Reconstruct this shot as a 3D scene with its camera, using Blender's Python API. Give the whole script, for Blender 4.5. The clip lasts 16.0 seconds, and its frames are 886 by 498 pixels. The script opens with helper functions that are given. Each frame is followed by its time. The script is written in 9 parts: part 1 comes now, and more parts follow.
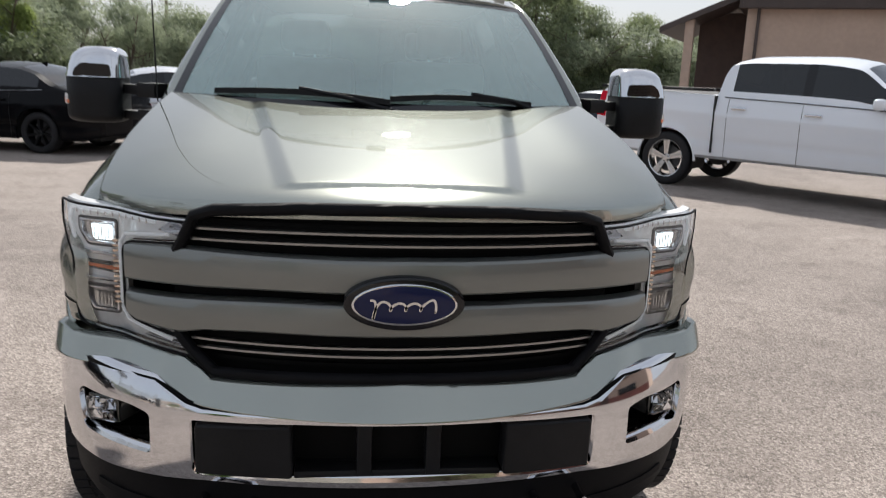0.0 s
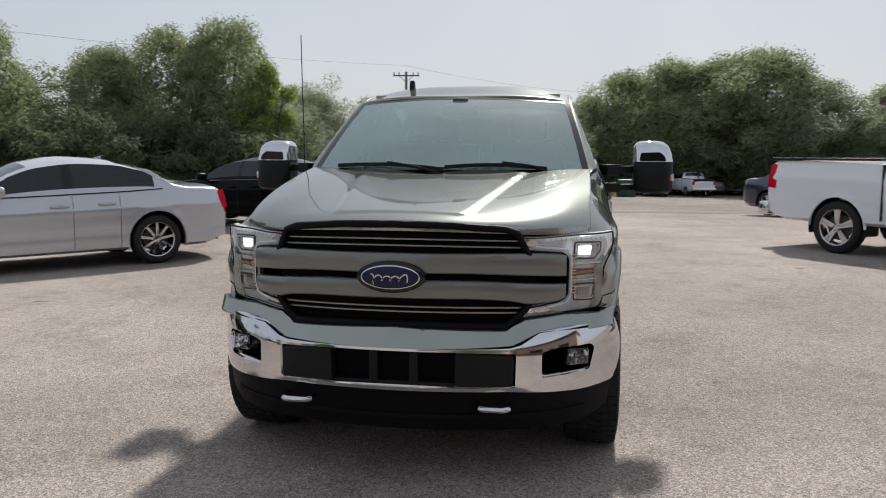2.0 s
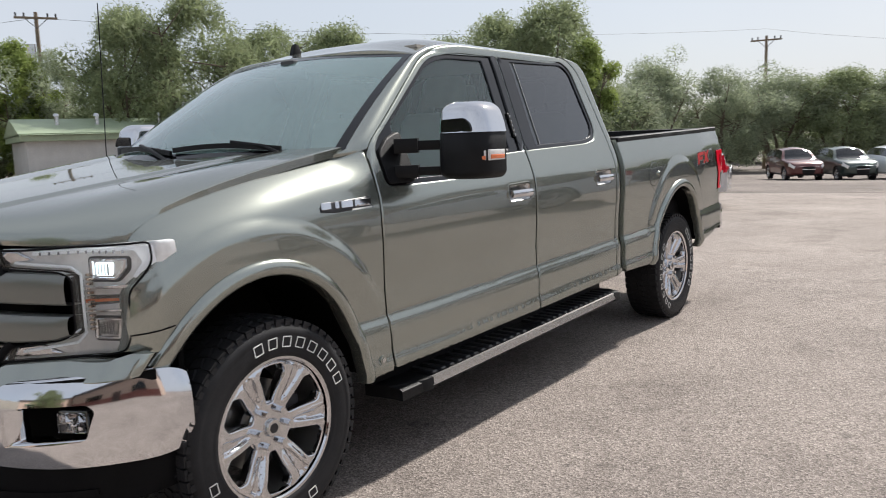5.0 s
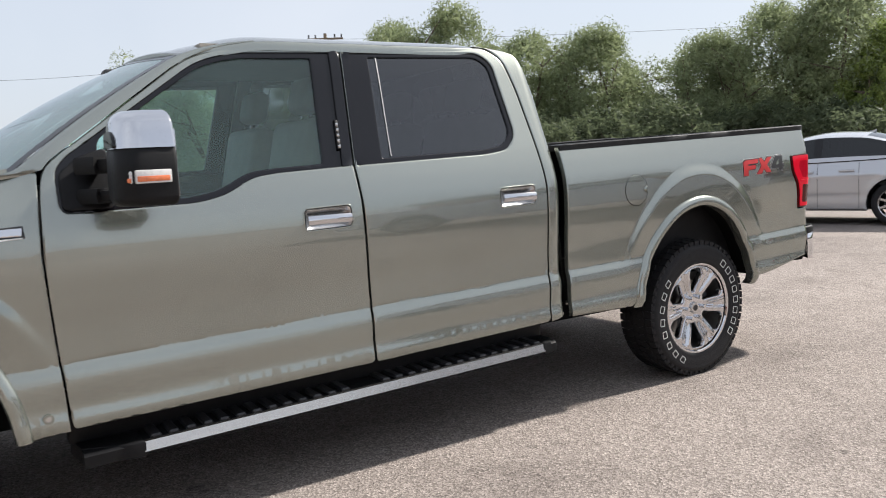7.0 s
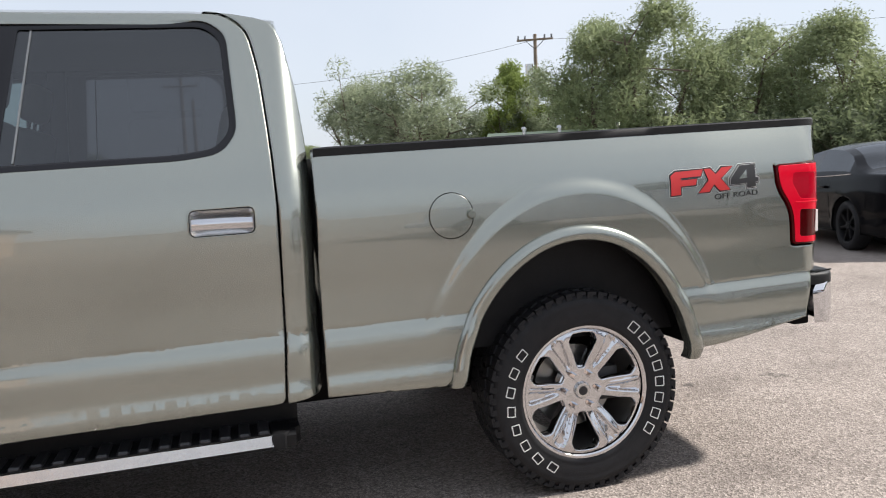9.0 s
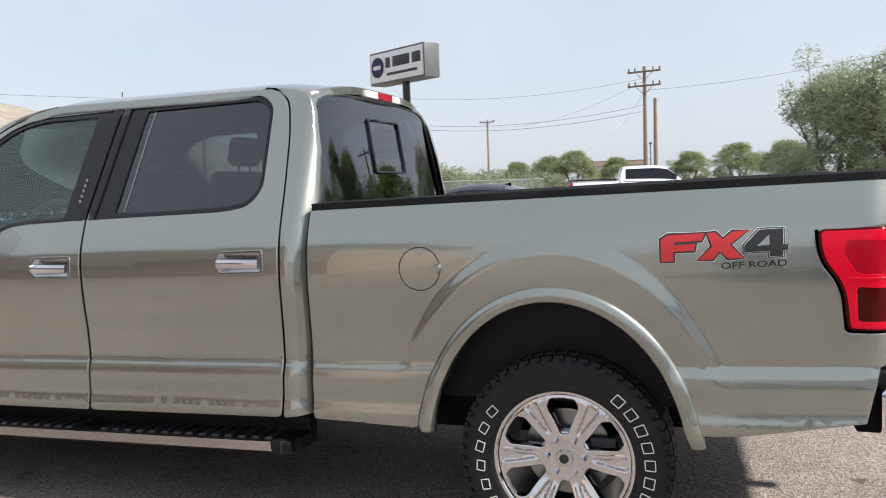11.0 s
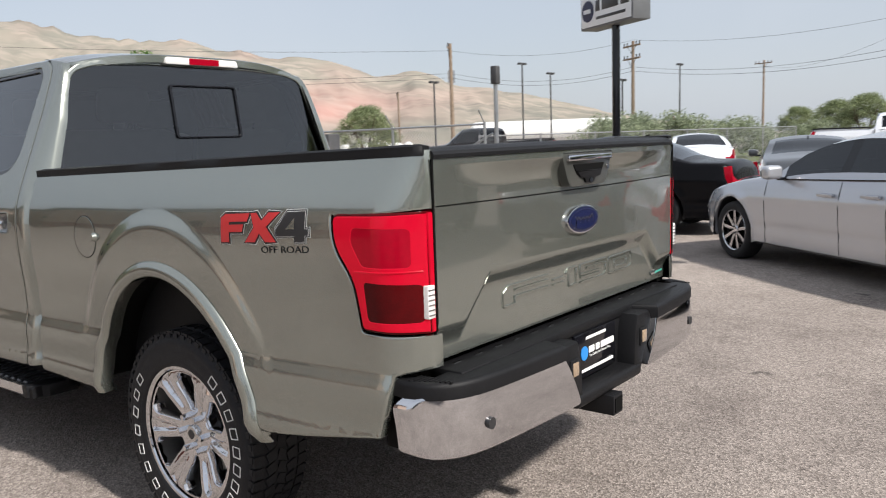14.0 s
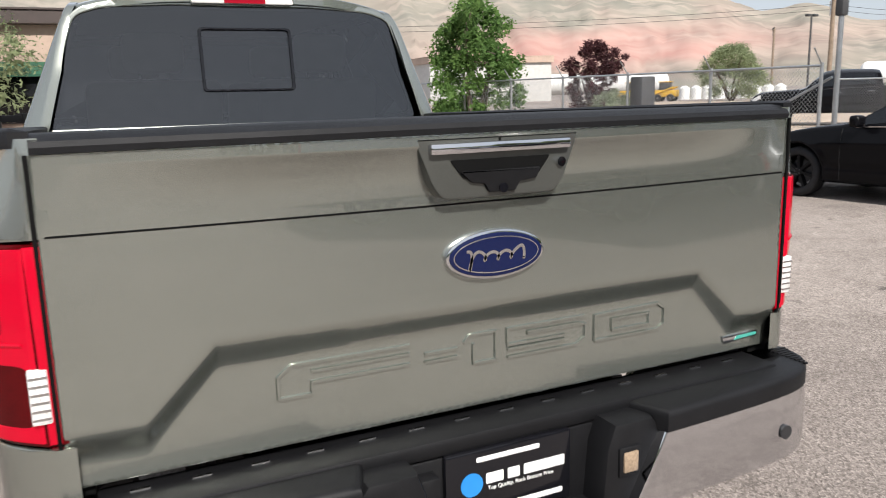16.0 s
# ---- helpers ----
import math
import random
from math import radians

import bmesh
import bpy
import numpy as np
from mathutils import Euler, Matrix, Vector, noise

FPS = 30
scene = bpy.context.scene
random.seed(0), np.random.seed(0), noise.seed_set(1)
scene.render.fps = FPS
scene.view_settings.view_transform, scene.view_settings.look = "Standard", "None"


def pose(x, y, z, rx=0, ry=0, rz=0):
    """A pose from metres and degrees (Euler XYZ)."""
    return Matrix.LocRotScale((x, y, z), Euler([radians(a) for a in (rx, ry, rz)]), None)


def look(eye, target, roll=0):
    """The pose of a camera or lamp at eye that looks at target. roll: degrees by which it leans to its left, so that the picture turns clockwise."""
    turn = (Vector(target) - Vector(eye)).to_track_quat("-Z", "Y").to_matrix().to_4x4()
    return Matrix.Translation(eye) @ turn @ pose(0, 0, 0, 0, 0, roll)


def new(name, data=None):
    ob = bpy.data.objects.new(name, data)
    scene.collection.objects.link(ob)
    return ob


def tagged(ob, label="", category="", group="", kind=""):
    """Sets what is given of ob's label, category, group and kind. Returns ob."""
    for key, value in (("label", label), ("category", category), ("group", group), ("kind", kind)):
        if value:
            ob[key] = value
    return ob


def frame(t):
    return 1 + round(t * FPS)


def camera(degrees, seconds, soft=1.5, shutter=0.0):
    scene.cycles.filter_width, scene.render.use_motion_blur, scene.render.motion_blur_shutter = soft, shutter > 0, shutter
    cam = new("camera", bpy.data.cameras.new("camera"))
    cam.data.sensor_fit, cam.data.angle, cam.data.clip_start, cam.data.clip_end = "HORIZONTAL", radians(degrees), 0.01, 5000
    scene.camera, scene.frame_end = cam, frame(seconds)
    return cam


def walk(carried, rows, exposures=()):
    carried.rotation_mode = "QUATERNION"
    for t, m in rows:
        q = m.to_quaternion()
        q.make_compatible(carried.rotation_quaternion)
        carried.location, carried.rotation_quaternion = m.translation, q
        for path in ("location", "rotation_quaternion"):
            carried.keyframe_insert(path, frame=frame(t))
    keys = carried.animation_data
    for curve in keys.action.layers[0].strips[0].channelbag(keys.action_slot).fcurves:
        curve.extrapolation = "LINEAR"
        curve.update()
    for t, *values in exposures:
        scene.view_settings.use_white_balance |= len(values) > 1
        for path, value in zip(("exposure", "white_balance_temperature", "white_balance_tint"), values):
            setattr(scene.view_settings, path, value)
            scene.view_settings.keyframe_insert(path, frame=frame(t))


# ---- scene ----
cam = camera(58.5, 16.0, soft=1.0, shutter=0.2)
PATH = [
    (0, (-0.149, -2.848, 1.52), (0.1, -0.911, 1.088), 2.3),
    (0.5, (-0.058, -3.271, 1.504), (0.053, -1.285, 1.298), 1.1),
    (1, (0.205, -3.663, 1.446), (0.19, -1.669, 1.288), 0.8),
    (1.5, (0.387, -4.044, 1.457), (0.278, -2.056, 1.269), 0.8),
    (2, (0.781, -4.245, 1.484), (0.446, -2.287, 1.249), 0.2),
    (2.5, (1.2, -4.153, 1.476), (0.615, -2.258, 1.215), -0.3),
    (3, (1.61, -3.841, 1.453), (0.946, -1.975, 1.174), -0.5),
    (3.5, (2.058, -3.384, 1.478), (1.353, -1.535, 1.19), -0.7),
    (4, (2.377, -2.858, 1.461), (1.578, -1.049, 1.166), -0.7),
    (4.2, (2.533, -2.652, 1.439), (1.658, -0.877, 1.145), -0.9),
    (6.3, (3.898, -0.648, 1.395), (2.347, 0.592, 1.154), -2.8),
    (6.5, (3.976, -0.391, 1.383), (2.392, 0.806, 1.138), -2.7),
    (7, (4.071, 0.264, 1.365), (2.386, 1.318, 1.136), -3.0),
    (7.5, (4.04, 0.883, 1.399), (2.259, 1.761, 1.159), -2.7),
    (8, (4.041, 1.476, 1.369), (2.197, 2.216, 1.146), -2.6),
    (8.5, (3.876, 2.046, 1.277), (2.003, 2.718, 1.075), -2.7),
    (9, (3.774, 2.659, 1.296), (1.852, 3.178, 1.102), -2.6),
    (9.5, (3.698, 3.211, 1.328), (1.724, 3.472, 1.15), -2.5),
    (10, (3.821, 3.723, 1.402), (1.828, 3.675, 1.244), -2.4),
    (10.2, (3.866, 3.905, 1.437), (1.881, 3.72, 1.285), -2.3),
    (12.3, (3.496, 5.305, 1.471), (1.773, 4.312, 1.266), -2.6),
    (12.5, (3.384, 5.424, 1.477), (1.665, 4.423, 1.271), -2.7),
    (13, (3.132, 5.825, 1.461), (1.414, 4.821, 1.256), -2.6),
    (13.5, (2.83, 6.201, 1.428), (1.137, 5.158, 1.218), -2.4),
    (14, (2.563, 6.539, 1.463), (1.015, 5.301, 1.194), -2.0),
    (14.5, (2.212, 6.829, 1.509), (0.868, 5.395, 1.143), -1.8),
    (15, (1.74, 6.81, 1.527), (0.509, 5.285, 1.127), -1.6),
    (15.5, (1.209, 6.774, 1.519), (0.181, 5.105, 1.124), -1.6),
    (16, (0.793, 6.556, 1.498), (-0.051, 4.785, 1.11), -1.4),
]
walk(cam, [(t, look(eye, target, roll)) for t, eye, target, roll in PATH],
     exposures=[(0.0, 0.27), (1.0, 0.06), (2.5, 0.03), (4.2, 0.2), (6.3, 0.45), (8.0, 0.56), (10.2, 0.6), (12.3, 0.35), (14.0, 0.27), (15.0, 0.34), (16.0, 0.36)])

# ---- daylight: hazy sky, sun behind the truck ----
SUN_DIR = Vector((0.11, 1.05, 1.0)).normalized()
world = bpy.data.worlds.new("sky")
scene.world = world
world.use_nodes = True
wn = world.node_tree.nodes
sky = wn.new("ShaderNodeTexSky")
sky.sky_type = "NISHITA"
sky.sun_disc = False
sky.sun_elevation = math.asin(SUN_DIR.z)
sky.sun_rotation = math.atan2(SUN_DIR.x, SUN_DIR.y)
sky.air_density, sky.dust_density, sky.ozone_density = 1.0, 2.0, 1.0
# thin high haze whitens the blue
haze = wn.new("ShaderNodeMix")
haze.data_type = "RGBA"
cloud = wn.new("ShaderNodeTexNoise")
cloud.inputs["Scale"].default_value, cloud.inputs["Detail"].default_value = 1.7, 6
cover = wn.new("ShaderNodeMapRange")
cover.inputs[1].default_value, cover.inputs[2].default_value = 0.35, 0.65
cover.inputs[3].default_value, cover.inputs[4].default_value = 0.66, 0.90
world.node_tree.links.new(cloud.outputs[0], cover.inputs[0])
world.node_tree.links.new(cover.outputs[0], haze.inputs[0])
haze.inputs[7].default_value = (5.75, 6.15, 6.85, 1.0)
wl = world.node_tree.links
wl.new(sky.outputs[0], haze.inputs[6])
wl.new(haze.outputs[2], wn["Background"].inputs[0])
wn["Background"].inputs[1].default_value = 0.098

sun = new("sun", bpy.data.lights.new("sun", "SUN"))
sun.data.energy, sun.data.angle, sun.data.color = 4.9, radians(3.2), (1.0, 0.955, 0.90)
sun.matrix_world = look(SUN_DIR * 60, (0, 0, 0))

# ---- materials ----
def material(name, colour, rough=0.5, metal=0.0, coat=0.0, vary=0.0, scale=8.0, bump=0.0, bump_scale=60.0, spec=0.5,
             transmission=0.0, alpha=1.0, emit=None, strength=0.0, island=0.0, colour2=None, rough_vary=0.0, flake=0.0):
    m = bpy.data.materials.new(name)
    m.use_nodes = True
    nodes, links = m.node_tree.nodes, m.node_tree.links
    b = nodes["Principled BSDF"]
    b.inputs["Base Color"].default_value = (*colour, 1)
    b.inputs["Roughness"].default_value = rough
    b.inputs["Metallic"].default_value = metal
    b.inputs["Coat Weight"].default_value = coat
    b.inputs["Coat Roughness"].default_value = 0.03
    b.inputs["Specular IOR Level"].default_value = spec
    b.inputs["Transmission Weight"].default_value = transmission
    b.inputs["Alpha"].default_value = alpha
    if emit:
        b.inputs["Emission Color"].default_value = (*emit, 1)
        b.inputs["Emission Strength"].default_value = strength
    tc = nodes.new("ShaderNodeTexCoord")
    if vary or colour2:
        n1 = nodes.new("ShaderNodeTexNoise")
        n1.inputs["Scale"].default_value, n1.inputs["Detail"].default_value = scale, 6
        n2 = nodes.new("ShaderNodeTexNoise")
        n2.inputs["Scale"].default_value, n2.inputs["Detail"].default_value = scale * 9, 3
        links.new(tc.outputs["Object"], n1.inputs["Vector"])
        links.new(tc.outputs["Object"], n2.inputs["Vector"])
        add = nodes.new("ShaderNodeMath")
        add.operation = "MULTIPLY_ADD"
        add.inputs[1].default_value, add.inputs[2].default_value = 0.4, 0.0
        links.new(n2.outputs[0], add.inputs[0])
        mul = nodes.new("ShaderNodeMath")
        mul.operation = "MULTIPLY_ADD"
        mul.inputs[1].default_value = 0.6
        links.new(n1.outputs[0], mul.inputs[0])
        links.new(add.outputs[0], mul.inputs[2])
        ramp = nodes.new("ShaderNodeValToRGB")
        lo = colour2 or tuple(c * (1 - vary) for c in colour)
        hi = colour if colour2 else tuple(min(1, c * (1 + vary)) for c in colour)
        ramp.color_ramp.elements[0].color, ramp.color_ramp.elements[0].position = (*lo, 1), 0.34
        ramp.color_ramp.elements[1].color, ramp.color_ramp.elements[1].position = (*hi, 1), 0.66
        links.new(mul.outputs[0], ramp.inputs[0])
        out = ramp.outputs[0]
        if island:
            geo = nodes.new("ShaderNodeNewGeometry")
            rnd = nodes.new("ShaderNodeMapRange")
            rnd.inputs[3].default_value, rnd.inputs[4].default_value = 1 - island, 1 + island
            links.new(geo.outputs["Random Per Island"], rnd.inputs[0])
            hsv = nodes.new("ShaderNodeHueSaturation")
            links.new(rnd.outputs[0], hsv.inputs["Value"])
            links.new(out, hsv.inputs["Color"])
            out = hsv.outputs[0]
        links.new(out, b.inputs["Base Color"])
        if rough_vary:
            mr = nodes.new("ShaderNodeMapRange")
            mr.inputs[3].default_value, mr.inputs[4].default_value = max(0.02, rough - rough_vary), min(1, rough + rough_vary)
            links.new(n1.outputs[0], mr.inputs[0])
            links.new(mr.outputs[0], b.inputs["Roughness"])
    if bump:
        nb = nodes.new("ShaderNodeTexNoise")
        nb.inputs["Scale"].default_value, nb.inputs["Detail"].default_value = bump_scale, 5
        links.new(tc.outputs["Object"], nb.inputs["Vector"])
        bp = nodes.new("ShaderNodeBump")
        bp.inputs["Strength"].default_value, bp.inputs["Distance"].default_value = bump, 0.01
        links.new(nb.outputs[0], bp.inputs["Height"])
        links.new(bp.outputs[0], b.inputs["Normal"])
    return m


PAINT = material("grey_green_metallic_paint", (0.296, 0.314, 0.280), 0.265, 0.82, coat=1.0, vary=0.05, scale=900.0)
PAINT.node_tree.nodes["Principled BSDF"].inputs["Coat IOR"].default_value = 1.85
PAINT.node_tree.nodes["Principled BSDF"].inputs["Specular Tint"].default_value = (0.2, 0.2, 0.2, 1)
PAINT_SATIN = material("grille_bar_paint", (0.175, 0.181, 0.168), 0.34, 0.5, coat=0.6, vary=0.05, scale=700.0)
CHROME = material("chrome", (0.66, 0.66, 0.68), 0.075, 1.0, vary=0.02, scale=5.0)
SATIN_CHROME = material("satin_silver", (0.62, 0.62, 0.62), 0.25, 1.0, vary=0.05, scale=20.0)
BLACK_PLASTIC = material("black_plastic", (0.0075, 0.0075, 0.0085), 0.5, vary=0.25, scale=12.0, spec=0.22, bump=0.15, bump_scale=900.0)
GLOSS_BLACK = material("gloss_black_trim", (0.006, 0.006, 0.008), 0.12, spec=0.3, coat=0.25, vary=0.1, scale=6.0)
DEEP_BLACK = material("black_recess", (0.004, 0.004, 0.004), 0.7, spec=0.1, vary=0.2, scale=20.0)
RUBBER = material("tyre_rubber", (0.014, 0.014, 0.016), 0.62, spec=0.3, vary=0.25, scale=25.0, bump=0.2, bump_scale=300.0)
DAM_PLASTIC = material("air_dam_plastic", (0.004, 0.004, 0.005), 0.6, spec=0.12, vary=0.25, scale=12.0, bump=0.1, bump_scale=400.0)
WHITE_PRINT = material("white_print", (0.78, 0.78, 0.76), 0.5, vary=0.04, scale=40.0)
RED_LENS = material("red_lens", (0.20, 0.001, 0.010), 0.15, spec=0.12, coat=0.12, vary=0.15, scale=60.0, emit=(1.0, 0.005, 0.03), strength=0.13)
RED_GUIDE = material("lit_red_light_guide", (0.30, 0.002, 0.014), 0.15, spec=0.12, coat=0.12, vary=0.08, scale=40.0, emit=(1.0, 0.006, 0.03), strength=0.26)
LAMP_SILVER = material("lamp_reflector", (0.86, 0.86, 0.86), 0.25, 0.12, coat=0.5, vary=0.12, scale=45.0)
# chrome teeth with the marker's amber reflection put into their colour
AMBER_LIT_CHROME = material("chrome_with_painted_amber_reflection", (0.72, 0.55, 0.42), 0.15, 0.9, vary=0.1, scale=45.0)
HANDLE_GREY = material("tailgate_handle_grey", (0.070, 0.073, 0.067), 0.32, 0.3, coat=0.4, vary=0.05, scale=300.0)
HANDLE_CUP = material("handle_cup_metal", (0.095, 0.098, 0.095), 0.2, 0.9, coat=0.5, vary=0.05, scale=20.0)
DARK_RED_LENS = material("dark_red_lens", (0.065, 0.001, 0.002), 0.12, spec=0.12, coat=0.12, vary=0.2, scale=30.0)
CLEAR_LENS = material("clear_lens", (0.9, 0.9, 0.9), 0.03, transmission=1.0)
STEP_LENS = material("smoked_step_lens", (0.30, 0.22, 0.15), 0.2, coat=0.6, vary=0.3, scale=160.0)
GRILLE_STRIP = material("dull_silver_strip", (0.30, 0.30, 0.29), 0.3, 0.9, vary=0.05, scale=20.0)
GUIDE_LENS = material("pale_light_guide", (0.85, 0.87, 0.9), 0.15, coat=0.6, vary=0.05, scale=60.0, emit=(0.9, 0.95, 1.0), strength=0.12)
WHITE_LENS = material("frosted_white_lens", (0.72, 0.70, 0.68), 0.2, coat=0.8, vary=0.12, scale=120.0)
LAMP_GLOW = material("lit_lamp", (0.9, 0.95, 1.0), 0.2, emit=(0.80, 0.94, 1.0), strength=2.0, vary=0.1, scale=90.0)
AMBER = material("amber_reflector", (0.78, 0.20, 0.07), 0.2, coat=0.8, vary=0.15, scale=80.0)
BADGE_BLUE = material("badge_blue", (0.006, 0.010, 0.048), 0.25, spec=0.2, coat=0.25, vary=0.05, scale=30.0)
BADGE_RED = material("decal_red", (0.55, 0.030, 0.032), 0.4, vary=0.06, scale=30.0)
BADGE_DARK = material("decal_dark_grey", (0.022, 0.022, 0.024), 0.4, vary=0.15, scale=30.0)
SEAT_FABRIC = material("beige_leather", (0.42, 0.38, 0.33), 0.55, vary=0.08, scale=14.0, bump=0.1, bump_scale=200.0)
DARK_TRIM = material("dark_cabin_trim", (0.05, 0.05, 0.052), 0.6, vary=0.15, scale=9.0)


def glass(name, tint, clear, rough=0.0, ior=1.6, film=0.0):
    """Car glass: a mirror-like surface over a see-through tinted body; film adds a painted pale sky sheen."""
    m = bpy.data.materials.new(name)
    m.use_nodes = True
    nodes, links = m.node_tree.nodes, m.node_tree.links
    nodes.remove(nodes["Principled BSDF"])
    see = nodes.new("ShaderNodeBsdfTransparent")
    see.inputs[0].default_value = (*(c * clear for c in tint), 1)
    gloss = nodes.new("ShaderNodeBsdfGlossy")
    gloss.inputs["Roughness"].default_value = rough
    gloss.inputs["Color"].default_value = (0.95, 0.97, 1.0, 1)
    mix = nodes.new("ShaderNodeMixShader")
    fr = nodes.new("ShaderNodeFresnel")
    fr.inputs[0].default_value = ior
    links.new(fr.outputs[0], mix.inputs[0])
    body = see.outputs[0]
    if film:
        # teal diffuse colour stands in for bright sky on the pane
        sky_sheen = nodes.new("ShaderNodeBsdfDiffuse")
        sky_sheen.inputs[0].default_value = (0.40, 0.60, 0.57, 1)
        haze_mix = nodes.new("ShaderNodeMixShader")
        grain = nodes.new("ShaderNodeTexNoise")
        grain.inputs["Scale"].default_value, grain.inputs["Detail"].default_value = 3.0, 5
        amount = nodes.new("ShaderNodeMapRange")
        amount.inputs[3].default_value, amount.inputs[4].default_value = film * 0.6, film * 1.4
        links.new(grain.outputs[0], amount.inputs[0])
        links.new(amount.outputs[0], haze_mix.inputs[0])
        links.new(see.outputs[0], haze_mix.inputs[1])
        links.new(sky_sheen.outputs[0], haze_mix.inputs[2])
        body = haze_mix.outputs[0]
    links.new(body, mix.inputs[1])
    links.new(gloss.outputs[0], mix.inputs[2])
    links.new(mix.outputs[0], nodes["Material Output"].inputs[0])
    return m


GLASS_SCREEN = glass("windshield_glass", (0.76, 0.95, 0.92), 0.80, ior=2.3, film=0.32)
GLASS_FRONT = glass("clear_green_tinted_glass", (0.74, 0.95, 0.92), 0.95, ior=1.55, film=0.06)
GLASS_DARK = glass("privacy_glass", (0.80, 0.84, 0.90), 0.26, ior=1.9)
GLASS_LAMP = glass("lamp_cover_glass", (1, 1, 1), 0.93)

# ---- tools ----
def sstep(a, b, x):
    t = np.clip((np.asarray(x, float) - a) / (b - a), 0, 1)
    return t * t * (3 - 2 * t)


def curve_of(points):
    """A smooth monotone curve through (x, y) points."""
    xs, ys = np.array([p[0] for p in points], float), np.array([p[1] for p in points], float)
    h, d = np.diff(xs), np.diff(ys) / np.diff(xs)
    m = np.concatenate([[d[0]], np.where(d[:-1] * d[1:] > 0, 2 * d[:-1] * d[1:] / (d[:-1] + d[1:] + 1e-12), 0), [d[-1]]])

    def f(x):
        x = np.clip(np.asarray(x, float), xs[0], xs[-1])
        i = np.clip(np.searchsorted(xs, x) - 1, 0, len(h) - 1)
        t = (x - xs[i]) / h[i]
        return ((1 + 2 * t) * (1 - t) ** 2 * ys[i] + t * (1 - t) ** 2 * h[i] * m[i]
                + t * t * (3 - 2 * t) * ys[i + 1] + t * t * (t - 1) * h[i] * m[i + 1])
    return f


def link_mesh(name, verts, faces, mat, parent=None, label="", smooth=True, angle=35):
    me = bpy.data.meshes.new(name)
    me.from_pydata([tuple(map(float, v)) for v in verts], [], faces)
    me.materials.append(mat)
    if smooth:
        me.polygons.foreach_set("use_smooth", [True] * len(me.polygons))
        me.set_sharp_from_angle(angle=radians(angle))
    me.update()
    ob = new(name, me)
    if parent:
        ob.parent = parent
    if label:
        ob["label"] = label
    return ob


def part(name, bm, mat, parent, label="", smooth=True, angle=35):
    """Links a bmesh as one mesh object under a thing or a part."""
    me = bpy.data.meshes.new(name)
    bmesh.ops.recalc_face_normals(bm, faces=bm.faces)
    bm.to_mesh(me)
    bm.free()
    me.materials.append(mat)
    if smooth:
        me.polygons.foreach_set("use_smooth", [True] * len(me.polygons))
        me.set_sharp_from_angle(angle=radians(angle))
    ob = new(name, me)
    if parent:
        ob.parent = parent
    if label:
        ob["label"] = label
    return ob


def thing(name, label, category, group="", m=None):
    ob = new(name)
    if m is not None:
        ob.matrix_basis = m
    return tagged(ob, label, category, group)


def box_bm(lo, hi, bevel=0.0, seg=2, bm=None, m=None):
    bm = bm or bmesh.new()
    r = bmesh.ops.create_cube(bm, size=1.0)
    vs = r["verts"]
    bmesh.ops.scale(bm, vec=[max(1e-4, h - l) for l, h in zip(lo, hi)], verts=vs)
    bmesh.ops.translate(bm, vec=[(l + h) / 2 for l, h in zip(lo, hi)], verts=vs)
    if bevel:
        es = list({e for v in vs for e in v.link_edges})
        r2 = bmesh.ops.bevel(bm, geom=es, offset=bevel, segments=seg, affect="EDGES", profile=0.5)
        vs = list({v for f in r2["faces"] for v in f.verts} | {v for v in vs if v.is_valid})
    if m is not None:
        bmesh.ops.transform(bm, matrix=m, verts=vs)
    return bm


def cyl_bm(r1, r2, depth, m=None, seg=24, bm=None):
    bm = bm or bmesh.new()
    r = bmesh.ops.create_cone(bm, cap_ends=True, segments=seg, radius1=r1, radius2=r2, depth=depth)
    if m is not None:
        bmesh.ops.transform(bm, matrix=m, verts=r["verts"])
    return bm


def rod_bm(a, b, r, seg=10, bm=None, r2=None):
    a, b = Vector(a), Vector(b)
    m = Matrix.Translation((a + b) / 2) @ (b - a).to_track_quat("Z", "Y").to_matrix().to_4x4()
    return cyl_bm(r, r if r2 is None else r2, (b - a).length, m, seg, bm)


def prism_bm(outline, lo, hi, axis="x", bevel=0.0, bm=None, seg=2):
    """A flat outline given depth along an axis. x: outline in (y, z); y: in (x, z); z: in (x, y)."""
    bm = bm or bmesh.new()
    put = {"x": lambda p, d: (d, p[0], p[1]), "y": lambda p, d: (p[0], d, p[1]), "z": lambda p, d: (p[0], p[1], d)}[axis]
    a = [bm.verts.new(put(p, lo)) for p in outline]
    b = [bm.verts.new(put(p, hi)) for p in outline]
    fs = [bm.faces.new(a), bm.faces.new(b[::-1])]
    n = len(a)
    for i in range(n):
        fs.append(bm.faces.new((a[i], b[i], b[(i + 1) % n], a[(i + 1) % n])))
    bmesh.ops.recalc_face_normals(bm, faces=fs)
    if bevel:
        es = [e for v in b for e in v.link_edges if e.other_vert(v) in b]
        bmesh.ops.bevel(bm, geom=list(set(es)), offset=bevel, segments=seg, affect="EDGES", profile=0.5)
    return bm


def densify(loop, step, closed=True):
    out = []
    n = len(loop)
    for i in range(n if closed else n - 1):
        a, b = np.array(loop[i], float), np.array(loop[(i + 1) % n], float)
        k = max(1, int(math.ceil(np.linalg.norm(b - a) / step)))
        out += [a + (b - a) * j / k for j in range(k)]
    if not closed:
        out.append(np.array(loop[-1], float))
    return np.array(out)


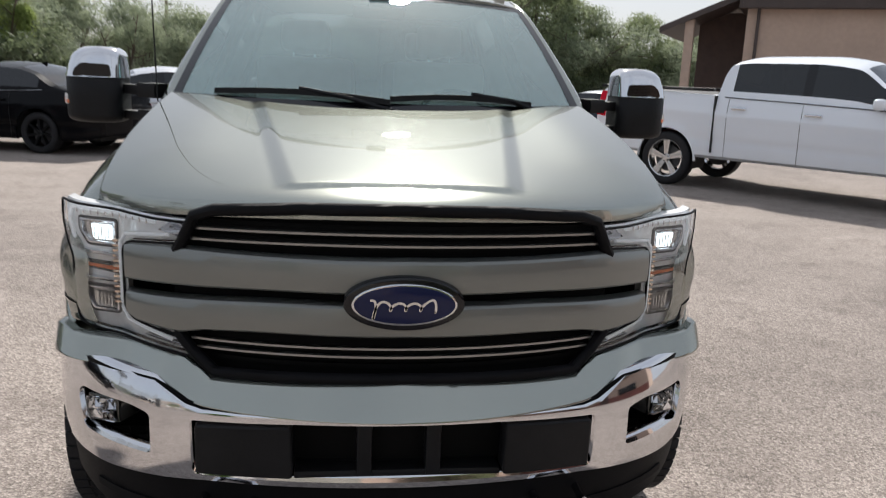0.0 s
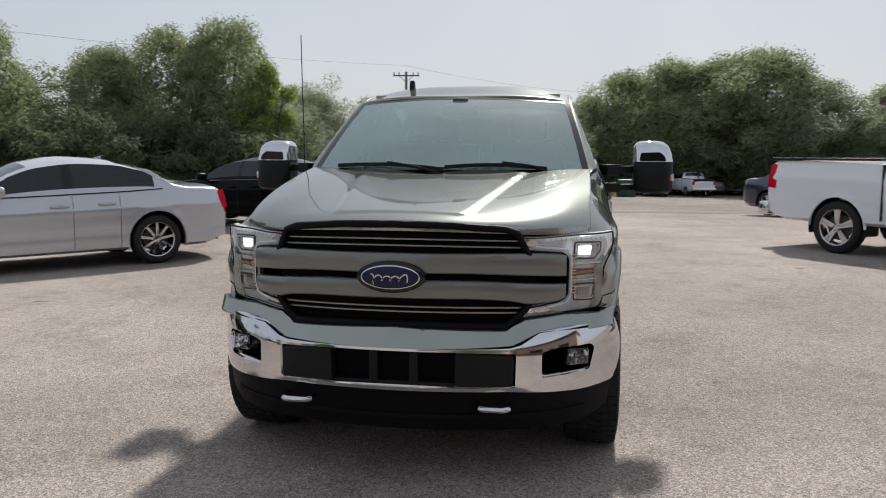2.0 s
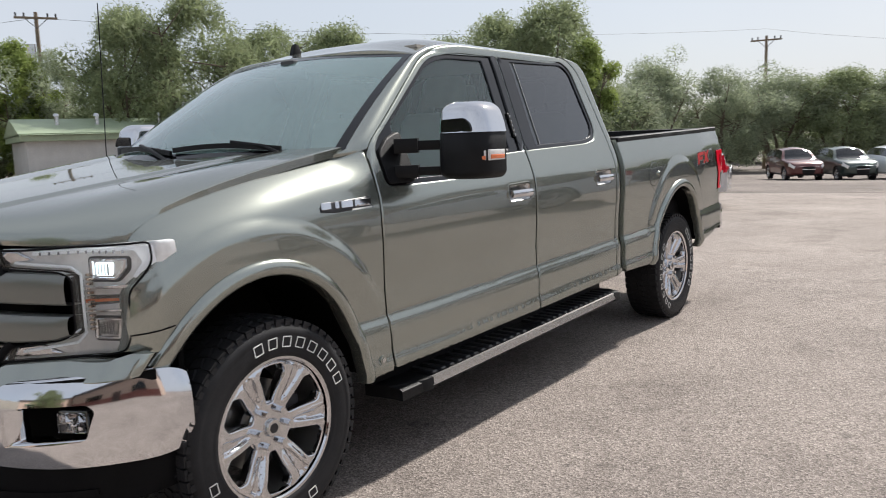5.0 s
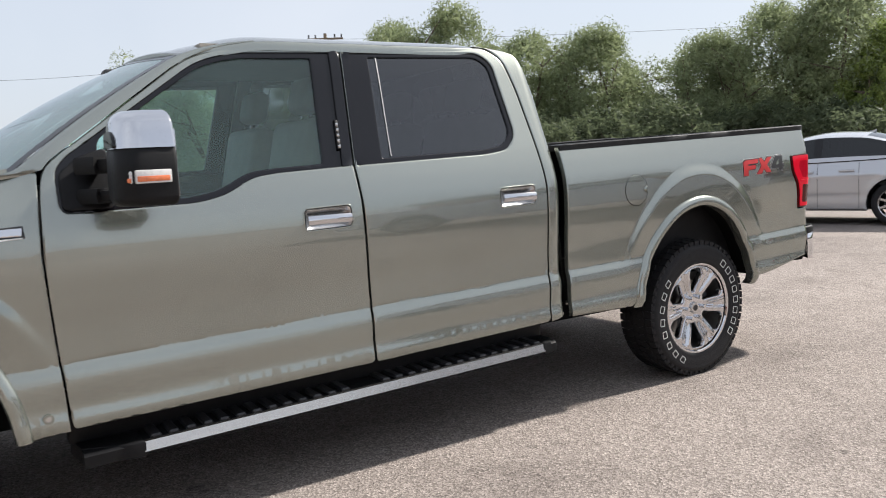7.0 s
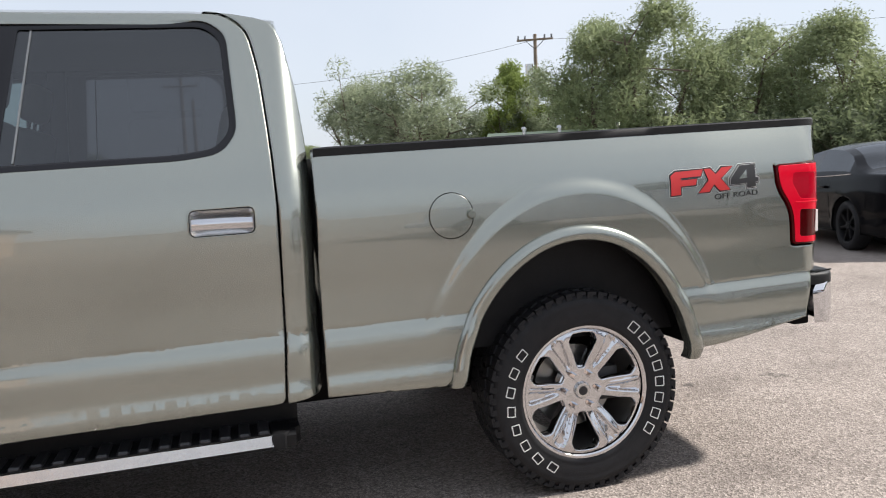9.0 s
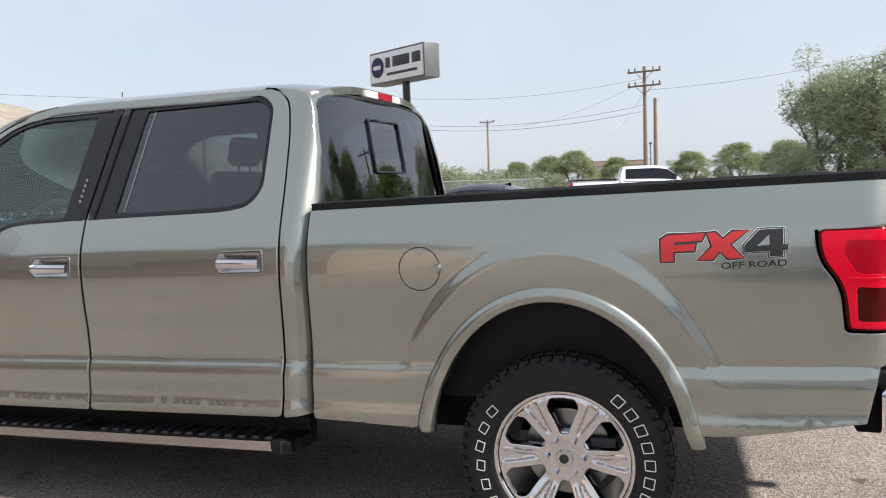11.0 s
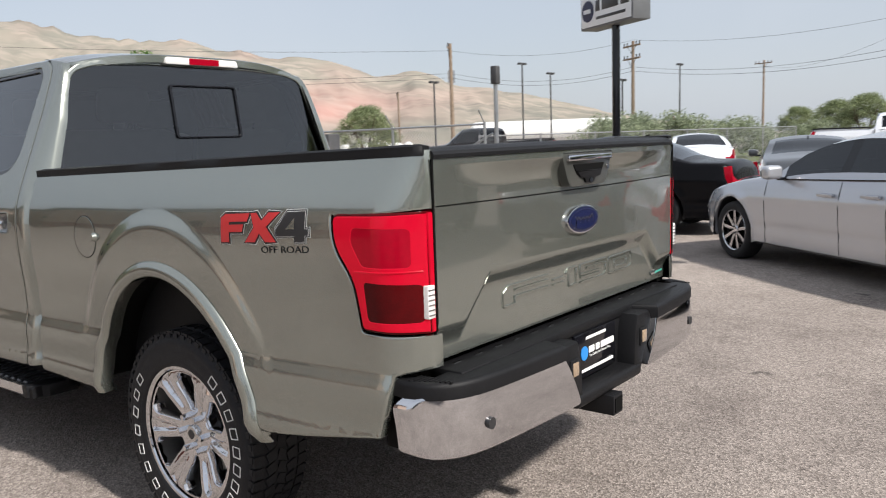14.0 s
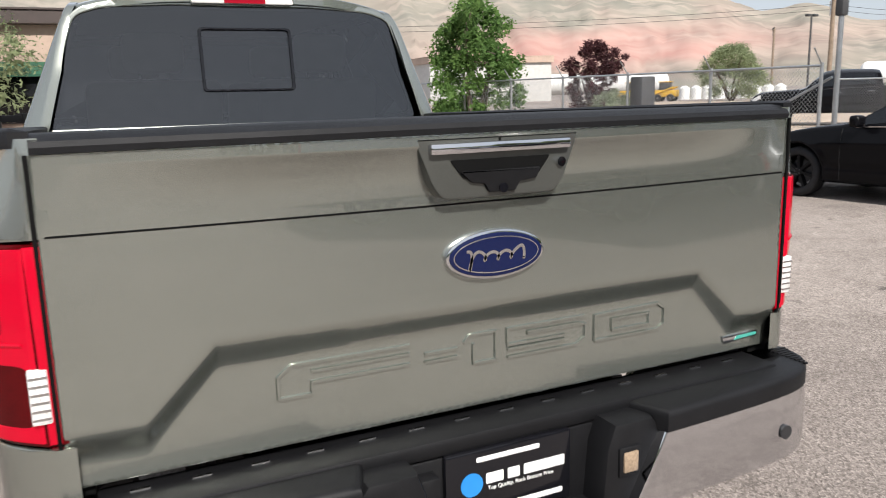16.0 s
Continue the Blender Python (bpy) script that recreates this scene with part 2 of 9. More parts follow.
def rounded(points, radius=0.03, n=5):
    """A closed outline with its corners rounded. A point may give its own radius as a third number."""
    out, k = [], len(points)
    for i in range(k):
        p = np.array(points[i][:2], float)
        r = points[i][2] if len(points[i]) > 2 else radius
        a, b = np.array(points[i - 1][:2], float) - p, np.array(points[(i + 1) % k][:2], float) - p
        la, lb = np.linalg.norm(a), np.linalg.norm(b)
        d = min(r, la * 0.45, lb * 0.45)
        if r <= 0 or d < 1e-5:
            out.append(tuple(p))
            continue
        a, b = p + a / la * d, p + b / lb * d
        for j in range(n + 1):
            t = j / n
            out.append(tuple((1 - t) ** 2 * a + 2 * t * (1 - t) * p + t * t * b))
    return out


def inside(pts, loop):
    x, y = pts[:, 0], pts[:, 1]
    res = np.zeros(len(pts), bool)
    n = len(loop)
    for i in range(n):
        x1, y1 = loop[i]
        x2, y2 = loop[(i + 1) % n]
        cond = (y1 > y) != (y2 > y)
        with np.errstate(divide="ignore", invalid="ignore"):
            xi = (x2 - x1) * (y - y1) / (y2 - y1 + 1e-15) + x1
        res ^= cond & (x < xi)
    return res


def edge_distance(pts, loop):
    a = np.array(loop)
    b = np.roll(a, -1, 0)
    ab = b - a
    den = (ab ** 2).sum(1) + 1e-12
    best = np.full(len(pts), 1e9)
    for i in range(len(a)):
        t = np.clip(((pts - a[i]) @ ab[i]) / den[i], 0, 1)
        best = np.minimum(best, np.linalg.norm(pts - (a[i] + t[:, None] * ab[i]), axis=1))
    return best


from mathutils.geometry import delaunay_2d_cdt


def panel_data(outline, surf, axis, res=0.04, holes=(), skirt=0.02, lip=0.004, sign=1, edge=0.007, extra=None):
    """A curved sheet-metal panel: an outline filled with a fine net that lies on a surface, with a rolled edge."""
    loops = [densify(l, res) for l in (outline, *holes)]
    pts = [p for l in loops for p in l]
    edges, k = [], 0
    for l in loops:
        edges += [(k + i, k + (i + 1) % len(l)) for i in range(len(l))]
        k += len(l)
    for l in loops:
        nxt, prv = np.roll(l, -1, 0), np.roll(l, 1, 0)
        t = nxt - prv
        nrm = np.stack([-t[:, 1], t[:, 0]], 1) / (np.linalg.norm(t, axis=1)[:, None] + 1e-9)
        for s in (1, -1):
            q = l + nrm * edge * s
            ok = inside(q, loops[0])
            for h in loops[1:]:
                ok &= ~inside(q, h)
            dist = np.minimum.reduce([edge_distance(q, m) for m in loops])
            pts += list(q[ok & (dist > edge * 0.8)])
    if extra is not None and len(extra):
        q = np.array(extra)
        ok = inside(q, loops[0])
        for h in loops[1:]:
            ok &= ~inside(q, h)
        q = q[ok]
        q = q[np.minimum.reduce([edge_distance(q, m) for m in loops]) > edge * 0.5]
        pts += list(q)
    lo, hi = loops[0].min(0), loops[0].max(0)
    gx, gy = np.meshgrid(np.arange(lo[0] + res / 2, hi[0], res), np.arange(lo[1] + res / 2, hi[1], res))
    g = np.stack([gx.ravel(), gy.ravel()], 1)
    if len(g):
        ok = inside(g, loops[0])
        for h in loops[1:]:
            ok &= ~inside(g, h)
        g = g[ok]
    if len(g):
        dist = np.minimum.reduce([edge_distance(g, m) for m in loops])
        pts += list(g[dist > edge + res * 0.3])
    vo, _, fo, *_ = delaunay_2d_cdt([Vector((float(p[0]), float(p[1]))) for p in pts], edges, [], 0, 1e-5)
    v2 = np.array([(v.x, v.y) for v in vo])
    cen = np.array([v2[list(f)].mean(0) for f in fo])
    ok = inside(cen, loops[0])
    for h in loops[1:]:
        ok &= ~inside(cen, h)
    faces = [list(f) for f, o in zip(fo, ok) if o]
    dist = np.minimum.reduce([edge_distance(v2, m) for m in loops])
    d = np.asarray(surf(v2[:, 0], v2[:, 1]), float) * np.ones(len(v2))
    drop = np.where(dist < 1e-4, lip, 0.0)

    def put(p, depth):
        return {"x": (depth, p[0], p[1]), "y": (p[0], depth, p[1]), "z": (p[0], p[1], depth)}[axis]
    out = 1 if axis != "y" else sign
    if axis == "x":
        verts = [put(p, sign * (a - b)) for p, a, b in zip(v2, d, drop)]
    else:
        verts = [put(p, a - out * b) for p, a, b in zip(v2, d, drop)]
    # outward facing
    f = faces[len(faces) // 2]
    n = np.cross(np.subtract(verts[f[1]], verts[f[0]]), np.subtract(verts[f[2]], verts[f[0]]))
    want = {"x": sign, "y": out, "z": 1}[axis]
    if n["xyz".index(axis)] * want < 0:
        faces = [x[::-1] for x in faces]
    if skirt:
        count = {}
        for x in faces:
            for i in range(len(x)):
                e = (x[i], x[(i + 1) % len(x)])
                count[e] = 1
        rim = [e for e in count if (e[1], e[0]) not in count]
        low = {}
        for e in rim:
            for v in e:
                if v not in low:
                    low[v] = len(verts)
                    w = list(verts[v])
                    w["xyz".index(axis)] -= want * skirt
                    verts.append(tuple(w))
        faces += [[b, a, low[a], low[b]] for a, b in rim]
    return verts, faces


def panel(name, outline, surf, axis, mat, parent, label="", **kw):
    v, f = panel_data(outline, surf, axis, **kw)
    ob = link_mesh(name, v, f, mat, parent, label, angle=50)
    surface_normals(ob.data, surf, axis, kw.get("sign", 1), kw.get("skirt", 0.02) > 0)
    return ob


def surface_normals(me, surf, axis, sign, skirted, eps=0.0015):
    """Gives the inner corners of a panel the true normals of its surface; its rolled rim keeps its own."""
    co = np.empty(len(me.vertices) * 3)
    me.vertices.foreach_get("co", co)
    co = co.reshape(-1, 3)
    i, j, k = {"x": (1, 2, 0), "y": (0, 2, 1), "z": (0, 1, 2)}[axis]
    a, b = co[:, i], co[:, j]
    da = (np.asarray(surf(a + eps, b)) - np.asarray(surf(a - eps, b))) / (2 * eps) * np.ones(len(a))
    db = (np.asarray(surf(a, b + eps)) - np.asarray(surf(a, b - eps))) / (2 * eps) * np.ones(len(a))
    n = np.zeros_like(co)
    if axis == "x":
        n[:, k], n[:, i], n[:, j] = sign, -da, -db
    else:
        out = sign if axis == "y" else 1
        n[:, k], n[:, i], n[:, j] = out, -da * out, -db * out
    n /= np.linalg.norm(n, axis=1)[:, None]
    count = np.zeros(len(me.edges), int)
    loop_edge = np.empty(len(me.loops), int)
    me.loops.foreach_get("edge_index", loop_edge)
    np.add.at(count, loop_edge, 1)
    ev = np.empty(len(me.edges) * 2, int)
    me.edges.foreach_get("vertices", ev)
    ev = ev.reshape(-1, 2)
    plain = np.ones(len(co), bool)
    plain[np.abs(da) + np.abs(db) > 3.5] = False
    depth = np.abs(co[:, k] - (sign * np.asarray(surf(a, b)) if axis == "x" else np.asarray(surf(a, b))))
    plain[depth > 1e-4] = False
    lv = np.empty(len(me.loops), int)
    me.loops.foreach_get("vertex_index", lv)
    n[~plain] = 0
    me.normals_split_custom_set(n[lv].tolist())


def grid_mesh(name, rows, mat, parent=None, label="", closed=False, angle=40):
    """A smooth sheet through rows of points."""
    verts = [p for r in rows for p in r]
    n, faces = len(rows[0]), []
    for i in range(len(rows) - 1):
        for j in range(n if closed else n - 1):
            faces.append([i * n + j, i * n + (j + 1) % n, (i + 1) * n + (j + 1) % n, (i + 1) * n + j])
    return link_mesh(name, verts, faces, mat, parent, label, angle=angle)


def sweep(name, path, section, mat, parent=None, label="", closed=False, up=(0, 0, 1), caps=True):
    """A section of (side, up) pairs drawn along a path of points."""
    path = [Vector(p) for p in path]
    n = len(path)
    rows = []
    for i, p in enumerate(path):
        t = (path[(i + 1) % n] - path[i - 1]) if closed else (path[min(i + 1, n - 1)] - path[max(i - 1, 0)])
        t.normalize()
        s = t.cross(Vector(up))
        if s.length < 1e-5:
            s = Vector((1, 0, 0))
        s.normalize()
        u = s.cross(t)
        rows.append([tuple(p + s * a + u * b) for a, b in section])
    k = len(section)
    verts = [v for r in rows for v in r]
    faces = []
    for i in range(n if closed else n - 1):
        for j in range(k):
            faces.append([i * k + j, i * k + (j + 1) % k, ((i + 1) % n) * k + (j + 1) % k, ((i + 1) % n) * k + j])
    if caps and not closed:
        faces += [list(range(k))[::-1], [(n - 1) * k + j for j in range(k)]]
    bm = bmesh.new()
    vs = [bm.verts.new(v) for v in verts]
    for f in faces:
        try:
            bm.faces.new([vs[i] for i in f])
        except ValueError:
            pass
    return part(name, bm, mat, parent, label, angle=45)


def ring_section(r, k=8):
    return [(r * math.cos(2 * math.pi * i / k), r * math.sin(2 * math.pi * i / k)) for i in range(k)]



def grown(poly, d):
    a = np.array(poly)
    out = []
    area = 0.5 * sum(a[i][0] * a[(i + 1) % len(a)][1] - a[(i + 1) % len(a)][0] * a[i][1] for i in range(len(a)))
    for i in range(len(a)):
        e0, e1 = a[i] - a[i - 1], a[(i + 1) % len(a)] - a[i]
        n0, n1 = np.array((e0[1], -e0[0])) / np.linalg.norm(e0), np.array((e1[1], -e1[0])) / np.linalg.norm(e1)
        n = (n0 + n1) * (1 if area > 0 else -1)
        n = n / max(0.5, np.linalg.norm(n))
        out.append(tuple(a[i] + n * d * 1.15))
    return out
# ---- the pickup truck: origin on the ground under the front axle, nose towards -y ----
RAKE = 0.024
HUB_F, HUB_R, HUB_Z = -0.09, 3.982, 0.400
ARCH_R = 3.955
# centre, lift, stretch along and up of the swelling over each wheel
SWELL = ((HUB_F, 0.017, 2.05, 1.76), (ARCH_R, 0.016, 2.33, 1.43))
PROF = curve_of([(0.40, 0.925), (0.455, 0.962), (0.495, 0.991), (0.527, 1.0015), (0.552, 1.0000), (0.575, 0.9945), (0.600, 0.9920), (0.64, 0.9935), (0.670, 0.9940), (0.708, 0.9905), (0.7485, 0.9785),
                 (0.756, 0.9772), (0.7612, 0.9790), (0.80, 0.9792), (0.86, 0.980), (0.98, 0.988), (1.09, 0.993), (1.16, 0.992), (1.22, 0.985),
                 (1.285, 0.967), (1.36, 0.939), (1.50, 0.880), (1.70, 0.796), (1.82, 0.745), (1.88, 0.716), (1.93, 0.690)])


def nose_y(x):
    return -0.935 + 0.48 * x ** 2 + 0.18 * np.abs(x) ** 6


def hood_z(x, y):
    x, y = np.asarray(x, float), np.asarray(y, float)
    d = np.maximum(0, y - nose_y(x))
    z = 1.192 - 0.098 * (x / 0.84) ** 2 * np.exp(-d / 0.30) + 0.026 * (1 - np.exp(-d / 0.04)) + 0.137 * (y + 0.935)
    w = 0.290 + 0.165 * (y + 0.82)
    dome = np.clip((w + 0.038 - np.abs(x)) / 0.056, 0, 1) * np.clip((y + 0.846 - 0.12 * x * x) / 0.032, 0, 1)
    dome = dome * dome * (3 - 2 * dome)
    flank = np.exp(-((np.abs(x) - 0.66) / 0.16) ** 2) * 0.012 * sstep(-0.8, -0.4, y)
    return z + 0.010 * dome + flank


def fender_top(y):
    return hood_z(0.845, np.maximum(y, -0.545)) - 0.004


def side_x(y, z):
    """Half width of the body at a place along its side."""
    y, z = np.asarray(y, float), np.asarray(z, float)
    x = PROF(z - RAKE * (y - 2.9))
    x = x - 0.022 * sstep(0.9, 0.1, y) - 0.022 * sstep(0.0, -0.62, y) - 0.025 * sstep(4.45, 5.05, y)
    x = x - 6.0 * np.clip(-0.49 - y, 0, 0.2) ** 2
    x = x - np.where(y < 2.951, 0.070 * np.clip((y - 2.85) / 0.1, 0, 1) ** 2.6, 0)
    x = x - np.where(y > 4.9, (x - 0.851) * np.clip((y - 5.0) / 0.137, 0, 1) ** 2.2, 0)
    for hub, lift, k, m in SWELL:
        r = np.sqrt((y - hub) ** 2 * k + (z - HUB_Z) ** 2 * m)
        x = x + lift * sstep(1.03, 0.945, r) * sstep(0.66, 0.95, z)
    zt = fender_top(y)
    x = x - 0.10 * np.clip((z - zt + 0.17) / 0.17, 0, 1.1) ** 2 * sstep(0.62, 0.40, y)
    return x


def arch(hub, a, h, z0, n=36):
    """Points (y, z) over a wheel opening, from front foot to rear foot."""
    lift = math.asin(min(1, max(-1, (z0 - HUB_Z) / h)))
    return [(hub - a * math.cos(t), HUB_Z + h * math.sin(t)) for t in np.linspace(lift, math.pi - lift, n)]


CREASES = ([(y, z + RAKE * (y - 2.9)) for y in np.arange(-0.6, 5.14, 0.03) for z in (0.700, 0.708, 0.720, 0.732, 0.742, 0.747, 0.750, 0.7535, 0.757, 0.7595, 0.763, 0.772)]
           + [(y, z + RAKE * (y - 2.9)) for y in np.arange(-0.6, 5.14, 0.06) for z in (0.500, 0.515, 0.530, 0.542, 0.553, 0.564, 0.575, 0.587, 0.600, 0.620, 0.645, 0.672)]
           + [(h + r * math.cos(t) / math.sqrt(k), HUB_Z + r * math.sin(t) / math.sqrt(m)) for h, _, k, m in SWELL for r in (0.94, 0.957, 0.974, 0.991, 1.008, 1.03) for t in np.linspace(0.3, 2.84, 90)])
truck = thing("pickup_truck", "grey-green metallic crew-cab pickup truck with chrome bumpers", "pickup truck")

zf = lambda y: float(fender_top(y))
FENDER = ([(-0.598, 0.795), (-0.590, 0.84), (-0.586, 0.975), (-0.574, 1.002), (-0.548, 1.030), (-0.522, 1.062), (-0.514, 1.09), (-0.528, 1.137)]
          + [(y, zf(y)) for y in np.linspace(-0.52, 0.36, 18)]
          + [(0.44, 1.387), (0.556, 1.390), (0.548, 1.30), (0.535, 1.1), (0.541, 0.943), (0.553, 0.72), (0.562, 0.60), (0.567, 0.452), (0.43, 0.44)]
          + [p for p in arch(HUB_F, 0.515, 0.60, 0.455)[::-1] if p[0] > -0.50])
DOOR_F = rounded([(0.579, 0.458, 0.02), (0.570, 0.60, 0), (0.561, 0.72, 0), (0.549, 0.943, 0), (0.543, 1.1, 0), (0.556, 1.30, 0.05), (0.576, 1.405, 0.05),
                  (1.165, 1.828, 0.15), (1.36, 1.882, 0.1), (1.861, 1.893, 0.012), (1.789, 1.36, 0), (1.795, 1.1, 0), (1.806, 0.75, 0), (1.803, 0.482, 0.02)])
HOLE_F = rounded([(0.612, 1.235, 0.04), (1.10, 1.240, 0.05), (1.215, 1.262, 0.08), (1.335, 1.326, 0.08), (1.45, 1.338, 0), (1.778, 1.352, 0.006),
                  (1.848, 1.868, 0.006), (1.36, 1.856, 0.08), (1.20, 1.815, 0.1), (0.655, 1.44, 0.05), (0.612, 1.39, 0.04)])
DOOR_R = rounded([(1.814, 0.482, 0.02), (1.817, 0.75, 0), (1.806, 1.1, 0), (1.80, 1.36, 0), (1.872, 1.893, 0.012), (2.68, 1.912, 0.09),
                  (2.765, 1.85, 0.05), (2.796, 1.70, 0.1), (2.816, 1.42, 0.1), (2.823, 1.20, 0), (2.822, 0.75, 0), (2.81, 0.508, 0.03)])
HOLE_R = rounded([(1.812, 1.352, 0.006), (1.884, 1.868, 0.006), (2.63, 1.884, 0.07), (2.697, 1.83, 0.05), (2.712, 1.465, 0.06), (2.65, 1.392, 0.06), (2.52, 1.372, 0.1)])
PILLAR_C = ([(2.822, 0.505)] + [p for p in grown(DOOR_R, 0.008) if p[0] > 2.60 and p[1] > 0.53][::-1]
            + [(2.62, 1.918), (2.72, 1.910), (2.80, 1.896), (2.85, 1.880), (2.875, 1.85), (2.895, 1.80), (2.93, 1.62), (2.949, 1.40), (2.949, 0.54), (2.935, 0.525)])
HANDLE_AT = ((1.631, 1.136), (2.640, 1.158))
CUP_F, CUP_R = (rounded([(hy - 0.108, hz - 0.045), (hy + 0.108, hz - 0.040), (hy + 0.108, hz + 0.050), (hy - 0.108, hz + 0.045)], 0.022) for hy, hz in HANDLE_AT)
LAMP_R = rounded([(4.852, 1.268, 0.03), (5.129, 1.272, 0.0), (5.129, 0.922, 0.0), (4.948, 0.926, 0.02), (4.931, 1.075, 0.06), (4.862, 1.168, 0.06)])
BED_SIDE = ([(2.962, 0.512), (2.960, 0.75), (2.958, 1.386), (5.02, 1.440), (5.126, 1.442), (5.132, 1.36), (5.134, 1.30), (5.134, 1.279)]
            + rounded([(4.843, 1.277, 0.03), (4.853, 1.164, 0.06), (4.922, 1.073, 0.06), (4.939, 0.917, 0.02), (5.134, 0.914, 0.0)], 0.02)[0:-1]
            + [(5.134, 0.914), (5.134, 0.818), (5.05, 0.80), (5.005, 0.615), (4.575, 0.545)]
            + arch(ARCH_R, 0.52, 0.645, 0.535)[::-1] + [(3.40, 0.497)])

for s in (1, -1):
    kw = dict(sign=s)
    panel("fender", FENDER, side_x, "x", PAINT, truck, res=0.035, skirt=0.03, extra=CREASES, **kw)
    fd = panel("front_door", DOOR_F, side_x, "x", PAINT, truck, res=0.035, holes=[HOLE_F, CUP_F], skirt=0.03, extra=CREASES, **kw)
    rd = panel("rear_door", DOOR_R, side_x, "x", PAINT, truck, res=0.035, holes=[HOLE_R, CUP_R], skirt=0.03, extra=CREASES, **kw)
    panel("cab_corner", PILLAR_C, side_x, "x", PAINT, truck, res=0.022, skirt=0.03, extra=CREASES, **kw)
    panel("bed_side", BED_SIDE, side_x, "x", PAINT, truck, res=0.03, skirt=0.03, extra=CREASES, **kw)
    # window trims and panes
    inset = lambda y, z: side_x(y, z) - 0.010
    deep = lambda y, z: side_x(y, z) - 0.020
    PANE_F = rounded([(0.74, 1.262, 0.02), (1.085, 1.262, 0.05), (1.20, 1.285, 0.08), (1.325, 1.348, 0.08), (1.44, 1.358, 0), (1.655, 1.366, 0.01),
                      (1.715, 1.838, 0.01), (1.365, 1.832, 0.08), (1.21, 1.793, 0.1), (0.775, 1.500, 0.03)])
    PANE_R = rounded([(1.945, 1.378, 0.01), (2.005, 1.848, 0.01), (2.615, 1.860, 0.06), (2.673, 1.815, 0.04), (2.688, 1.475, 0.05), (2.635, 1.413, 0.05), (2.51, 1.394, 0.1)])
    panel("window_trim", grown(HOLE_F, 0.007), inset, "x", GLOSS_BLACK, fd, res=0.04, holes=[PANE_F], skirt=0.015, **kw)
    panel("window_trim", grown(HOLE_R, 0.007), inset, "x", GLOSS_BLACK, rd, res=0.04, holes=[PANE_R], skirt=0.015, **kw)
    panel("side_glass", grown(PANE_F, 0.007), deep, "x", GLASS_FRONT, fd, res=0.05, skirt=0, lip=0, **kw).visible_shadow = False
    panel("side_glass", grown(PANE_R, 0.007), deep, "x", GLASS_DARK, rd, res=0.05, skirt=0, lip=0, **kw)
    panel("door_pillar", [(1.765, 1.25), (1.845, 1.25), (1.915, 1.885), (1.835, 1.885)], lambda y, z: side_x(y, z) - 0.034, "x", DARK_TRIM, truck, "dark door pillar", res=0.06, skirt=0.02, **kw)
    panel("pillar_trim", [(1.74, 1.352), (1.7885, 1.352), (1.8605, 1.880), (1.81, 1.880)], lambda y, z: side_x(y, z) + 0.002, "x", GLOSS_BLACK, fd, res=0.05, skirt=0.014, edge=0.003, **kw)
    panel("pillar_trim", [(1.8005, 1.352), (1.84, 1.352), (1.915, 1.880), (1.8725, 1.880)], lambda y, z: side_x(y, z) + 0.002, "x", GLOSS_BLACK, rd, res=0.05, skirt=0.014, edge=0.003, **kw)
    # division bar in the rear pane
    sweep("division_bar", [(s * (float(side_x(1.99, z)) - 0.017), 1.975 + (z - 1.385) * 0.115 + 0.02, z) for z in np.linspace(1.385, 1.845, 6)],
          [(-0.0028, -0.003), (0.0028, -0.003), (0.0028, 0.003), (-0.0028, 0.003)], GRILLE_STRIP, rd, up=(s, 0, 0))
    # flared wheel lips
    for hub, z0, ao, ho, ai, hi in ((HUB_F, 0.440, 0.538, 0.624, 0.480, 0.563), (ARCH_R, 0.49, 0.545, 0.672, 0.484, 0.612)):
        outer, inner = arch(hub, ao, ho, z0, 48), arch(hub, ai, hi, z0, 48)
        if hub == HUB_F:
            keep = [i for i in range(48) if not (outer[i][0] < -0.3 and outer[i][1] < 0.735)]
            outer, inner = [outer[i] for i in keep], [inner[i] for i in keep]
        rows = []
        for (yo, zo), (yi, zi) in zip(outer, inner):
            base = float(side_x(yo, zo))
            base = min(base, 1.012)
            row = []
            for f, lift in ((-0.02, -0.012), (0.0, 0.003), (0.18, 0.013), (0.45, 0.020), (0.75, 0.019), (0.95, 0.012), (1.0, 0.0), (0.98, -0.05)):
                row.append((s * (base + lift), yo + (yi - yo) * f, zo + (zi - zo) * f))
            rows.append(row if s > 0 else row[::-1])
        grid_mesh("wheel_flare", rows, PAINT, truck, angle=60)
    # wheel wells
    for hub, al, hl_ in ((HUB_F, 0.503, 0.585), (ARCH_R, 0.508, 0.632)):
        disc = arch(hub, al, hl_, 0.42, 24)
        part("well_wall", prism_bm(disc, s * 0.46, s * 0.50, "x"), DEEP_BLACK, truck, smooth=False)
        rows = []
        for y, z in arch(hub, al, hl_, 0.47 if hub == HUB_F else 0.55, 24):
            xo = 0.965 if y > -0.40 else 0.86
            rows.append([(s * 0.50, y, z), (s * xo, y, z)] if s > 0 else [(s * xo, y, z), (s * 0.50, y, z)])
        grid_mesh("wheel_liner", rows[::-1], DEEP_BLACK, truck, angle=60)

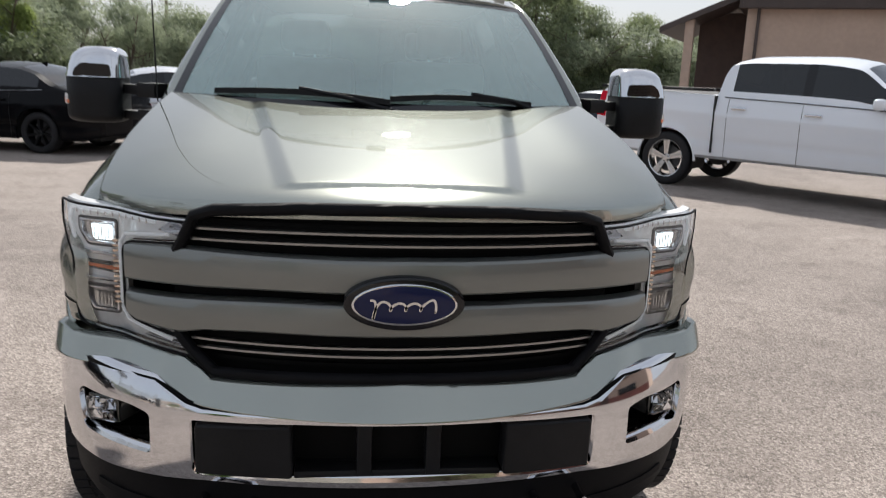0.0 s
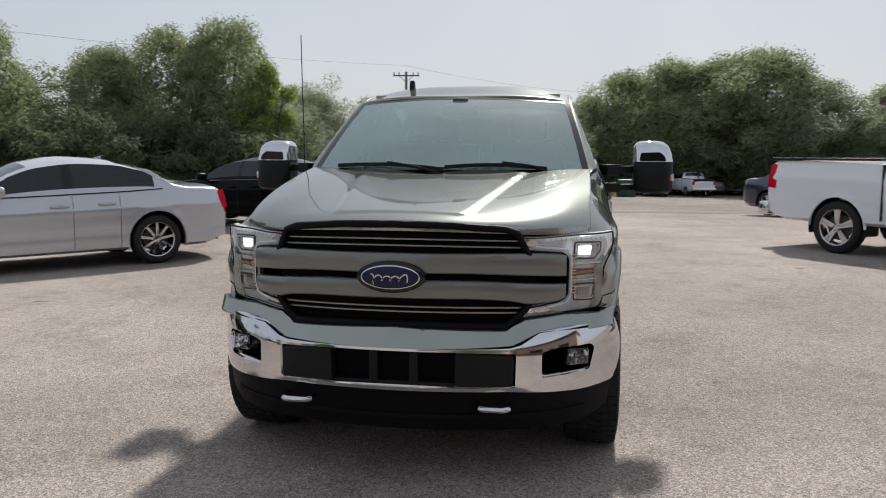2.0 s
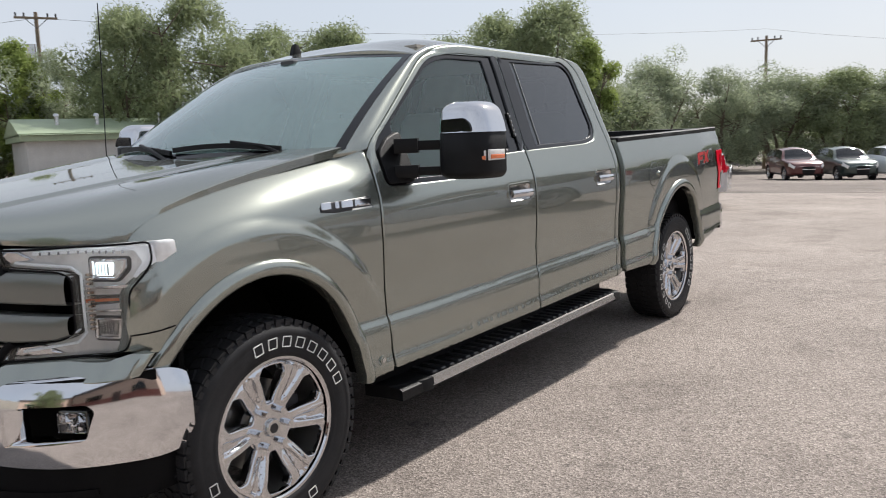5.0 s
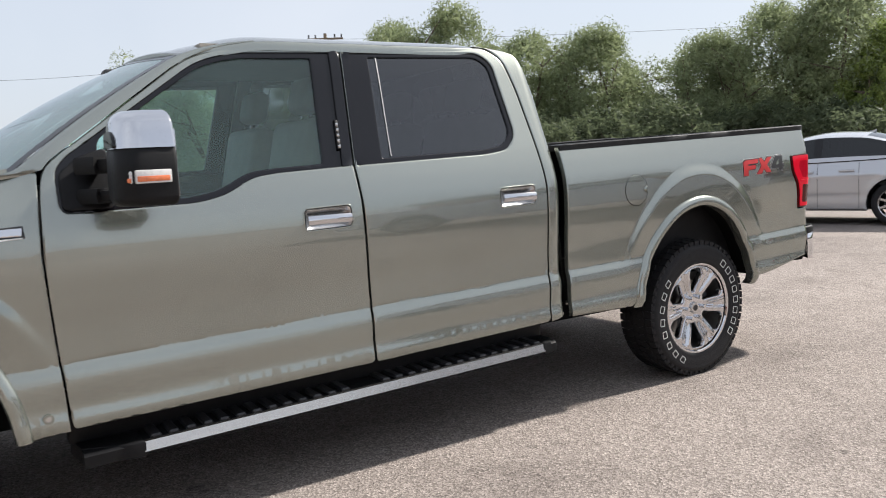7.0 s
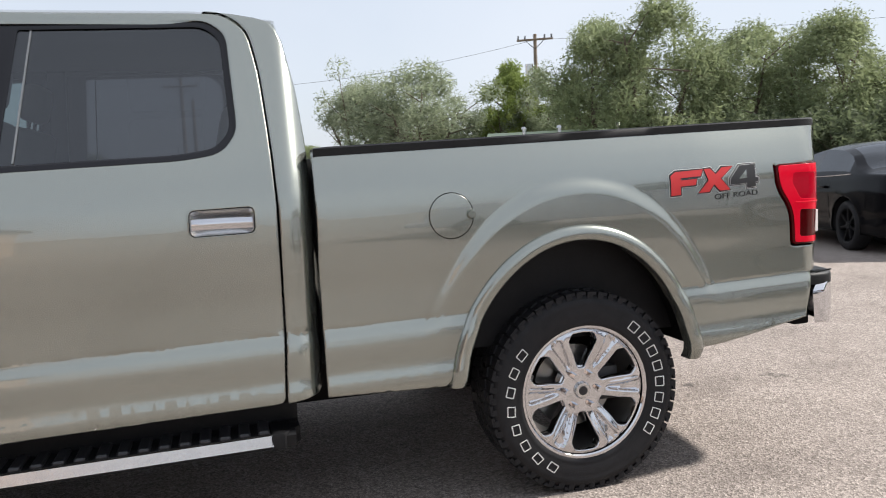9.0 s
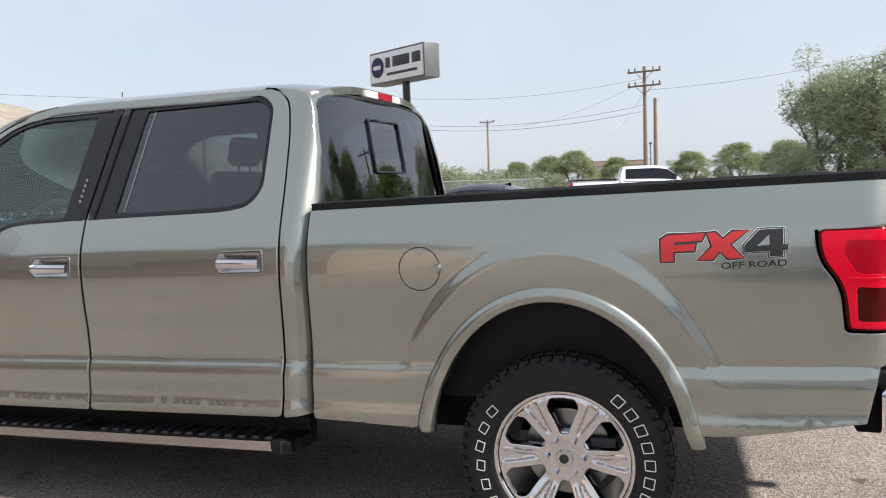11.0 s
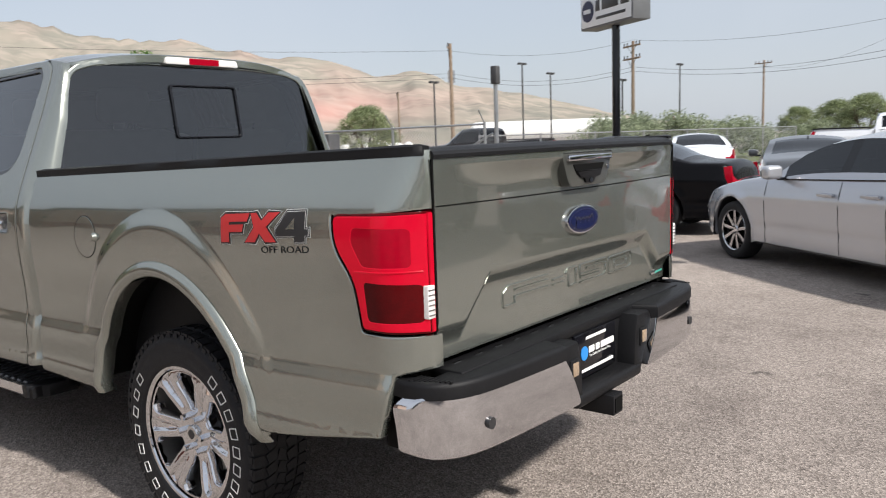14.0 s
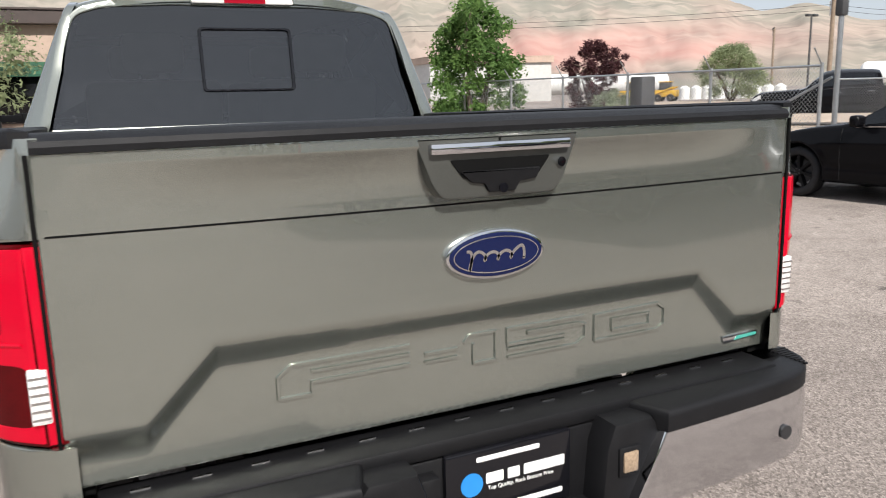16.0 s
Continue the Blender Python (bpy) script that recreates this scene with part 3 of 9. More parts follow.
# hood, cowl, roof
xs = np.linspace(-0.838, 0.838, 41)
HOOD = [(x, float(nose_y(x)) + 0.006) for x in xs] + [(0.842, -0.2), (0.842, 0.38)] + [(x, 0.468 - 0.293 * (1 - (x / 0.84) ** 2)) for x in xs[::-1]] + [(-0.842, 0.38), (-0.842, -0.2)]
RIDGE = [(s * (0.290 + 0.165 * (y + 0.82) + o), y) for s in (1, -1) for y in np.arange(-0.86, 0.45, 0.022) for o in (-0.024, -0.014, -0.004, 0.006, 0.016, 0.026, 0.036, 0.046)]
RIDGE += [(x, -0.846 + 0.12 * x * x + o) for x in np.arange(-0.31, 0.315, 0.022) for o in (-0.008, 0.0, 0.008, 0.016, 0.024, 0.032, 0.042)]
panel("hood", HOOD, hood_z, "z", PAINT, truck, res=0.028, skirt=0.032, extra=RIDGE)


def roof_z(x, y):
    return (1.982 - 0.074 * np.abs(np.asarray(x) / 0.705) ** 3.2 - (0.110 - 0.027 * (np.asarray(x) / 0.7) ** 2) * sstep(1.55, 0.96, y) - 0.035 * sstep(2.55, 2.95, y))


xr = np.linspace(-0.704, 0.704, 25)
ROOF = [(x, 1.035 + 0.10 * (x / 0.7) ** 2) for x in xr] + [(0.708, 1.6), (0.706, 2.5), (0.69, 2.80)] + [(x, 2.905 - 0.05 * (x / 0.66) ** 4) for x in np.linspace(0.66, -0.66, 21)] + [(-0.69, 2.80), (-0.706, 2.5), (-0.708, 1.6)]
panel("roof", ROOF, roof_z, "z", PAINT, truck, res=0.04, skirt=0.035)


def screen_point(u, v, lift=0.0):
    base = Vector((0.842 * u, 0.20 + 0.27 * u * u, 1.372 + 0.012 * u * u))
    top = Vector((0.700 * u, 1.035 + 0.10 * u * u, 1.870 - 0.030 * u * u))
    p = base.lerp(top, v)
    return p + Vector((0, -0.35, 0.62)) * (0.045 * 4 * v * (1 - v) * (1 - 0.4 * u * u) + lift)


rows = [[tuple(screen_point(u, v)) for u in np.linspace(-0.985, 0.985, 29)] for v in np.linspace(-0.03, 0.985, 15)]
windshield = grid_mesh("windshield", rows, GLASS_SCREEN, truck, "wide green-tinted windshield")
windshield.visible_shadow = False
# black band round the windshield
for u0, u1, v0, v1 in ((-1.0, -0.955, 0.0, 1.0), (0.955, 1.0, 0.0, 1.0), (-0.96, 0.96, 0.955, 1.0), (-0.96, 0.96, -0.05, 0.045)):
    grid_mesh("windshield_seal", [[tuple(screen_point(u, v, 0.002)) for u in np.linspace(u0, u1, 15 if u1 - u0 > 0.5 else 3)]
                                  for v in np.linspace(v0, v1, 15 if v1 - v0 > 0.5 else 3)], GLOSS_BLACK, truck)
# windshield pillars
for s in (1, -1):
    rows = []
    brow = sorted(p for p in grown(DOOR_F, 0.005) if p[0] < 1.6 and p[1] > 1.33)
    door_edge = [(y, float(np.interp(y, [p[0] for p in brow], [p[1] for p in brow]))) for y in (0.575, 0.60, 0.66, 0.75, 0.85, 0.95, 1.05, 1.10, 1.155, 1.20, 1.25, 1.36, 1.48)]
    door_edge = [(0.40, 1.362), (0.50, 1.376)] + door_edge
    for i, (y, z) in enumerate(door_edge):
        v = [0.0, 0.03, 0.06, 0.10, 0.20, 0.33, 0.47, 0.61, 0.75, 0.83, 0.92, 0.97, 1.0, 1.0, 1.0][i]
        w = screen_point(s * 1.0, v)
        if y > 1.2:
            w = Vector((s * 0.69, y - 0.02, float(roof_z(0.69, y)) - 0.002))
        d = Vector((s * float(side_x(y, z)), y, z))
        row = [tuple(w.lerp(d, f) + Vector((s * 0.5, -0.25, 0.6)) * 0.016 * math.sin(math.pi * f)) for f in (0, 0.15, 0.35, 0.6, 0.85, 1.0)]
        row.append(tuple(d - Vector((s * 0.03, 0, 0))))
        rows.append(row if s < 0 else row[::-1])
    grid_mesh("windshield_pillar", rows, PAINT, truck, angle=60)

# cab back with its sliding pane
def cab_back_y(x, z):
    return 2.957 - 0.144 * (np.asarray(z) - 1.436) - 0.03 * np.abs(np.asarray(x) / 0.8) ** 4 - np.where(np.asarray(z) < 1.4, 0.01, 0)


BACK = rounded([(-0.90, 0.55, 0.02), (0.90, 0.55, 0.02), (0.905, 1.30, 0), (0.862, 1.45, 0), (0.715, 1.84, 0.03), (0.665, 1.880, 0.02), (0.55, 1.908, 0), (0.35, 1.930, 0), (0, 1.938, 0), (-0.35, 1.930, 0), (-0.55, 1.908, 0), (-0.665, 1.880, 0.02), (-0.715, 1.84, 0.03), (-0.862, 1.45, 0), (-0.905, 1.30, 0)])
REAR_PANE = rounded([(-0.845, 1.385, 0.03), (0.845, 1.385, 0.03), (0.690, 1.842, 0.04), (0.58, 1.878, 0.05), (0.3, 1.892, 0), (-0.3, 1.892, 0), (-0.58, 1.878, 0.05), (-0.690, 1.842, 0.04)])
back = panel("cab_back", BACK, cab_back_y, "y", PAINT, truck, res=0.05, holes=[REAR_PANE], sign=1)
panel("rear_glass", grown(REAR_PANE, 0.009), lambda x, z: cab_back_y(x, z) - 0.009, "y", GLASS_DARK, truck, "dark tinted rear window", res=0.06, skirt=0, lip=0, sign=1)
SLIDE = rounded([(-0.205, 1.525, 0.02), (0.205, 1.525, 0.02), (0.205, 1.80, 0.02), (-0.205, 1.80, 0.02)])
SLIDE_IN = rounded([(-0.192, 1.535, 0.015), (0.192, 1.535, 0.015), (0.192, 1.79, 0.015), (-0.192, 1.79, 0.015)])
panel("sliding_pane_frame", SLIDE, lambda x, z: cab_back_y(x, z) + 0.004, "y", GLOSS_BLACK, truck, res=0.05, holes=[SLIDE_IN], skirt=0.01, sign=1, edge=0.003)

# bed: floor, inner walls, rail caps
part("bed_floor", box_bm((-0.80, 2.97, 0.80), (0.80, 5.02, 0.84)), BLACK_PLASTIC, truck, "black bed floor", smooth=False)
for s in (1, -1):
    part("bed_inner_wall", box_bm((min(s * 0.80, s * 0.84), 3.0, 0.60), (max(s * 0.80, s * 0.84), 5.02, 1.375)), BLACK_PLASTIC, truck, "black bed liner wall", smooth=False)
    part("gate_gap", box_bm((min(s * 0.80, s * 0.862), 5.022, 0.80), (max(s * 0.80, s * 0.862), 5.085, 1.41)), DEEP_BLACK, truck, smooth=False)
part("bed_front_wall", box_bm((-0.84, 2.965, 0.60), (0.84, 3.0, 1.365)), BLACK_PLASTIC, truck, "black bed front wall", smooth=False)
for s in (1, -1):
    ys = list(np.linspace(2.965, 4.95, 20)) + list(np.linspace(4.975, 5.122, 13))
    outer = [(s * max(0.852, float(side_x(y, 1.375 + 0.0262 * (y - 2.958))) + 0.004), y) for y in ys]
    cap = outer + [(s * 0.838, 5.122), (s * 0.832, 2.965)]
    panel("rail_cap", cap, lambda x, y: 1.402 + 0.0262 * (y - 2.958) + 0 * x, "z", BLACK_PLASTIC, truck, "black plastic bed rail cap", res=0.06, skirt=0.026, lip=0.006, edge=0.008)

# tailgate
SPOILER = curve_of([(0.0, 0.036), (0.25, 0.0185), (0.5, 0.0065), (0.75, 0.0012), (1.0, 0.0)])


def gate_y(x, z):
    x, z = np.asarray(x, float), np.asarray(z, float)
    v = np.clip((1.397 - z) / 0.098, 0, 1)
    lip = sstep(0.835, 0.40, np.abs(x)) * SPOILER(v)
    y = 5.136 - 0.003 * (x / 0.84) ** 2 + lip
    zr = np.interp(np.abs(x), [0, 0.575, 0.705, 0.84], [1.063, 1.063, 0.932, 0.936])
    return y - 0.032 * sstep(zr + 0.006, zr - 0.068, z)


GATE = rounded([(-0.841, 0.822, 0.012), (0.841, 0.822, 0.012), (0.842, 1.28, 0), (0.840, 1.424, 0.012), (-0.840, 1.424, 0.012), (-0.842, 1.28, 0)])
for s in (1, -1):
    sweep("gate_seam", [(s * 0.8465, max(5.120, float(gate_y(0.845, z))) + 0.0036, z) for z in np.linspace(0.822, 1.416, 24)], [(-0.0034, -0.004), (0.0034, -0.004), (0.0034, 0.002), (-0.0034, 0.002)], DEEP_BLACK, truck, up=(0, 1, 0))
RECESS = [(x, float(np.interp(abs(x), [0, 0.575, 0.705, 0.84], [1.063, 1.063, 0.932, 0.936])) + o) for x in np.arange(-0.82, 0.825, 0.0095) for o in (-0.074, -0.064, -0.053, -0.043, -0.034, -0.024, -0.014, -0.005, 0.003, 0.010)]
RECESS += [(x, z) for x in np.arange(-0.825, 0.83, 0.011) for z in list(np.linspace(1.265, 1.385, 17)) + [1.2815, 1.286, 1.390, 1.394, 1.3965, 1.399, 1.404, 1.413]]
tailgate = panel("tailgate", GATE, gate_y, "y", PAINT, truck, res=0.022, skirt=0.04, sign=1, edge=0.004, lip=0.002, extra=RECESS)
CAP = [(5.0, 1.408), (5.134, 1.4145), (5.1415, 1.4165), (5.1425, 1.427), (5.136, 1.4365), (5.115, 1.446), (5.085, 1.449), (5.0, 1.446)]
cap_rows = []
for x in [-0.840] + list(np.linspace(-0.840, 0.840, 29)) + [0.840]:
    out = float(gate_y(x, 1.41)) - 5.136
    cap_rows.append([(x, y + out * min(1, (y - 5.0) / 0.132), z + 0.004 * (1 - (x / 0.84) ** 2)) for y, z in CAP])
cap_rows[0] = [(-0.838, 5.07, 1.43)] * len(CAP)
cap_rows[-1] = [(0.838, 5.07, 1.43)] * len(CAP)
grid_mesh("tailgate_cap", cap_rows, BLACK_PLASTIC, tailgate, "black plastic tailgate top cap", closed=True, angle=30)
sweep("spoiler_seam", [(x, float(gate_y(x, 1.2815)) + 0.0006, 1.2815 - 0.005 * (1 - (x / 0.84) ** 2)) for x in np.linspace(-0.832, 0.832, 40)], [(-0.0018, -0.003), (0.0018, -0.003), (0.0018, 0.0006), (-0.0018, 0.0006)], DEEP_BLACK, tailgate, up=(0, 1, 0))
part("inner_skin", box_bm((-0.79, 5.03, 0.83), (0.79, 5.07, 1.405)), PAINT, tailgate)
# ---- truck front ----
def face_y(x, z=0):
    return -0.965 + 0.48 * np.asarray(x) ** 2 + 0.18 * np.abs(x) ** 6


def lamp_y(x):
    """The face where it turns the corner at the lamps."""
    return face_y(x) - 0.10 * sstep(0.74, 0.925, np.abs(x))


def bumper_y(x, z=0.57):
    x = np.asarray(x, float)
    return -1.0 + 0.25 * x ** 2 + 0.28 * np.abs(x) ** 7 + 0.012 * (np.abs(np.asarray(z) - 0.575) / 0.1) ** 2.5


def on_wing(s, y, z):
    return (s * (float(side_x(y, z)) + 0.0006), y, z)


def mirror_out(pts):
    """A right half outline, bottom to top, closed by its mirror image."""
    return [p for p in pts] + [(-p[0], *p[1:]) for p in pts[::-1]]


valance_y = lambda x, z: face_y(x) - 0.026 - 0.19 * sstep(0.70, 0.97, np.abs(x)) - 0.010 + 0.72 * (np.asarray(z) - 0.715 - 0.03 * sstep(0.5, 0.65, np.abs(x)))
VALANCE = mirror_out([(0.0, 0.690), (0.50, 0.667), (0.545, 0.673), (0.63, 0.707), (0.80, 0.715), (0.948, 0.727), (0.955, 0.79), (0.935, 0.80),
                      (0.885, 0.782), (0.56, 0.768), (0.535, 0.755), (0.485, 0.727), (0.0, 0.752)][1:])
panel("front_valance", VALANCE, valance_y, "y", PAINT, truck, res=0.025, sign=-1, skirt=0.04)
# fascia behind the lamps
part("lamp_bay", prism_bm([(-0.90, 0.60), (0.90, 0.60), (0.90, 1.11), (-0.90, 1.11)], -0.42, -0.40, "y"), DEEP_BLACK, truck, smooth=False)
# grille recess with fine slats
panel("grille_mesh", rounded([(-0.60, 0.70, 0.02), (0.60, 0.70, 0.02), (0.60, 1.17, 0.02), (-0.60, 1.17, 0.02)]), lambda x, z: face_y(x) + 0.06, "y", DEEP_BLACK, truck, "black mesh grille", res=0.06, sign=-1)
for z in (0.765, 0.785, 0.805, 0.845, 0.862, 1.075, 1.09, 1.115, 1.128, 1.15):
    w = 0.52 if z > 0.8 else 0.48
    sweep("grille_slat", [(x, float(face_y(x)) + 0.05, z + 0.012 * (1 - (x / 0.55) ** 2)) for x in np.linspace(-w, w, 13)], [(-0.004, -0.006), (0.004, -0.006), (0.004, 0.006), (-0.004, 0.006)], DEEP_BLACK, truck)
for z, w in ((1.112, 0.525), (1.084, 0.54), (0.818, 0.54), (0.796, 0.525)):
    sweep("grille_bright_strip", [(x, float(face_y(x)) + 0.022, z + 0.016 * (1 - (x / 0.55) ** 2)) for x in np.linspace(-w, w, 17)], [(-0.008, -0.0028), (0.008, -0.0028), (0.008, 0.0028), (-0.008, 0.0028)], GRILLE_STRIP, truck)
# black surround of the two openings
UP = [(-0.575, 1.050), (-0.56, 1.075), (-0.525, 1.148), (-0.47, 1.168), (-0.25, 1.188), (0, 1.194), (0.25, 1.188), (0.47, 1.168), (0.525, 1.148), (0.56, 1.075), (0.575, 1.050)]
LOW = [(-0.58, 0.835), (-0.565, 0.818), (-0.535, 0.785), (-0.478, 0.740), (-0.25, 0.752), (0, 0.760), (0.25, 0.752), (0.478, 0.740), (0.535, 0.785), (0.565, 0.818), (0.58, 0.835)]
for loop in (UP, LOW):
    sweep("grille_surround", [(x, float(face_y(x)) + 0.004, z) for x, z in densify(loop, 0.03, False)], ring_section(0.016, 8), DAM_PLASTIC, truck)
# the two wide painted bars
def bar(z_top, z_bot):
    t, b = curve_of(z_top), curve_of(z_bot)
    rows = []
    for x in np.linspace(-0.735, 0.735, 45):
        a, c, y = float(t(abs(x))), float(b(abs(x))), float(face_y(x))
        rows.append([(x, y + dy, c + (a - c) * f) for f, dy in ((0.02, 0.045), (0.0, 0.006), (0.025, -0.010), (0.08, -0.0155), (0.35, -0.018), (0.65, -0.018), (0.90, -0.013), (0.975, -0.006), (1.0, 0.008), (0.97, 0.045))])
    return rows


for zt, zb_ in (([(0, 1.070), (0.55, 1.062), (0.68, 1.052), (0.735, 1.044)], [(0, 0.982), (0.3, 0.978), (0.55, 0.962), (0.735, 0.945)]),
                ([(0, 0.956), (0.3, 0.950), (0.55, 0.930), (0.735, 0.912)], [(0, 0.872), (0.3, 0.868), (0.50, 0.852), (0.58, 0.833), (0.70, 0.836), (0.735, 0.85)])):
    g = grid_mesh("grille_bar", bar(zt, zb_), PAINT_SATIN, truck, "broad painted grille bar", angle=30)
# oval badge
def oval(w, h, n=48):
    return [(w * math.cos(t), 0.969 + h * math.sin(t)) for t in np.linspace(0, 2 * math.pi, n, endpoint=False)]


badge = part("oval_badge", prism_bm(oval(0.150, 0.069), -0.955, -1.004, "y", bevel=0.008), GLOSS_BLACK, truck, "blue oval badge with a chrome rim")
part("badge_rim", prism_bm(oval(0.130, 0.0535), -0.98, -1.010, "y", bevel=0.004), CHROME, badge)
part("badge_field", prism_bm(oval(0.1235, 0.0475), -0.98, -1.0125, "y", bevel=0.002), BADGE_BLUE, badge)
def scribble(y, flip=1, zc=0.969, sc=1.0):
    """A plain flowing ribbon where the badge has its bright emblem: one tall sweep, low waves, a tall end."""
    pts = []
    for t in np.linspace(0, 1, 140):
        tall = 0.021 * math.exp(-((t - 0.10) / 0.09) ** 2) + 0.012 * math.exp(-((t - 0.93) / 0.06) ** 2)
        x = (-0.088 + 0.165 * t) * sc
        wave = math.cos(t * 2 * math.pi * 4.5)
        z = zc + sc * (-0.004 + (0.0095 + tall) * wave)
        x += sc * (0.008 * math.sin(t * 2 * math.pi * 4.5) + 0.25 * (0.0095 + tall) * wave)
        pts.append((flip * x, y, z))
    return pts


sweep("badge_ribbon", scribble(-1.0128), [(-0.003, -0.001), (0.003, -0.001), (0.003, 0.001), (-0.003, 0.001)], CHROME, badge, up=(0, -1, 0))

# headlamps
HEAD = [(0.545, 1.128, 0.006), (0.640, 1.126, 0), (0.915, 1.137, 0.01), (0.941, 1.139, 0.012), (0.944, 1.075, 0.03), (0.924, 1.024, 0.03), (0.902, 0.985, 0.04), (0.898, 0.835, 0.03), (0.884, 0.798, 0.03),
        (0.800, 0.783, 0), (0.545, 0.772, 0.005), (0.562, 0.816, 0.012), (0.712, 0.836, 0.03), (0.742, 0.86, 0.03), (0.742, 1.03, 0.03), (0.72, 1.052, 0.03), (0.562, 1.072, 0.015)]
for s in (1, -1):
    outline = rounded([(s * a, b, r) for a, b, r in HEAD])
    lamp = panel("headlamp", outline, lambda x, z: lamp_y(x) + 0.034, "y", LAMP_SILVER, truck, "clear headlamp with lit white lens and amber marker", res=0.03, sign=-1, skirt=0.05)
    panel("lamp_cover", outline, lambda x, z: lamp_y(x) - 0.006, "y", GLASS_LAMP, lamp, res=0.03, sign=-1, skirt=0.02).visible_shadow = False
    sweep("lamp_gasket", [(x, float(lamp_y(x)) - 0.003, z) for x, z in densify(outline, 0.02)], ring_section(0.0036, 6), DAM_PLASTIC, lamp, closed=True, up=(0, 1, 0))
    deep_y = lambda x, z: lamp_y(x) + 0.022
    for z0, z1, x0, x1, m in ((1.022, 1.090, 0.772, 0.868, LAMP_GLOW), (0.832, 0.900, 0.772, 0.862, CLEAR_LENS)):
        frame_o = rounded([(s * x0, z0), (s * (x1 - 0.012), z0), (s * (x1 + 0.014), (z0 + z1) / 2), (s * (x1 + 0.016), z1), (s * x0, z1)], 0.007)
        frame_i = grown(frame_o, -0.007)
        panel("projector_frame", grown(frame_o, 0.006), lambda x, z: deep_y(x, z) + 0.006, "y", DARK_TRIM, lamp, res=0.03, sign=-1, skirt=0.02, holes=[grown(frame_o, -0.001)], edge=0.002, lip=0.001)
        panel("projector_bezel", frame_o, deep_y, "y", CHROME, lamp, res=0.03, sign=-1, skirt=0.02, holes=[frame_i], edge=0.002, lip=0.002)
        panel("projector_bowl", grown(frame_i, 0.002), lambda x, z: lamp_y(x) + 0.031, "y", SATIN_CHROME, lamp, res=0.03, sign=-1, skirt=0, lip=0)
        xa, xb = x0 + 0.014, x0 + 0.068
        lens = rounded([(s * xa, z0 + 0.013), (s * xb, z0 + 0.013), (s * (xb + 0.006), z1 - 0.013), (s * xa, z1 - 0.013)], 0.006)
        panel("projector_lens", lens, lambda x, z: lamp_y(x) + 0.024, "y", m, lamp, "lit white lens" if m is LAMP_GLOW else "unlit clear lens", res=0.02, sign=-1, skirt=0.014, edge=0.003)
        for k in range(5):
            xk = xa + 0.006 + 0.0105 * k
            yk = float(lamp_y(xk)) + 0.021
            part("lens_rib", box_bm((s * xk - 0.0012, yk - 0.002, z0 + 0.016), (s * xk + 0.0012, yk + 0.004, z1 - 0.016)), SATIN_CHROME, lamp)
    marker = [(s * 0.756, 0.938), (s * 0.884, 0.950), (s * 0.886, 0.976), (s * 0.756, 0.972)]
    panel("marker_housing", marker, lambda x, z: lamp_y(x) + 0.030, "y", HANDLE_CUP, lamp, res=0.03, sign=-1, skirt=0.01, edge=0.003)
    panel("amber_marker", [(s * 0.752, 0.949), (s * 0.868, 0.957), (s * 0.868, 0.965), (s * 0.752, 0.960)], lambda x, z: lamp_y(x) + 0.024, "y", AMBER, lamp, "amber side marker", res=0.03, sign=-1, skirt=0.008, edge=0.002, lip=0.001)
    for z0, z1 in ((0.992, 1.000), (0.918, 0.924)):
        shelf = [(s * 0.752, z0), (s * 0.890, z0 + 0.006), (s * 0.890, z1 + 0.008), (s * 0.752, z1)]
        panel("lamp_shelf", shelf, lambda x, z: lamp_y(x) + 0.014, "y", CHROME, lamp, res=0.03, sign=-1, skirt=0.03, edge=0.002, lip=0.001)
    # pale strip along the top edge and down the outer horn
    strip = rounded([(s * 0.640, 1.105), (s * 0.905, 1.114), (s * 0.918, 1.075), (s * 0.898, 1.030), (s * 0.908, 1.024), (s * 0.934, 1.072), (s * 0.930, 1.128), (s * 0.640, 1.118)], 0.006)
    panel("day_strip", strip, lambda x, z: lamp_y(x) + 0.016, "y", GUIDE_LENS, lamp, "pale daytime light strip", res=0.02, sign=-1, skirt=0.02, edge=0.003)
    for k in range(11):
        xk = 0.665 + 0.022 * k
        yk = float(lamp_y(xk)) + 0.013
        part("strip_facet", box_bm((s * xk - 0.0012, yk - 0.002, 1.107), (s * xk + 0.0012, yk + 0.004, 1.117)), CHROME, lamp)
    # bright wedge tips at the inner ends
    for tip in ([(0.562, 1.080), (0.635, 1.092), (0.600, 1.118), (0.556, 1.122)], [(0.560, 0.782), (0.690, 0.790), (0.640, 0.820), (0.578, 0.812)]):
        panel("bright_tip", [(s * x, z) for x, z in tip], lambda x, z: lamp_y(x) + 0.020, "y", CHROME, lamp, res=0.03, sign=-1, skirt=0.01, edge=0.003)
    # ribbed bright column beside the grille bars
    guide = densify([(s * 0.60, 1.086), (s * 0.735, 1.066), (s * 0.756, 1.04), (s * 0.756, 0.855), (s * 0.735, 0.824), (s * 0.60, 0.802)], 0.02, False)
    sweep("light_guide", [(x, float(lamp_y(x)) + 0.012, z) for x, z in guide], ring_section(0.005, 8), GUIDE_LENS, lamp)
    for i in range(13):
        z = 0.862 + i * 0.0145
        part("guide_tooth", box_bm((s * 0.770 - 0.010, float(lamp_y(0.770)) + 0.014, z), (s * 0.770 + 0.008, float(lamp_y(0.770)) + 0.030, z + 0.007), 0.001, 1), AMBER_LIT_CHROME, lamp)
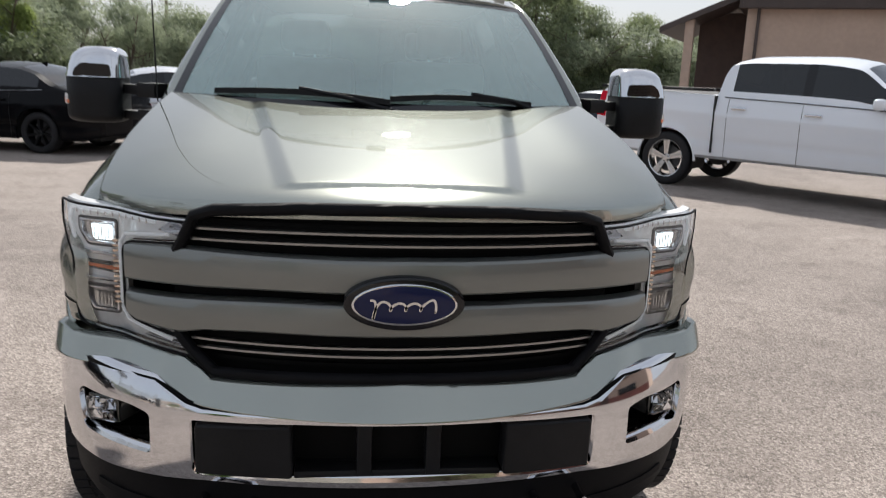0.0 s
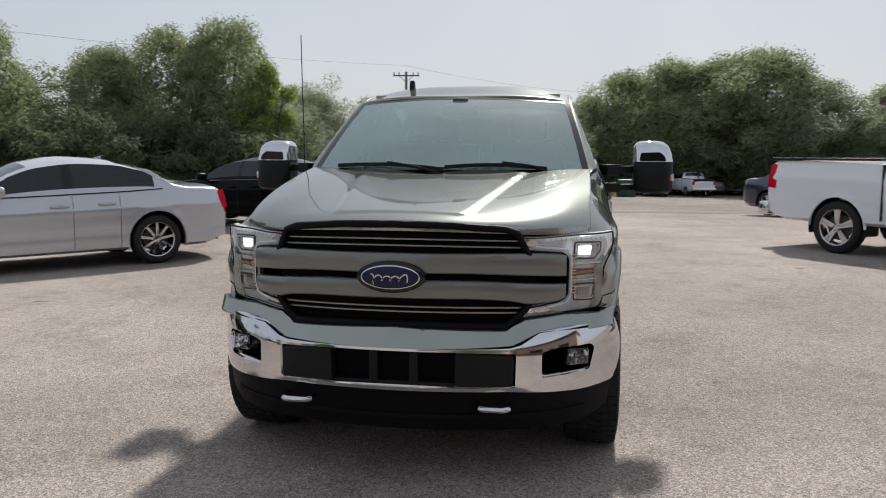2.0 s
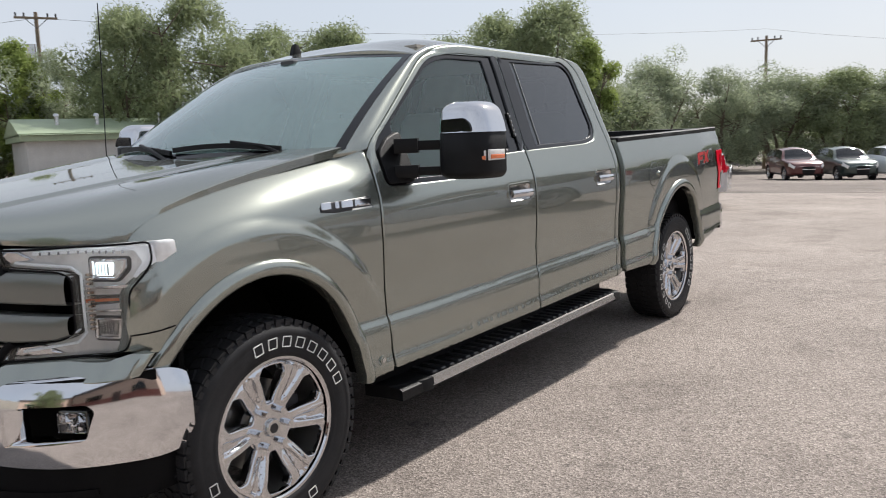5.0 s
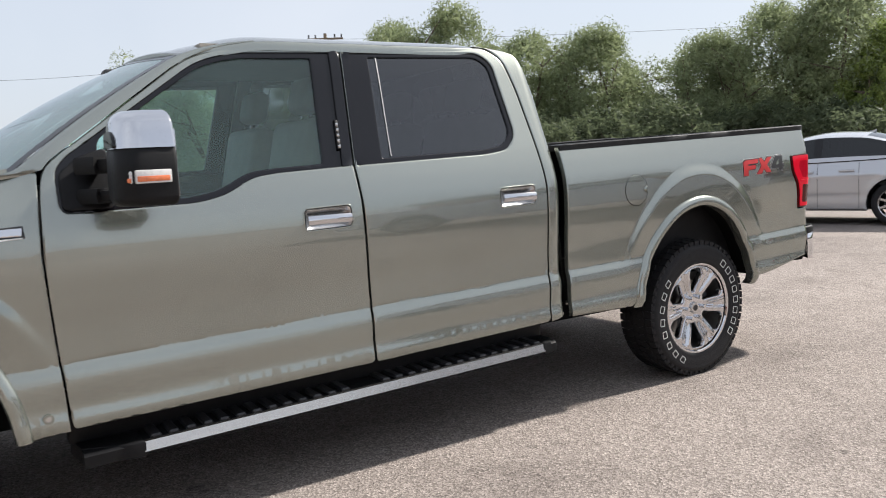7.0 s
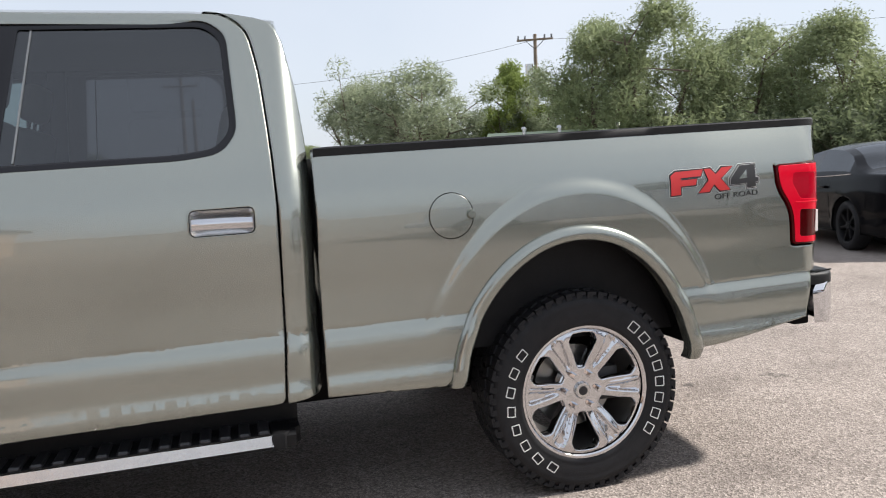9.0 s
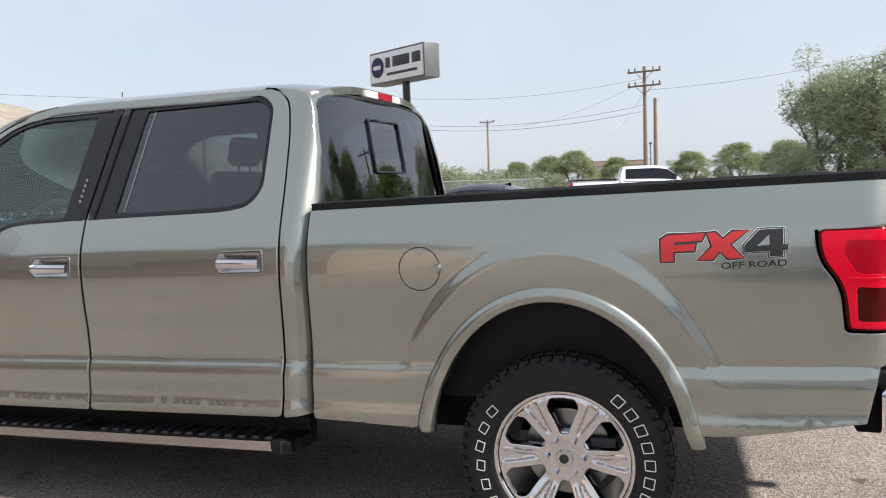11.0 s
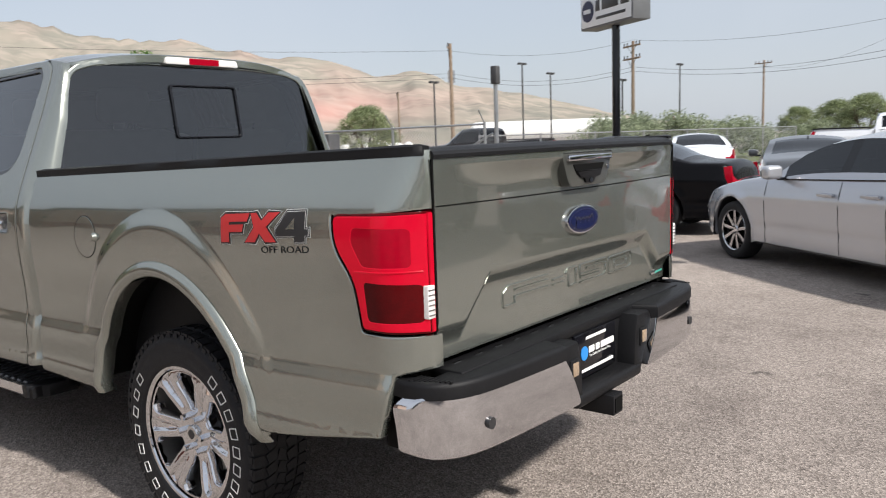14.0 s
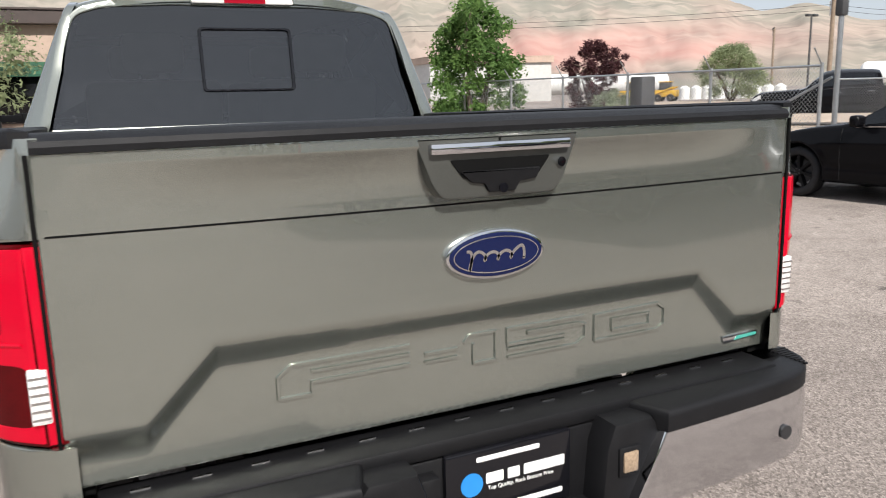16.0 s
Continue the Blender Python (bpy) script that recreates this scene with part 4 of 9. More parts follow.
    # seam between the wing and the painted bumper cap
    sweep("wing_seam", [on_wing(s, y, 0.846 + 0.12 * (y + 0.588)) for y in np.linspace(-0.584, -0.46, 8)], [(-0.0018, -0.0016), (0.0018, -0.0016), (0.0018, 0.0016), (-0.0018, 0.0016)], DEEP_BLACK, truck, up=(s, 0, 0))

# chrome bumper
top = [(0.505, 0.656), (0.55, 0.668), (0.63, 0.720), (0.80, 0.734), (0.93, 0.7365)]
BUMPER = mirror_out([(0.50, 0.470), (0.60, 0.462), (0.80, 0.452), (0.93, 0.452)] + top[::-1])
CENTRE = rounded([(-0.530, 0.487, 0.015), (0.530, 0.487, 0.015), (0.533, 0.638, 0.015), (0.25, 0.646, 0), (-0.25, 0.646, 0), (-0.533, 0.638, 0.015)])
FOG = [(0.640, 0.528, 0.012), (0.848, 0.540, 0.015), (0.868, 0.63, 0.02), (0.852, 0.654, 0.015), (0.70, 0.655, 0.03), (0.640, 0.638, 0.015)]
FOG_R = rounded(FOG)
FOG_L = rounded([(-a, b, r) for a, b, r in FOG])
bumper = panel("front_bumper", BUMPER, bumper_y, "y", CHROME, truck, "polished chrome front bumper with black inserts", res=0.014, holes=[CENTRE, FOG_R, FOG_L], sign=-1, skirt=0.07, lip=0.0, edge=0.004)
for s in (1, -1):
    # the ends wrap round to the wheel openings
    x0, y0 = 0.9295, float(bumper_y(0.9295, 0.575))
    slope = 0.5 * x0 + 1.96 * x0 ** 6
    p0, p1, p2 = Vector((x0, y0)), Vector((0.990, y0 + slope * (0.990 - x0))), Vector((0.992, -0.44))
    rows = []
    for u in np.linspace(0, 1, 15):
        p = p0 * (1 - u) ** 2 + p1 * 2 * u * (1 - u) + p2 * u * u
        zb, zt = 0.452 + 0.030 * u * u, 0.7365 - 0.030 * u ** 3
        row = []
        for z in np.linspace(zb, zt, 17):
            bend = 0.012 * (abs(z - 0.575) / 0.1) ** 2.5
            row.append((s * (p.x - bend * u), p.y + bend * (1 - u), z))
        row = [(row[0][0] - s * 0.04, row[0][1] + 0.02, row[0][2] + 0.004)] + row + [(row[-1][0] - s * 0.04, row[-1][1] + 0.02, row[-1][2] - 0.004)]
        rows.append(row if s < 0 else row[::-1])
    grid_mesh("bumper_end", rows, CHROME, bumper, angle=50)
sweep("bumper_seam", [(x, float(bumper_y(x, 0.64)) + 0.036, float(np.interp(abs(x), [0, 0.5, 0.55, 0.63, 0.80, 0.96], [0.675, 0.660, 0.668, 0.709, 0.720, 0.725]))) for x in np.linspace(-0.95, 0.95, 61)],
      [(-0.006, -0.020), (0.006, -0.020), (0.006, 0.012), (-0.006, 0.012)], DEEP_BLACK, truck)
panel("bumper_recess", rounded([(-0.60, 0.46), (0.60, 0.46), (0.60, 0.68), (-0.60, 0.68)], 0.01), lambda x, z: bumper_y(x) + 0.10, "y", DEEP_BLACK, bumper, res=0.08, sign=-1)
for s in (1, -1):
    pad = rounded([(s * 0.272, 0.497, 0.012), (s * 0.520, 0.493, 0.015), (s * 0.522, 0.628, 0.015), (s * 0.275, 0.640, 0.012)])
    panel("bumper_pad", pad, lambda x, z: bumper_y(x) - 0.004, "y", BLACK_PLASTIC, bumper, "black plastic plate", res=0.03, sign=-1, skirt=0.06, lip=0.008)
    part("fog_box", prism_bm([(s * 0.60, 0.50), (s * 0.92, 0.50), (s * 0.92, 0.68), (s * 0.60, 0.68)], -0.52, -0.48, "y"), DEEP_BLACK, bumper, smooth=False)
    yaw = Matrix.Translation((s * 0.790, -0.728, 0.594)) @ Matrix.Rotation(s * 0.45, 4, "Z")
    fog = part("fog_lamp", box_bm((-0.052, -0.012, -0.038), (0.052, 0.10, 0.038), 0.008, m=yaw), HANDLE_CUP, bumper, "chrome fog lamp")
    part("fog_lens", box_bm((-0.046, -0.026, -0.032), (0.046, -0.018, 0.032), 0.004, m=yaw), GLASS_LAMP, fog)
    for i, k in enumerate((-0.034, -0.012, 0.012, 0.034)):
        for j, q in enumerate((-0.017, 0.017)):
            tilt = Matrix.Rotation(0.5 * (-1) ** (i + j), 4, "Z") @ Matrix.Rotation(0.4 * (-1) ** j, 4, "X")
            part("fog_facet", box_bm((-0.010, -0.003, -0.015), (0.010, 0.003, 0.015), 0.001, 1, m=yaw @ Matrix.Translation((k, -0.014, q)) @ tilt), DARK_TRIM if (i + j) % 3 == 0 else CHROME, fog)
    hook = densify([(s * 0.375, -0.90), (s * 0.375, -0.965), (s * 0.395, -0.985), (s * 0.485, -0.985), (s * 0.505, -0.965), (s * 0.505, -0.88)], 0.02, False)
    sweep("tow_hook", [(x, y, 0.405) for x, y in hook], ring_section(0.013, 8), CHROME, truck, "chrome tow hook")
for x in (-0.09, 0.09):
    part("bumper_rib", box_bm((x - 0.02, -0.96, 0.49), (x + 0.02, -0.90, 0.65), 0.005), BLACK_PLASTIC, bumper)
part("bumper_shelf", box_bm((-0.27, -0.955, 0.485), (0.27, -0.88, 0.505), 0.004), BLACK_PLASTIC, bumper)
AIR_DAM = mirror_out([(0.0, 0.27), (0.60, 0.275), (0.82, 0.29), (0.93, 0.33), (0.95, 0.46), (0.55, 0.47), (0, 0.48)][1:-1])
panel("air_dam", AIR_DAM, lambda x, z: bumper_y(x) + 0.035 + 0.25 * (0.47 - np.asarray(z)), "y", DAM_PLASTIC, truck, "black plastic lower air dam", res=0.05, sign=-1, skirt=0.10)
sweep("dam_lip", [(x, float(bumper_y(x)) + 0.075, 0.345 + 0.03 * abs(x) ** 3) for x in np.linspace(-0.82, 0.82, 41)], [(-0.016, -0.012), (0.016, -0.012), (0.016, 0.008), (-0.016, 0.014)], DAM_PLASTIC, truck)
# cowl and wipers
rows = []
for u in np.linspace(-0.98, 0.98, 31):
    y0 = 0.460 - 0.293 * (1 - (0.842 * u / 0.84) ** 2)
    p = screen_point(u, 0.0)
    rows.append([(0.842 * u, y0 - 0.02, float(hood_z(0.842 * u, y0)) - 0.035), (0.842 * u, (y0 + p.y) / 2, 1.360), (0.842 * u, p.y + 0.01, 1.380)])
cowl = grid_mesh("cowl", rows[::-1], BLACK_PLASTIC, truck, "black slotted cowl panel")
for i in range(46):
    u = -0.80 + 1.6 * i / 45
    y0 = 0.460 - 0.293 * (1 - u * u) + 0.005
    part("cowl_slat", box_bm((0.842 * u - 0.009, y0, 1.352), (0.842 * u + 0.009, y0 + 0.03, 1.372), 0.002), PAINT_SATIN if i % 3 == 0 else BLACK_PLASTIC, cowl)
for x0, x1 in ((-0.66, 0.02), (0.02, 0.60)):
    blade = [tuple(screen_point(u, 0.055 + 0.03 * math.sin(t * math.pi) - 0.02 * t, 0.022)) for t, u in zip(np.linspace(0, 1, 14), np.linspace(x0 / 0.84, x1 / 0.84, 14))]
    w = sweep("wiper", blade, [(-0.008, -0.012), (0.008, -0.012), (0.006, 0.010), (-0.006, 0.010)], BLACK_PLASTIC, truck, "black windshield wiper")
    sweep("wiper_arm", [tuple(screen_point((x0 + 0.33) / 0.84, 0.085, 0.035)), tuple(screen_point((x0 + 0.5) / 0.84, 0.05, 0.03)), tuple(screen_point((x1 + 0.05) / 0.84, -0.03, 0.02))], ring_section(0.009, 6), BLACK_PLASTIC, w)
# roof fin
fin = bmesh.new()
prism_bm([(-0.03, 0.0), (0.05, 0.0), (0.045, 0.012), (0.02, 0.06), (0.0, 0.065), (-0.012, 0.05)], -0.016, 0.016, "x", bm=fin, bevel=0.006)
bmesh.ops.transform(fin, matrix=Matrix.Translation((-0.415, 1.42, float(roof_z(-0.415, 1.42)) - 0.004)), verts=fin.verts)
part("roof_aerial", fin, BLACK_PLASTIC, truck, "small black roof aerial")
mast = rod_bm((-0.885, 0.44, 1.37), (-0.913, 0.486, 2.21), 0.0028, 6)
part("whip_aerial", mast, BLACK_PLASTIC, truck, "thin black whip aerial")
# ---- wheels ----
def revolve(profile, n, m=None):
    """Turns (radius, across) points round the x axis."""
    rows = [[(x, r * math.cos(a), r * math.sin(a)) for r, x in profile] for a in np.linspace(0, 2 * math.pi, n, endpoint=False)]
    k, bm = len(profile), bmesh.new()
    vs = [[bm.verts.new(p) for p in r] for r in rows]
    for i in range(n):
        for j in range(k - 1):
            bm.faces.new((vs[i][j], vs[(i + 1) % n][j], vs[(i + 1) % n][j + 1], vs[i][j + 1]))
    if m is not None:
        bmesh.ops.transform(bm, matrix=m, verts=bm.verts)
    return bm


def spoke_bm(angle, bm, r0, r1, w0, w1, x_in, x_out, groove):
    """One broad wheel spoke with two ridges and a groove between them; outer face at +x."""
    c, s = math.cos(angle), math.sin(angle)
    across = [(-1.0, -0.05), (-0.92, 0.0), (-0.25, 0.0), (-0.12, -groove), (0.12, -groove), (0.25, 0.0), (0.92, 0.0), (1.0, -0.05)]
    rows = []
    for r, w, x in ((r0, w0, x_in), (r0 + (r1 - r0) * 0.35, w0 + (w1 - w0) * 0.25, x_in + (x_out - x_in) * 0.55), (r1, w1, x_out)):
        rows.append([(x + dx, r * c - w * f * s, r * s + w * f * c) for f, dx in across])
    vs = [[bm.verts.new(p) for p in row] for row in rows]
    for i in range(2):
        for j in range(len(across) - 1):
            bm.faces.new((vs[i][j], vs[i + 1][j], vs[i + 1][j + 1], vs[i][j + 1]))


def wheel_face(y, z):
    """Depth of the polished wheel face: dished, each spoke with a tapering channel."""
    y, z = np.asarray(y, float), np.asarray(z, float)
    r = np.hypot(y, z)
    da = (np.arctan2(z, y) + math.pi / 6) % (math.pi / 3) - math.pi / 6
    u, t = r * np.cos(da), np.abs(r * np.sin(da))
    x = 0.086 + 0.030 * sstep(0.07, 0.235, r) - 0.004 * sstep(0.235, 0.252, r)
    wide = 0.007 + 0.13 * np.clip(u - 0.095, 0, 0.14)
    channel = np.clip((wide - t) / 0.005, 0, 1) * sstep(0.095, 0.125, u) * np.clip((0.240 - u) / 0.006, 0, 1)
    brow = 0.003 * np.clip(1 - np.abs(t - wide - 0.006) / 0.012, 0, 1) * sstep(0.10, 0.13, u) * sstep(0.245, 0.225, u)
    return x - 0.011 * channel + brow


def turned(points, a):
    c, s = math.cos(a), math.sin(a)
    return [(u * c - t * s, u * s + t * c) for u, t in points]


WHEEL_WINDOWS = [turned(rounded([(0.092, -0.014, 0.008), (0.150, -0.036, 0.02), (0.205, -0.061, 0.012), (0.236, -0.046, 0.010), (0.240, 0.0, 0), (0.236, 0.046, 0.010), (0.205, 0.061, 0.012), (0.150, 0.036, 0.02), (0.092, 0.014, 0.008)]), math.pi / 6 + k * math.pi / 3) for k in range(6)]
FACE_EDGES = [p for k in range(6) for p in turned([(u, q * (0.007 + 0.13 * (u - 0.095) + o)) for u in np.arange(0.098, 0.246, 0.006) for q in (1, -1) for o in (-0.0052, 0.0, 0.006, 0.012)], k * math.pi / 3)]
# plain slanted shapes, half breadth and half height in metres
SIDEWALL_SHAPES = ([(-0.020, -0.018), (0.016, -0.018), (0.020, 0.018), (-0.018, 0.018)], [(-0.018, -0.010), (-0.010, -0.018), (0.010, -0.018), (0.018, -0.010), (0.018, 0.010), (0.010, 0.018), (-0.010, 0.018), (-0.018, 0.010)],
                   [(-0.022, -0.018), (0.022, -0.018), (0.005, 0.018), (-0.005, 0.018)], [(-0.018, -0.018), (0.020, -0.012), (0.018, 0.018), (-0.020, 0.012)], [(-0.016, -0.018), (0.018, -0.018), (0.018, -0.004), (0.004, 0.018), (-0.016, 0.018)])


def truck_wheel(parent, x, y, side, turn=0.0):
    """A 20 inch six-spoke wheel, tyre outer face towards +x before it is turned to its side."""
    w = new("wheel")
    w.parent = parent
    w["label"] = "all-terrain tyre on a polished six-spoke rim"
    w.matrix_basis = Matrix.Translation((x, y, HUB_Z)) @ (Matrix.Identity(4) if side > 0 else Matrix.Rotation(math.pi, 4, "Z"))
    R, W = 0.402, 0.132
    prof = [(0.262, -W * 0.86), (0.30, -W * 1.0), (0.35, -W * 1.02), (0.385, -W * 0.90), (0.397, -W * 0.74), (0.400, -0.04), (0.401, 0.0), (0.400, 0.04), (0.397, W * 0.74),
            (0.388, W * 0.88), (0.368, W * 0.985), (0.352, W * 1.015), (0.348, W * 1.005), (0.335, W * 1.02), (0.30, W * 1.01), (0.288, W * 0.985), (0.283, W * 0.995), (0.272, W * 0.95), (0.262, W * 0.86)]
    tyre = part("tyre", revolve(prof, 72), RUBBER, w, angle=60)
    # tread blocks
    tread = bmesh.new()
    n = 54
    for i in range(n):
        a = 2 * math.pi * i / n
        for k, (x0, x1, off) in enumerate(((-0.118, -0.078, 0.0), (-0.070, -0.026, 0.5), (-0.018, 0.018, 0.1), (0.026, 0.070, 0.6), (0.078, 0.122, 0.15))):
            m = Matrix.Rotation(a + off * 2 * math.pi / n, 4, "X")
            top = R + 0.004 - (0.004 if abs(x0 + x1) > 0.15 else 0)
            box_bm((x0, -0.0185, R - 0.012), (x1, 0.0185, top), bm=tread, m=m @ Matrix.Rotation((0.35 if k % 2 else -0.35), 4, "Z") if abs(x0 + x1) < 0.15 else m)
    part("tread", tread, RUBBER, tyre, smooth=False)
    # shoulder lugs
    first = part("shoulder_lug", box_bm((0.108, -0.014, 0.366), (0.125, 0.010, 0.394)), RUBBER, tyre, smooth=False)
    first.matrix_basis = Matrix.Rotation(2 * math.pi * 0.3 / 54, 4, "X")
    for i in range(1, 54):
        lug = new("shoulder_lug", first.data)
        lug.parent = tyre
        lug.matrix_basis = Matrix.Rotation(2 * math.pi * (i + 0.3) / 54, 4, "X")
    # outlined white shapes round the sidewall
    for centre, count, step in ((turn + 0.14, 8, -0.206), (turn + 3.38, 8, -0.236)):
        for i in range(count):
            a = centre + (i - (count - 1) / 2) * step - math.pi / 2
            mm = Matrix.Rotation(a, 4, "X") @ Matrix.Translation((W * 1.004, 0, 0.322))
            bm = bmesh.new()
            shape = SIDEWALL_SHAPES[(i * 5 + (3 if count * step < -1.7 else 0)) % len(SIDEWALL_SHAPES)]
            outer = rounded([(-y * 1.12 + z * 0.16, z * 1.12) for y, z in shape], 0.004, 3)
            inner = grown(outer, -0.0032)
            vs = [[bm.verts.new(mm @ Vector((x, *p))) for p in loop] for loop, x in ((outer, 0.0), (outer, 0.0032), (inner, 0.0032), (inner, 0.0))]
            for r in range(3):
                for j in range(len(outer)):
                    bm.faces.new((vs[r][j], vs[r][(j + 1) % len(outer)], vs[r + 1][(j + 1) % len(outer)], vs[r + 1][j]))
            part("sidewall_shape", bm, WHITE_PRINT, tyre, smooth=False)
    # rim: one polished casting with six windows
    part("rim_barrel", revolve([(0.240, 0.098), (0.232, 0.02), (0.215, -0.10), (0.262, -0.125)], 60), GRILLE_STRIP, w)
    rim = part("rim", revolve([(0.262, 0.108), (0.270, 0.118), (0.268, 0.124), (0.259, 0.123), (0.254, 0.117)], 72), CHROME, w)
    panel("rim_face", [(0.2565 * math.cos(t), 0.2565 * math.sin(t)) for t in np.linspace(0, 2 * math.pi, 96, endpoint=False)], wheel_face, "x", CHROME, rim, "polished six-spoke wheel face",
          res=0.011, skirt=0.045, lip=0.006, edge=0.006, holes=WHEEL_WINDOWS, extra=FACE_EDGES)
    # window edges between the spokes
    part("hub", revolve([(0.0, 0.080), (0.085, 0.082), (0.098, 0.070), (0.10, 0.03)], 36), CHROME, rim)
    part("centre_cap", revolve([(0.0, 0.100), (0.030, 0.099), (0.034, 0.094), (0.036, 0.080)], 28), SATIN_CHROME, rim)
    part("cap_badge", revolve([(0.0, 0.1015), (0.018, 0.1012), (0.019, 0.099)], 20), BADGE_DARK, rim)
    for i in range(6):
        a = 2 * math.pi * i / 6
        m = Matrix.Translation((0.095, 0.070 * math.cos(a), 0.070 * math.sin(a))) @ Matrix.Rotation(math.pi / 2, 4, "Y")
        part("lug_pocket", cyl_bm(0.021, 0.021, 0.003, Matrix.Translation((0.0835, 0.070 * math.cos(a), 0.070 * math.sin(a))) @ Matrix.Rotation(math.pi / 2, 4, "Y"), 16), DEEP_BLACK, rim)
        part("lug_nut", cyl_bm(0.0135, 0.0115, 0.034, m, 6), CHROME, rim)
    part("brake_disc", revolve([(0.0, 0.0), (0.17, 0.0), (0.17, -0.02), (0.0, -0.02)], 36), GRILLE_STRIP, w)
    part("brake_caliper", box_bm((-0.035, 0.09, -0.07), (0.03, 0.19, 0.07), 0.01), DARK_TRIM, w)
    return w


for x, y in ((0.865, HUB_F), (-0.865, HUB_F), (0.828, HUB_R), (-0.828, HUB_R)):
    truck_wheel(truck, x, y, 1 if x > 0 else -1, 0.95 if y < 1 else 0.0)

# underbody
ub = box_bm((-0.55, -0.55, 0.38), (0.55, 4.2, 0.58))
box_bm((-0.50, 4.1, 0.58), (0.50, 5.0, 0.72), bm=ub)
for y in (HUB_F, HUB_R):
    rod_bm((-0.75, y, 0.40), (0.75, y, 0.40), 0.055, 12, ub)
box_bm((-0.95, 0.50, 0.50), (0.95, 2.90, 0.60), bm=ub)
box_bm((-0.93, 3.0, 0.58), (0.93, 3.40, 0.80), bm=ub)
part("underbody", ub, DEEP_BLACK, truck, smooth=False)
# ---- truck sides: handles, fuel flap, badges, mirrors, running boards ----
def on_side(y, z, s, out=0.0):
    return (s * (float(side_x(y, z)) + out), y, z)


def text_mesh(name, words, size, m, mat, parent, depth=0.001, label=""):
    cu = bpy.data.curves.new(name, "FONT")
    cu.body, cu.size, cu.extrude, cu.align_x, cu.align_y = words, size, depth, "CENTER", "CENTER"
    tmp = new(name, cu)
    me = bpy.data.meshes.new_from_object(tmp)
    bpy.data.objects.remove(tmp)
    me.transform(m)
    me.materials.append(mat)
    ob = new(name, me)
    ob.parent = parent
    if label:
        ob["label"] = label
    return ob


for s in (1, -1):
    doors = [o for o in truck.children if o.name.startswith(("front_door", "rear_door")) and o.data.vertices[0].co.x * s > 0]
    for door in doors:
        front = door.name.startswith("front")
        (hy, hz), cup = (HANDLE_AT[0], CUP_F) if front else (HANDLE_AT[1], CUP_R)

        def cup_x(y, z, hy=hy, hz=hz):
            u, v = (np.asarray(y, float) - hy) / 0.109, (np.asarray(z, float) - hz - 0.0025) / 0.049
            return side_x(y, z) - 0.026 * np.clip(1 - u ** 6, 0, 1) * np.clip(1 - np.abs(v) ** 3, 0, 1)

        inner = [(hy + (y - hy) * 0.975, hz + 0.0025 + (z - hz - 0.0025) * 0.945) for y, z in cup]
        outer = [(hy + (y - hy) * 1.055, hz + 0.0025 + (z - hz - 0.0025) * 1.13) for y, z in cup]
        bezel = panel("door_handle", cup, cup_x, "x", SATIN_CHROME, door, "chrome door handle in a dished cup", res=0.012, sign=s, skirt=0.002, edge=0.002, lip=0)
        panel("cup_seal", cup, lambda y, z: side_x(y, z) + 0.0012, "x", DEEP_BLACK, bezel, res=0.02, holes=[inner], sign=s, skirt=0, lip=0, edge=0.001)
        panel("cup_rim", outer, lambda y, z: side_x(y, z) + 0.0022, "x", PAINT, bezel, res=0.02, holes=[cup], sign=s, skirt=0.002, edge=0.002, lip=0.002)
        grip = [on_side(y, hz - 0.002 + 0.002 * math.cos((y - hy) * 14), s, 0.006 + 0.010 * math.cos((y - hy) * 13)) for y in np.linspace(hy - 0.098, hy + 0.098, 13)]
        sweep("handle_grip", grip, [(0.008, -0.019), (0.014, -0.006), (0.013, 0.008), (0.006, 0.017), (-0.006, 0.018), (-0.008, -0.018)] if s > 0 else [(-0.008, -0.019), (-0.014, -0.006), (-0.013, 0.008), (-0.006, 0.017), (0.006, 0.018), (0.008, -0.018)], CHROME, bezel)
        part("key_spot", cyl_bm(0.007, 0.007, 0.006, Matrix.Translation(on_side(hy + 0.055, hz, s, 0.019)) @ Matrix.Rotation(math.pi / 2, 4, "Y"), 12), BADGE_DARK, bezel)
# fuel flap
ring = lambda r, n=40: [(3.448 + r * math.cos(t), 1.135 + r * math.sin(t)) for t in np.linspace(0, 2 * math.pi, n, endpoint=False)]
panel("fuel_flap_gap", ring(0.0855), lambda y, z: side_x(y, z) + 0.0012, "x", DEEP_BLACK, truck, res=0.03, holes=[ring(0.0825)], skirt=0, lip=0, edge=0.001)
panel("fuel_flap", ring(0.0825), lambda y, z: side_x(y, z) + 0.0022, "x", PAINT, truck, "round fuel flap", res=0.02, skirt=0.004, edge=0.002, lip=0.0015)
knob = cyl_bm(0.020, 0.013, 0.016, Matrix.Translation(on_side(3.522, 1.137, 1, 0.007)) @ Matrix.Rotation(math.pi / 2, 4, "Y"), 16)
part("flap_knob", knob, PAINT, truck)
# bed-side decal: broad letter shapes with a dark edge
def decal(polys, mat, lift, name, label=""):
    v, f = [], []
    for poly in polys:
        a, b = panel_data(poly, lambda y, z: side_x(y, z) + lift, "x", res=0.03, skirt=0, lip=0, edge=0.0015)
        f += [[i + len(v) for i in t] for t in b]
        v += a
    return link_mesh(name, v, f, mat, truck, label)


Y0, Z0, DW, DH, SL = 4.352, 1.160, 0.41, 0.092, 0.055


def dpt(u, v):
    return (Y0 + u * DW, Z0 + v * DH + SL * u * DW * 0.9)


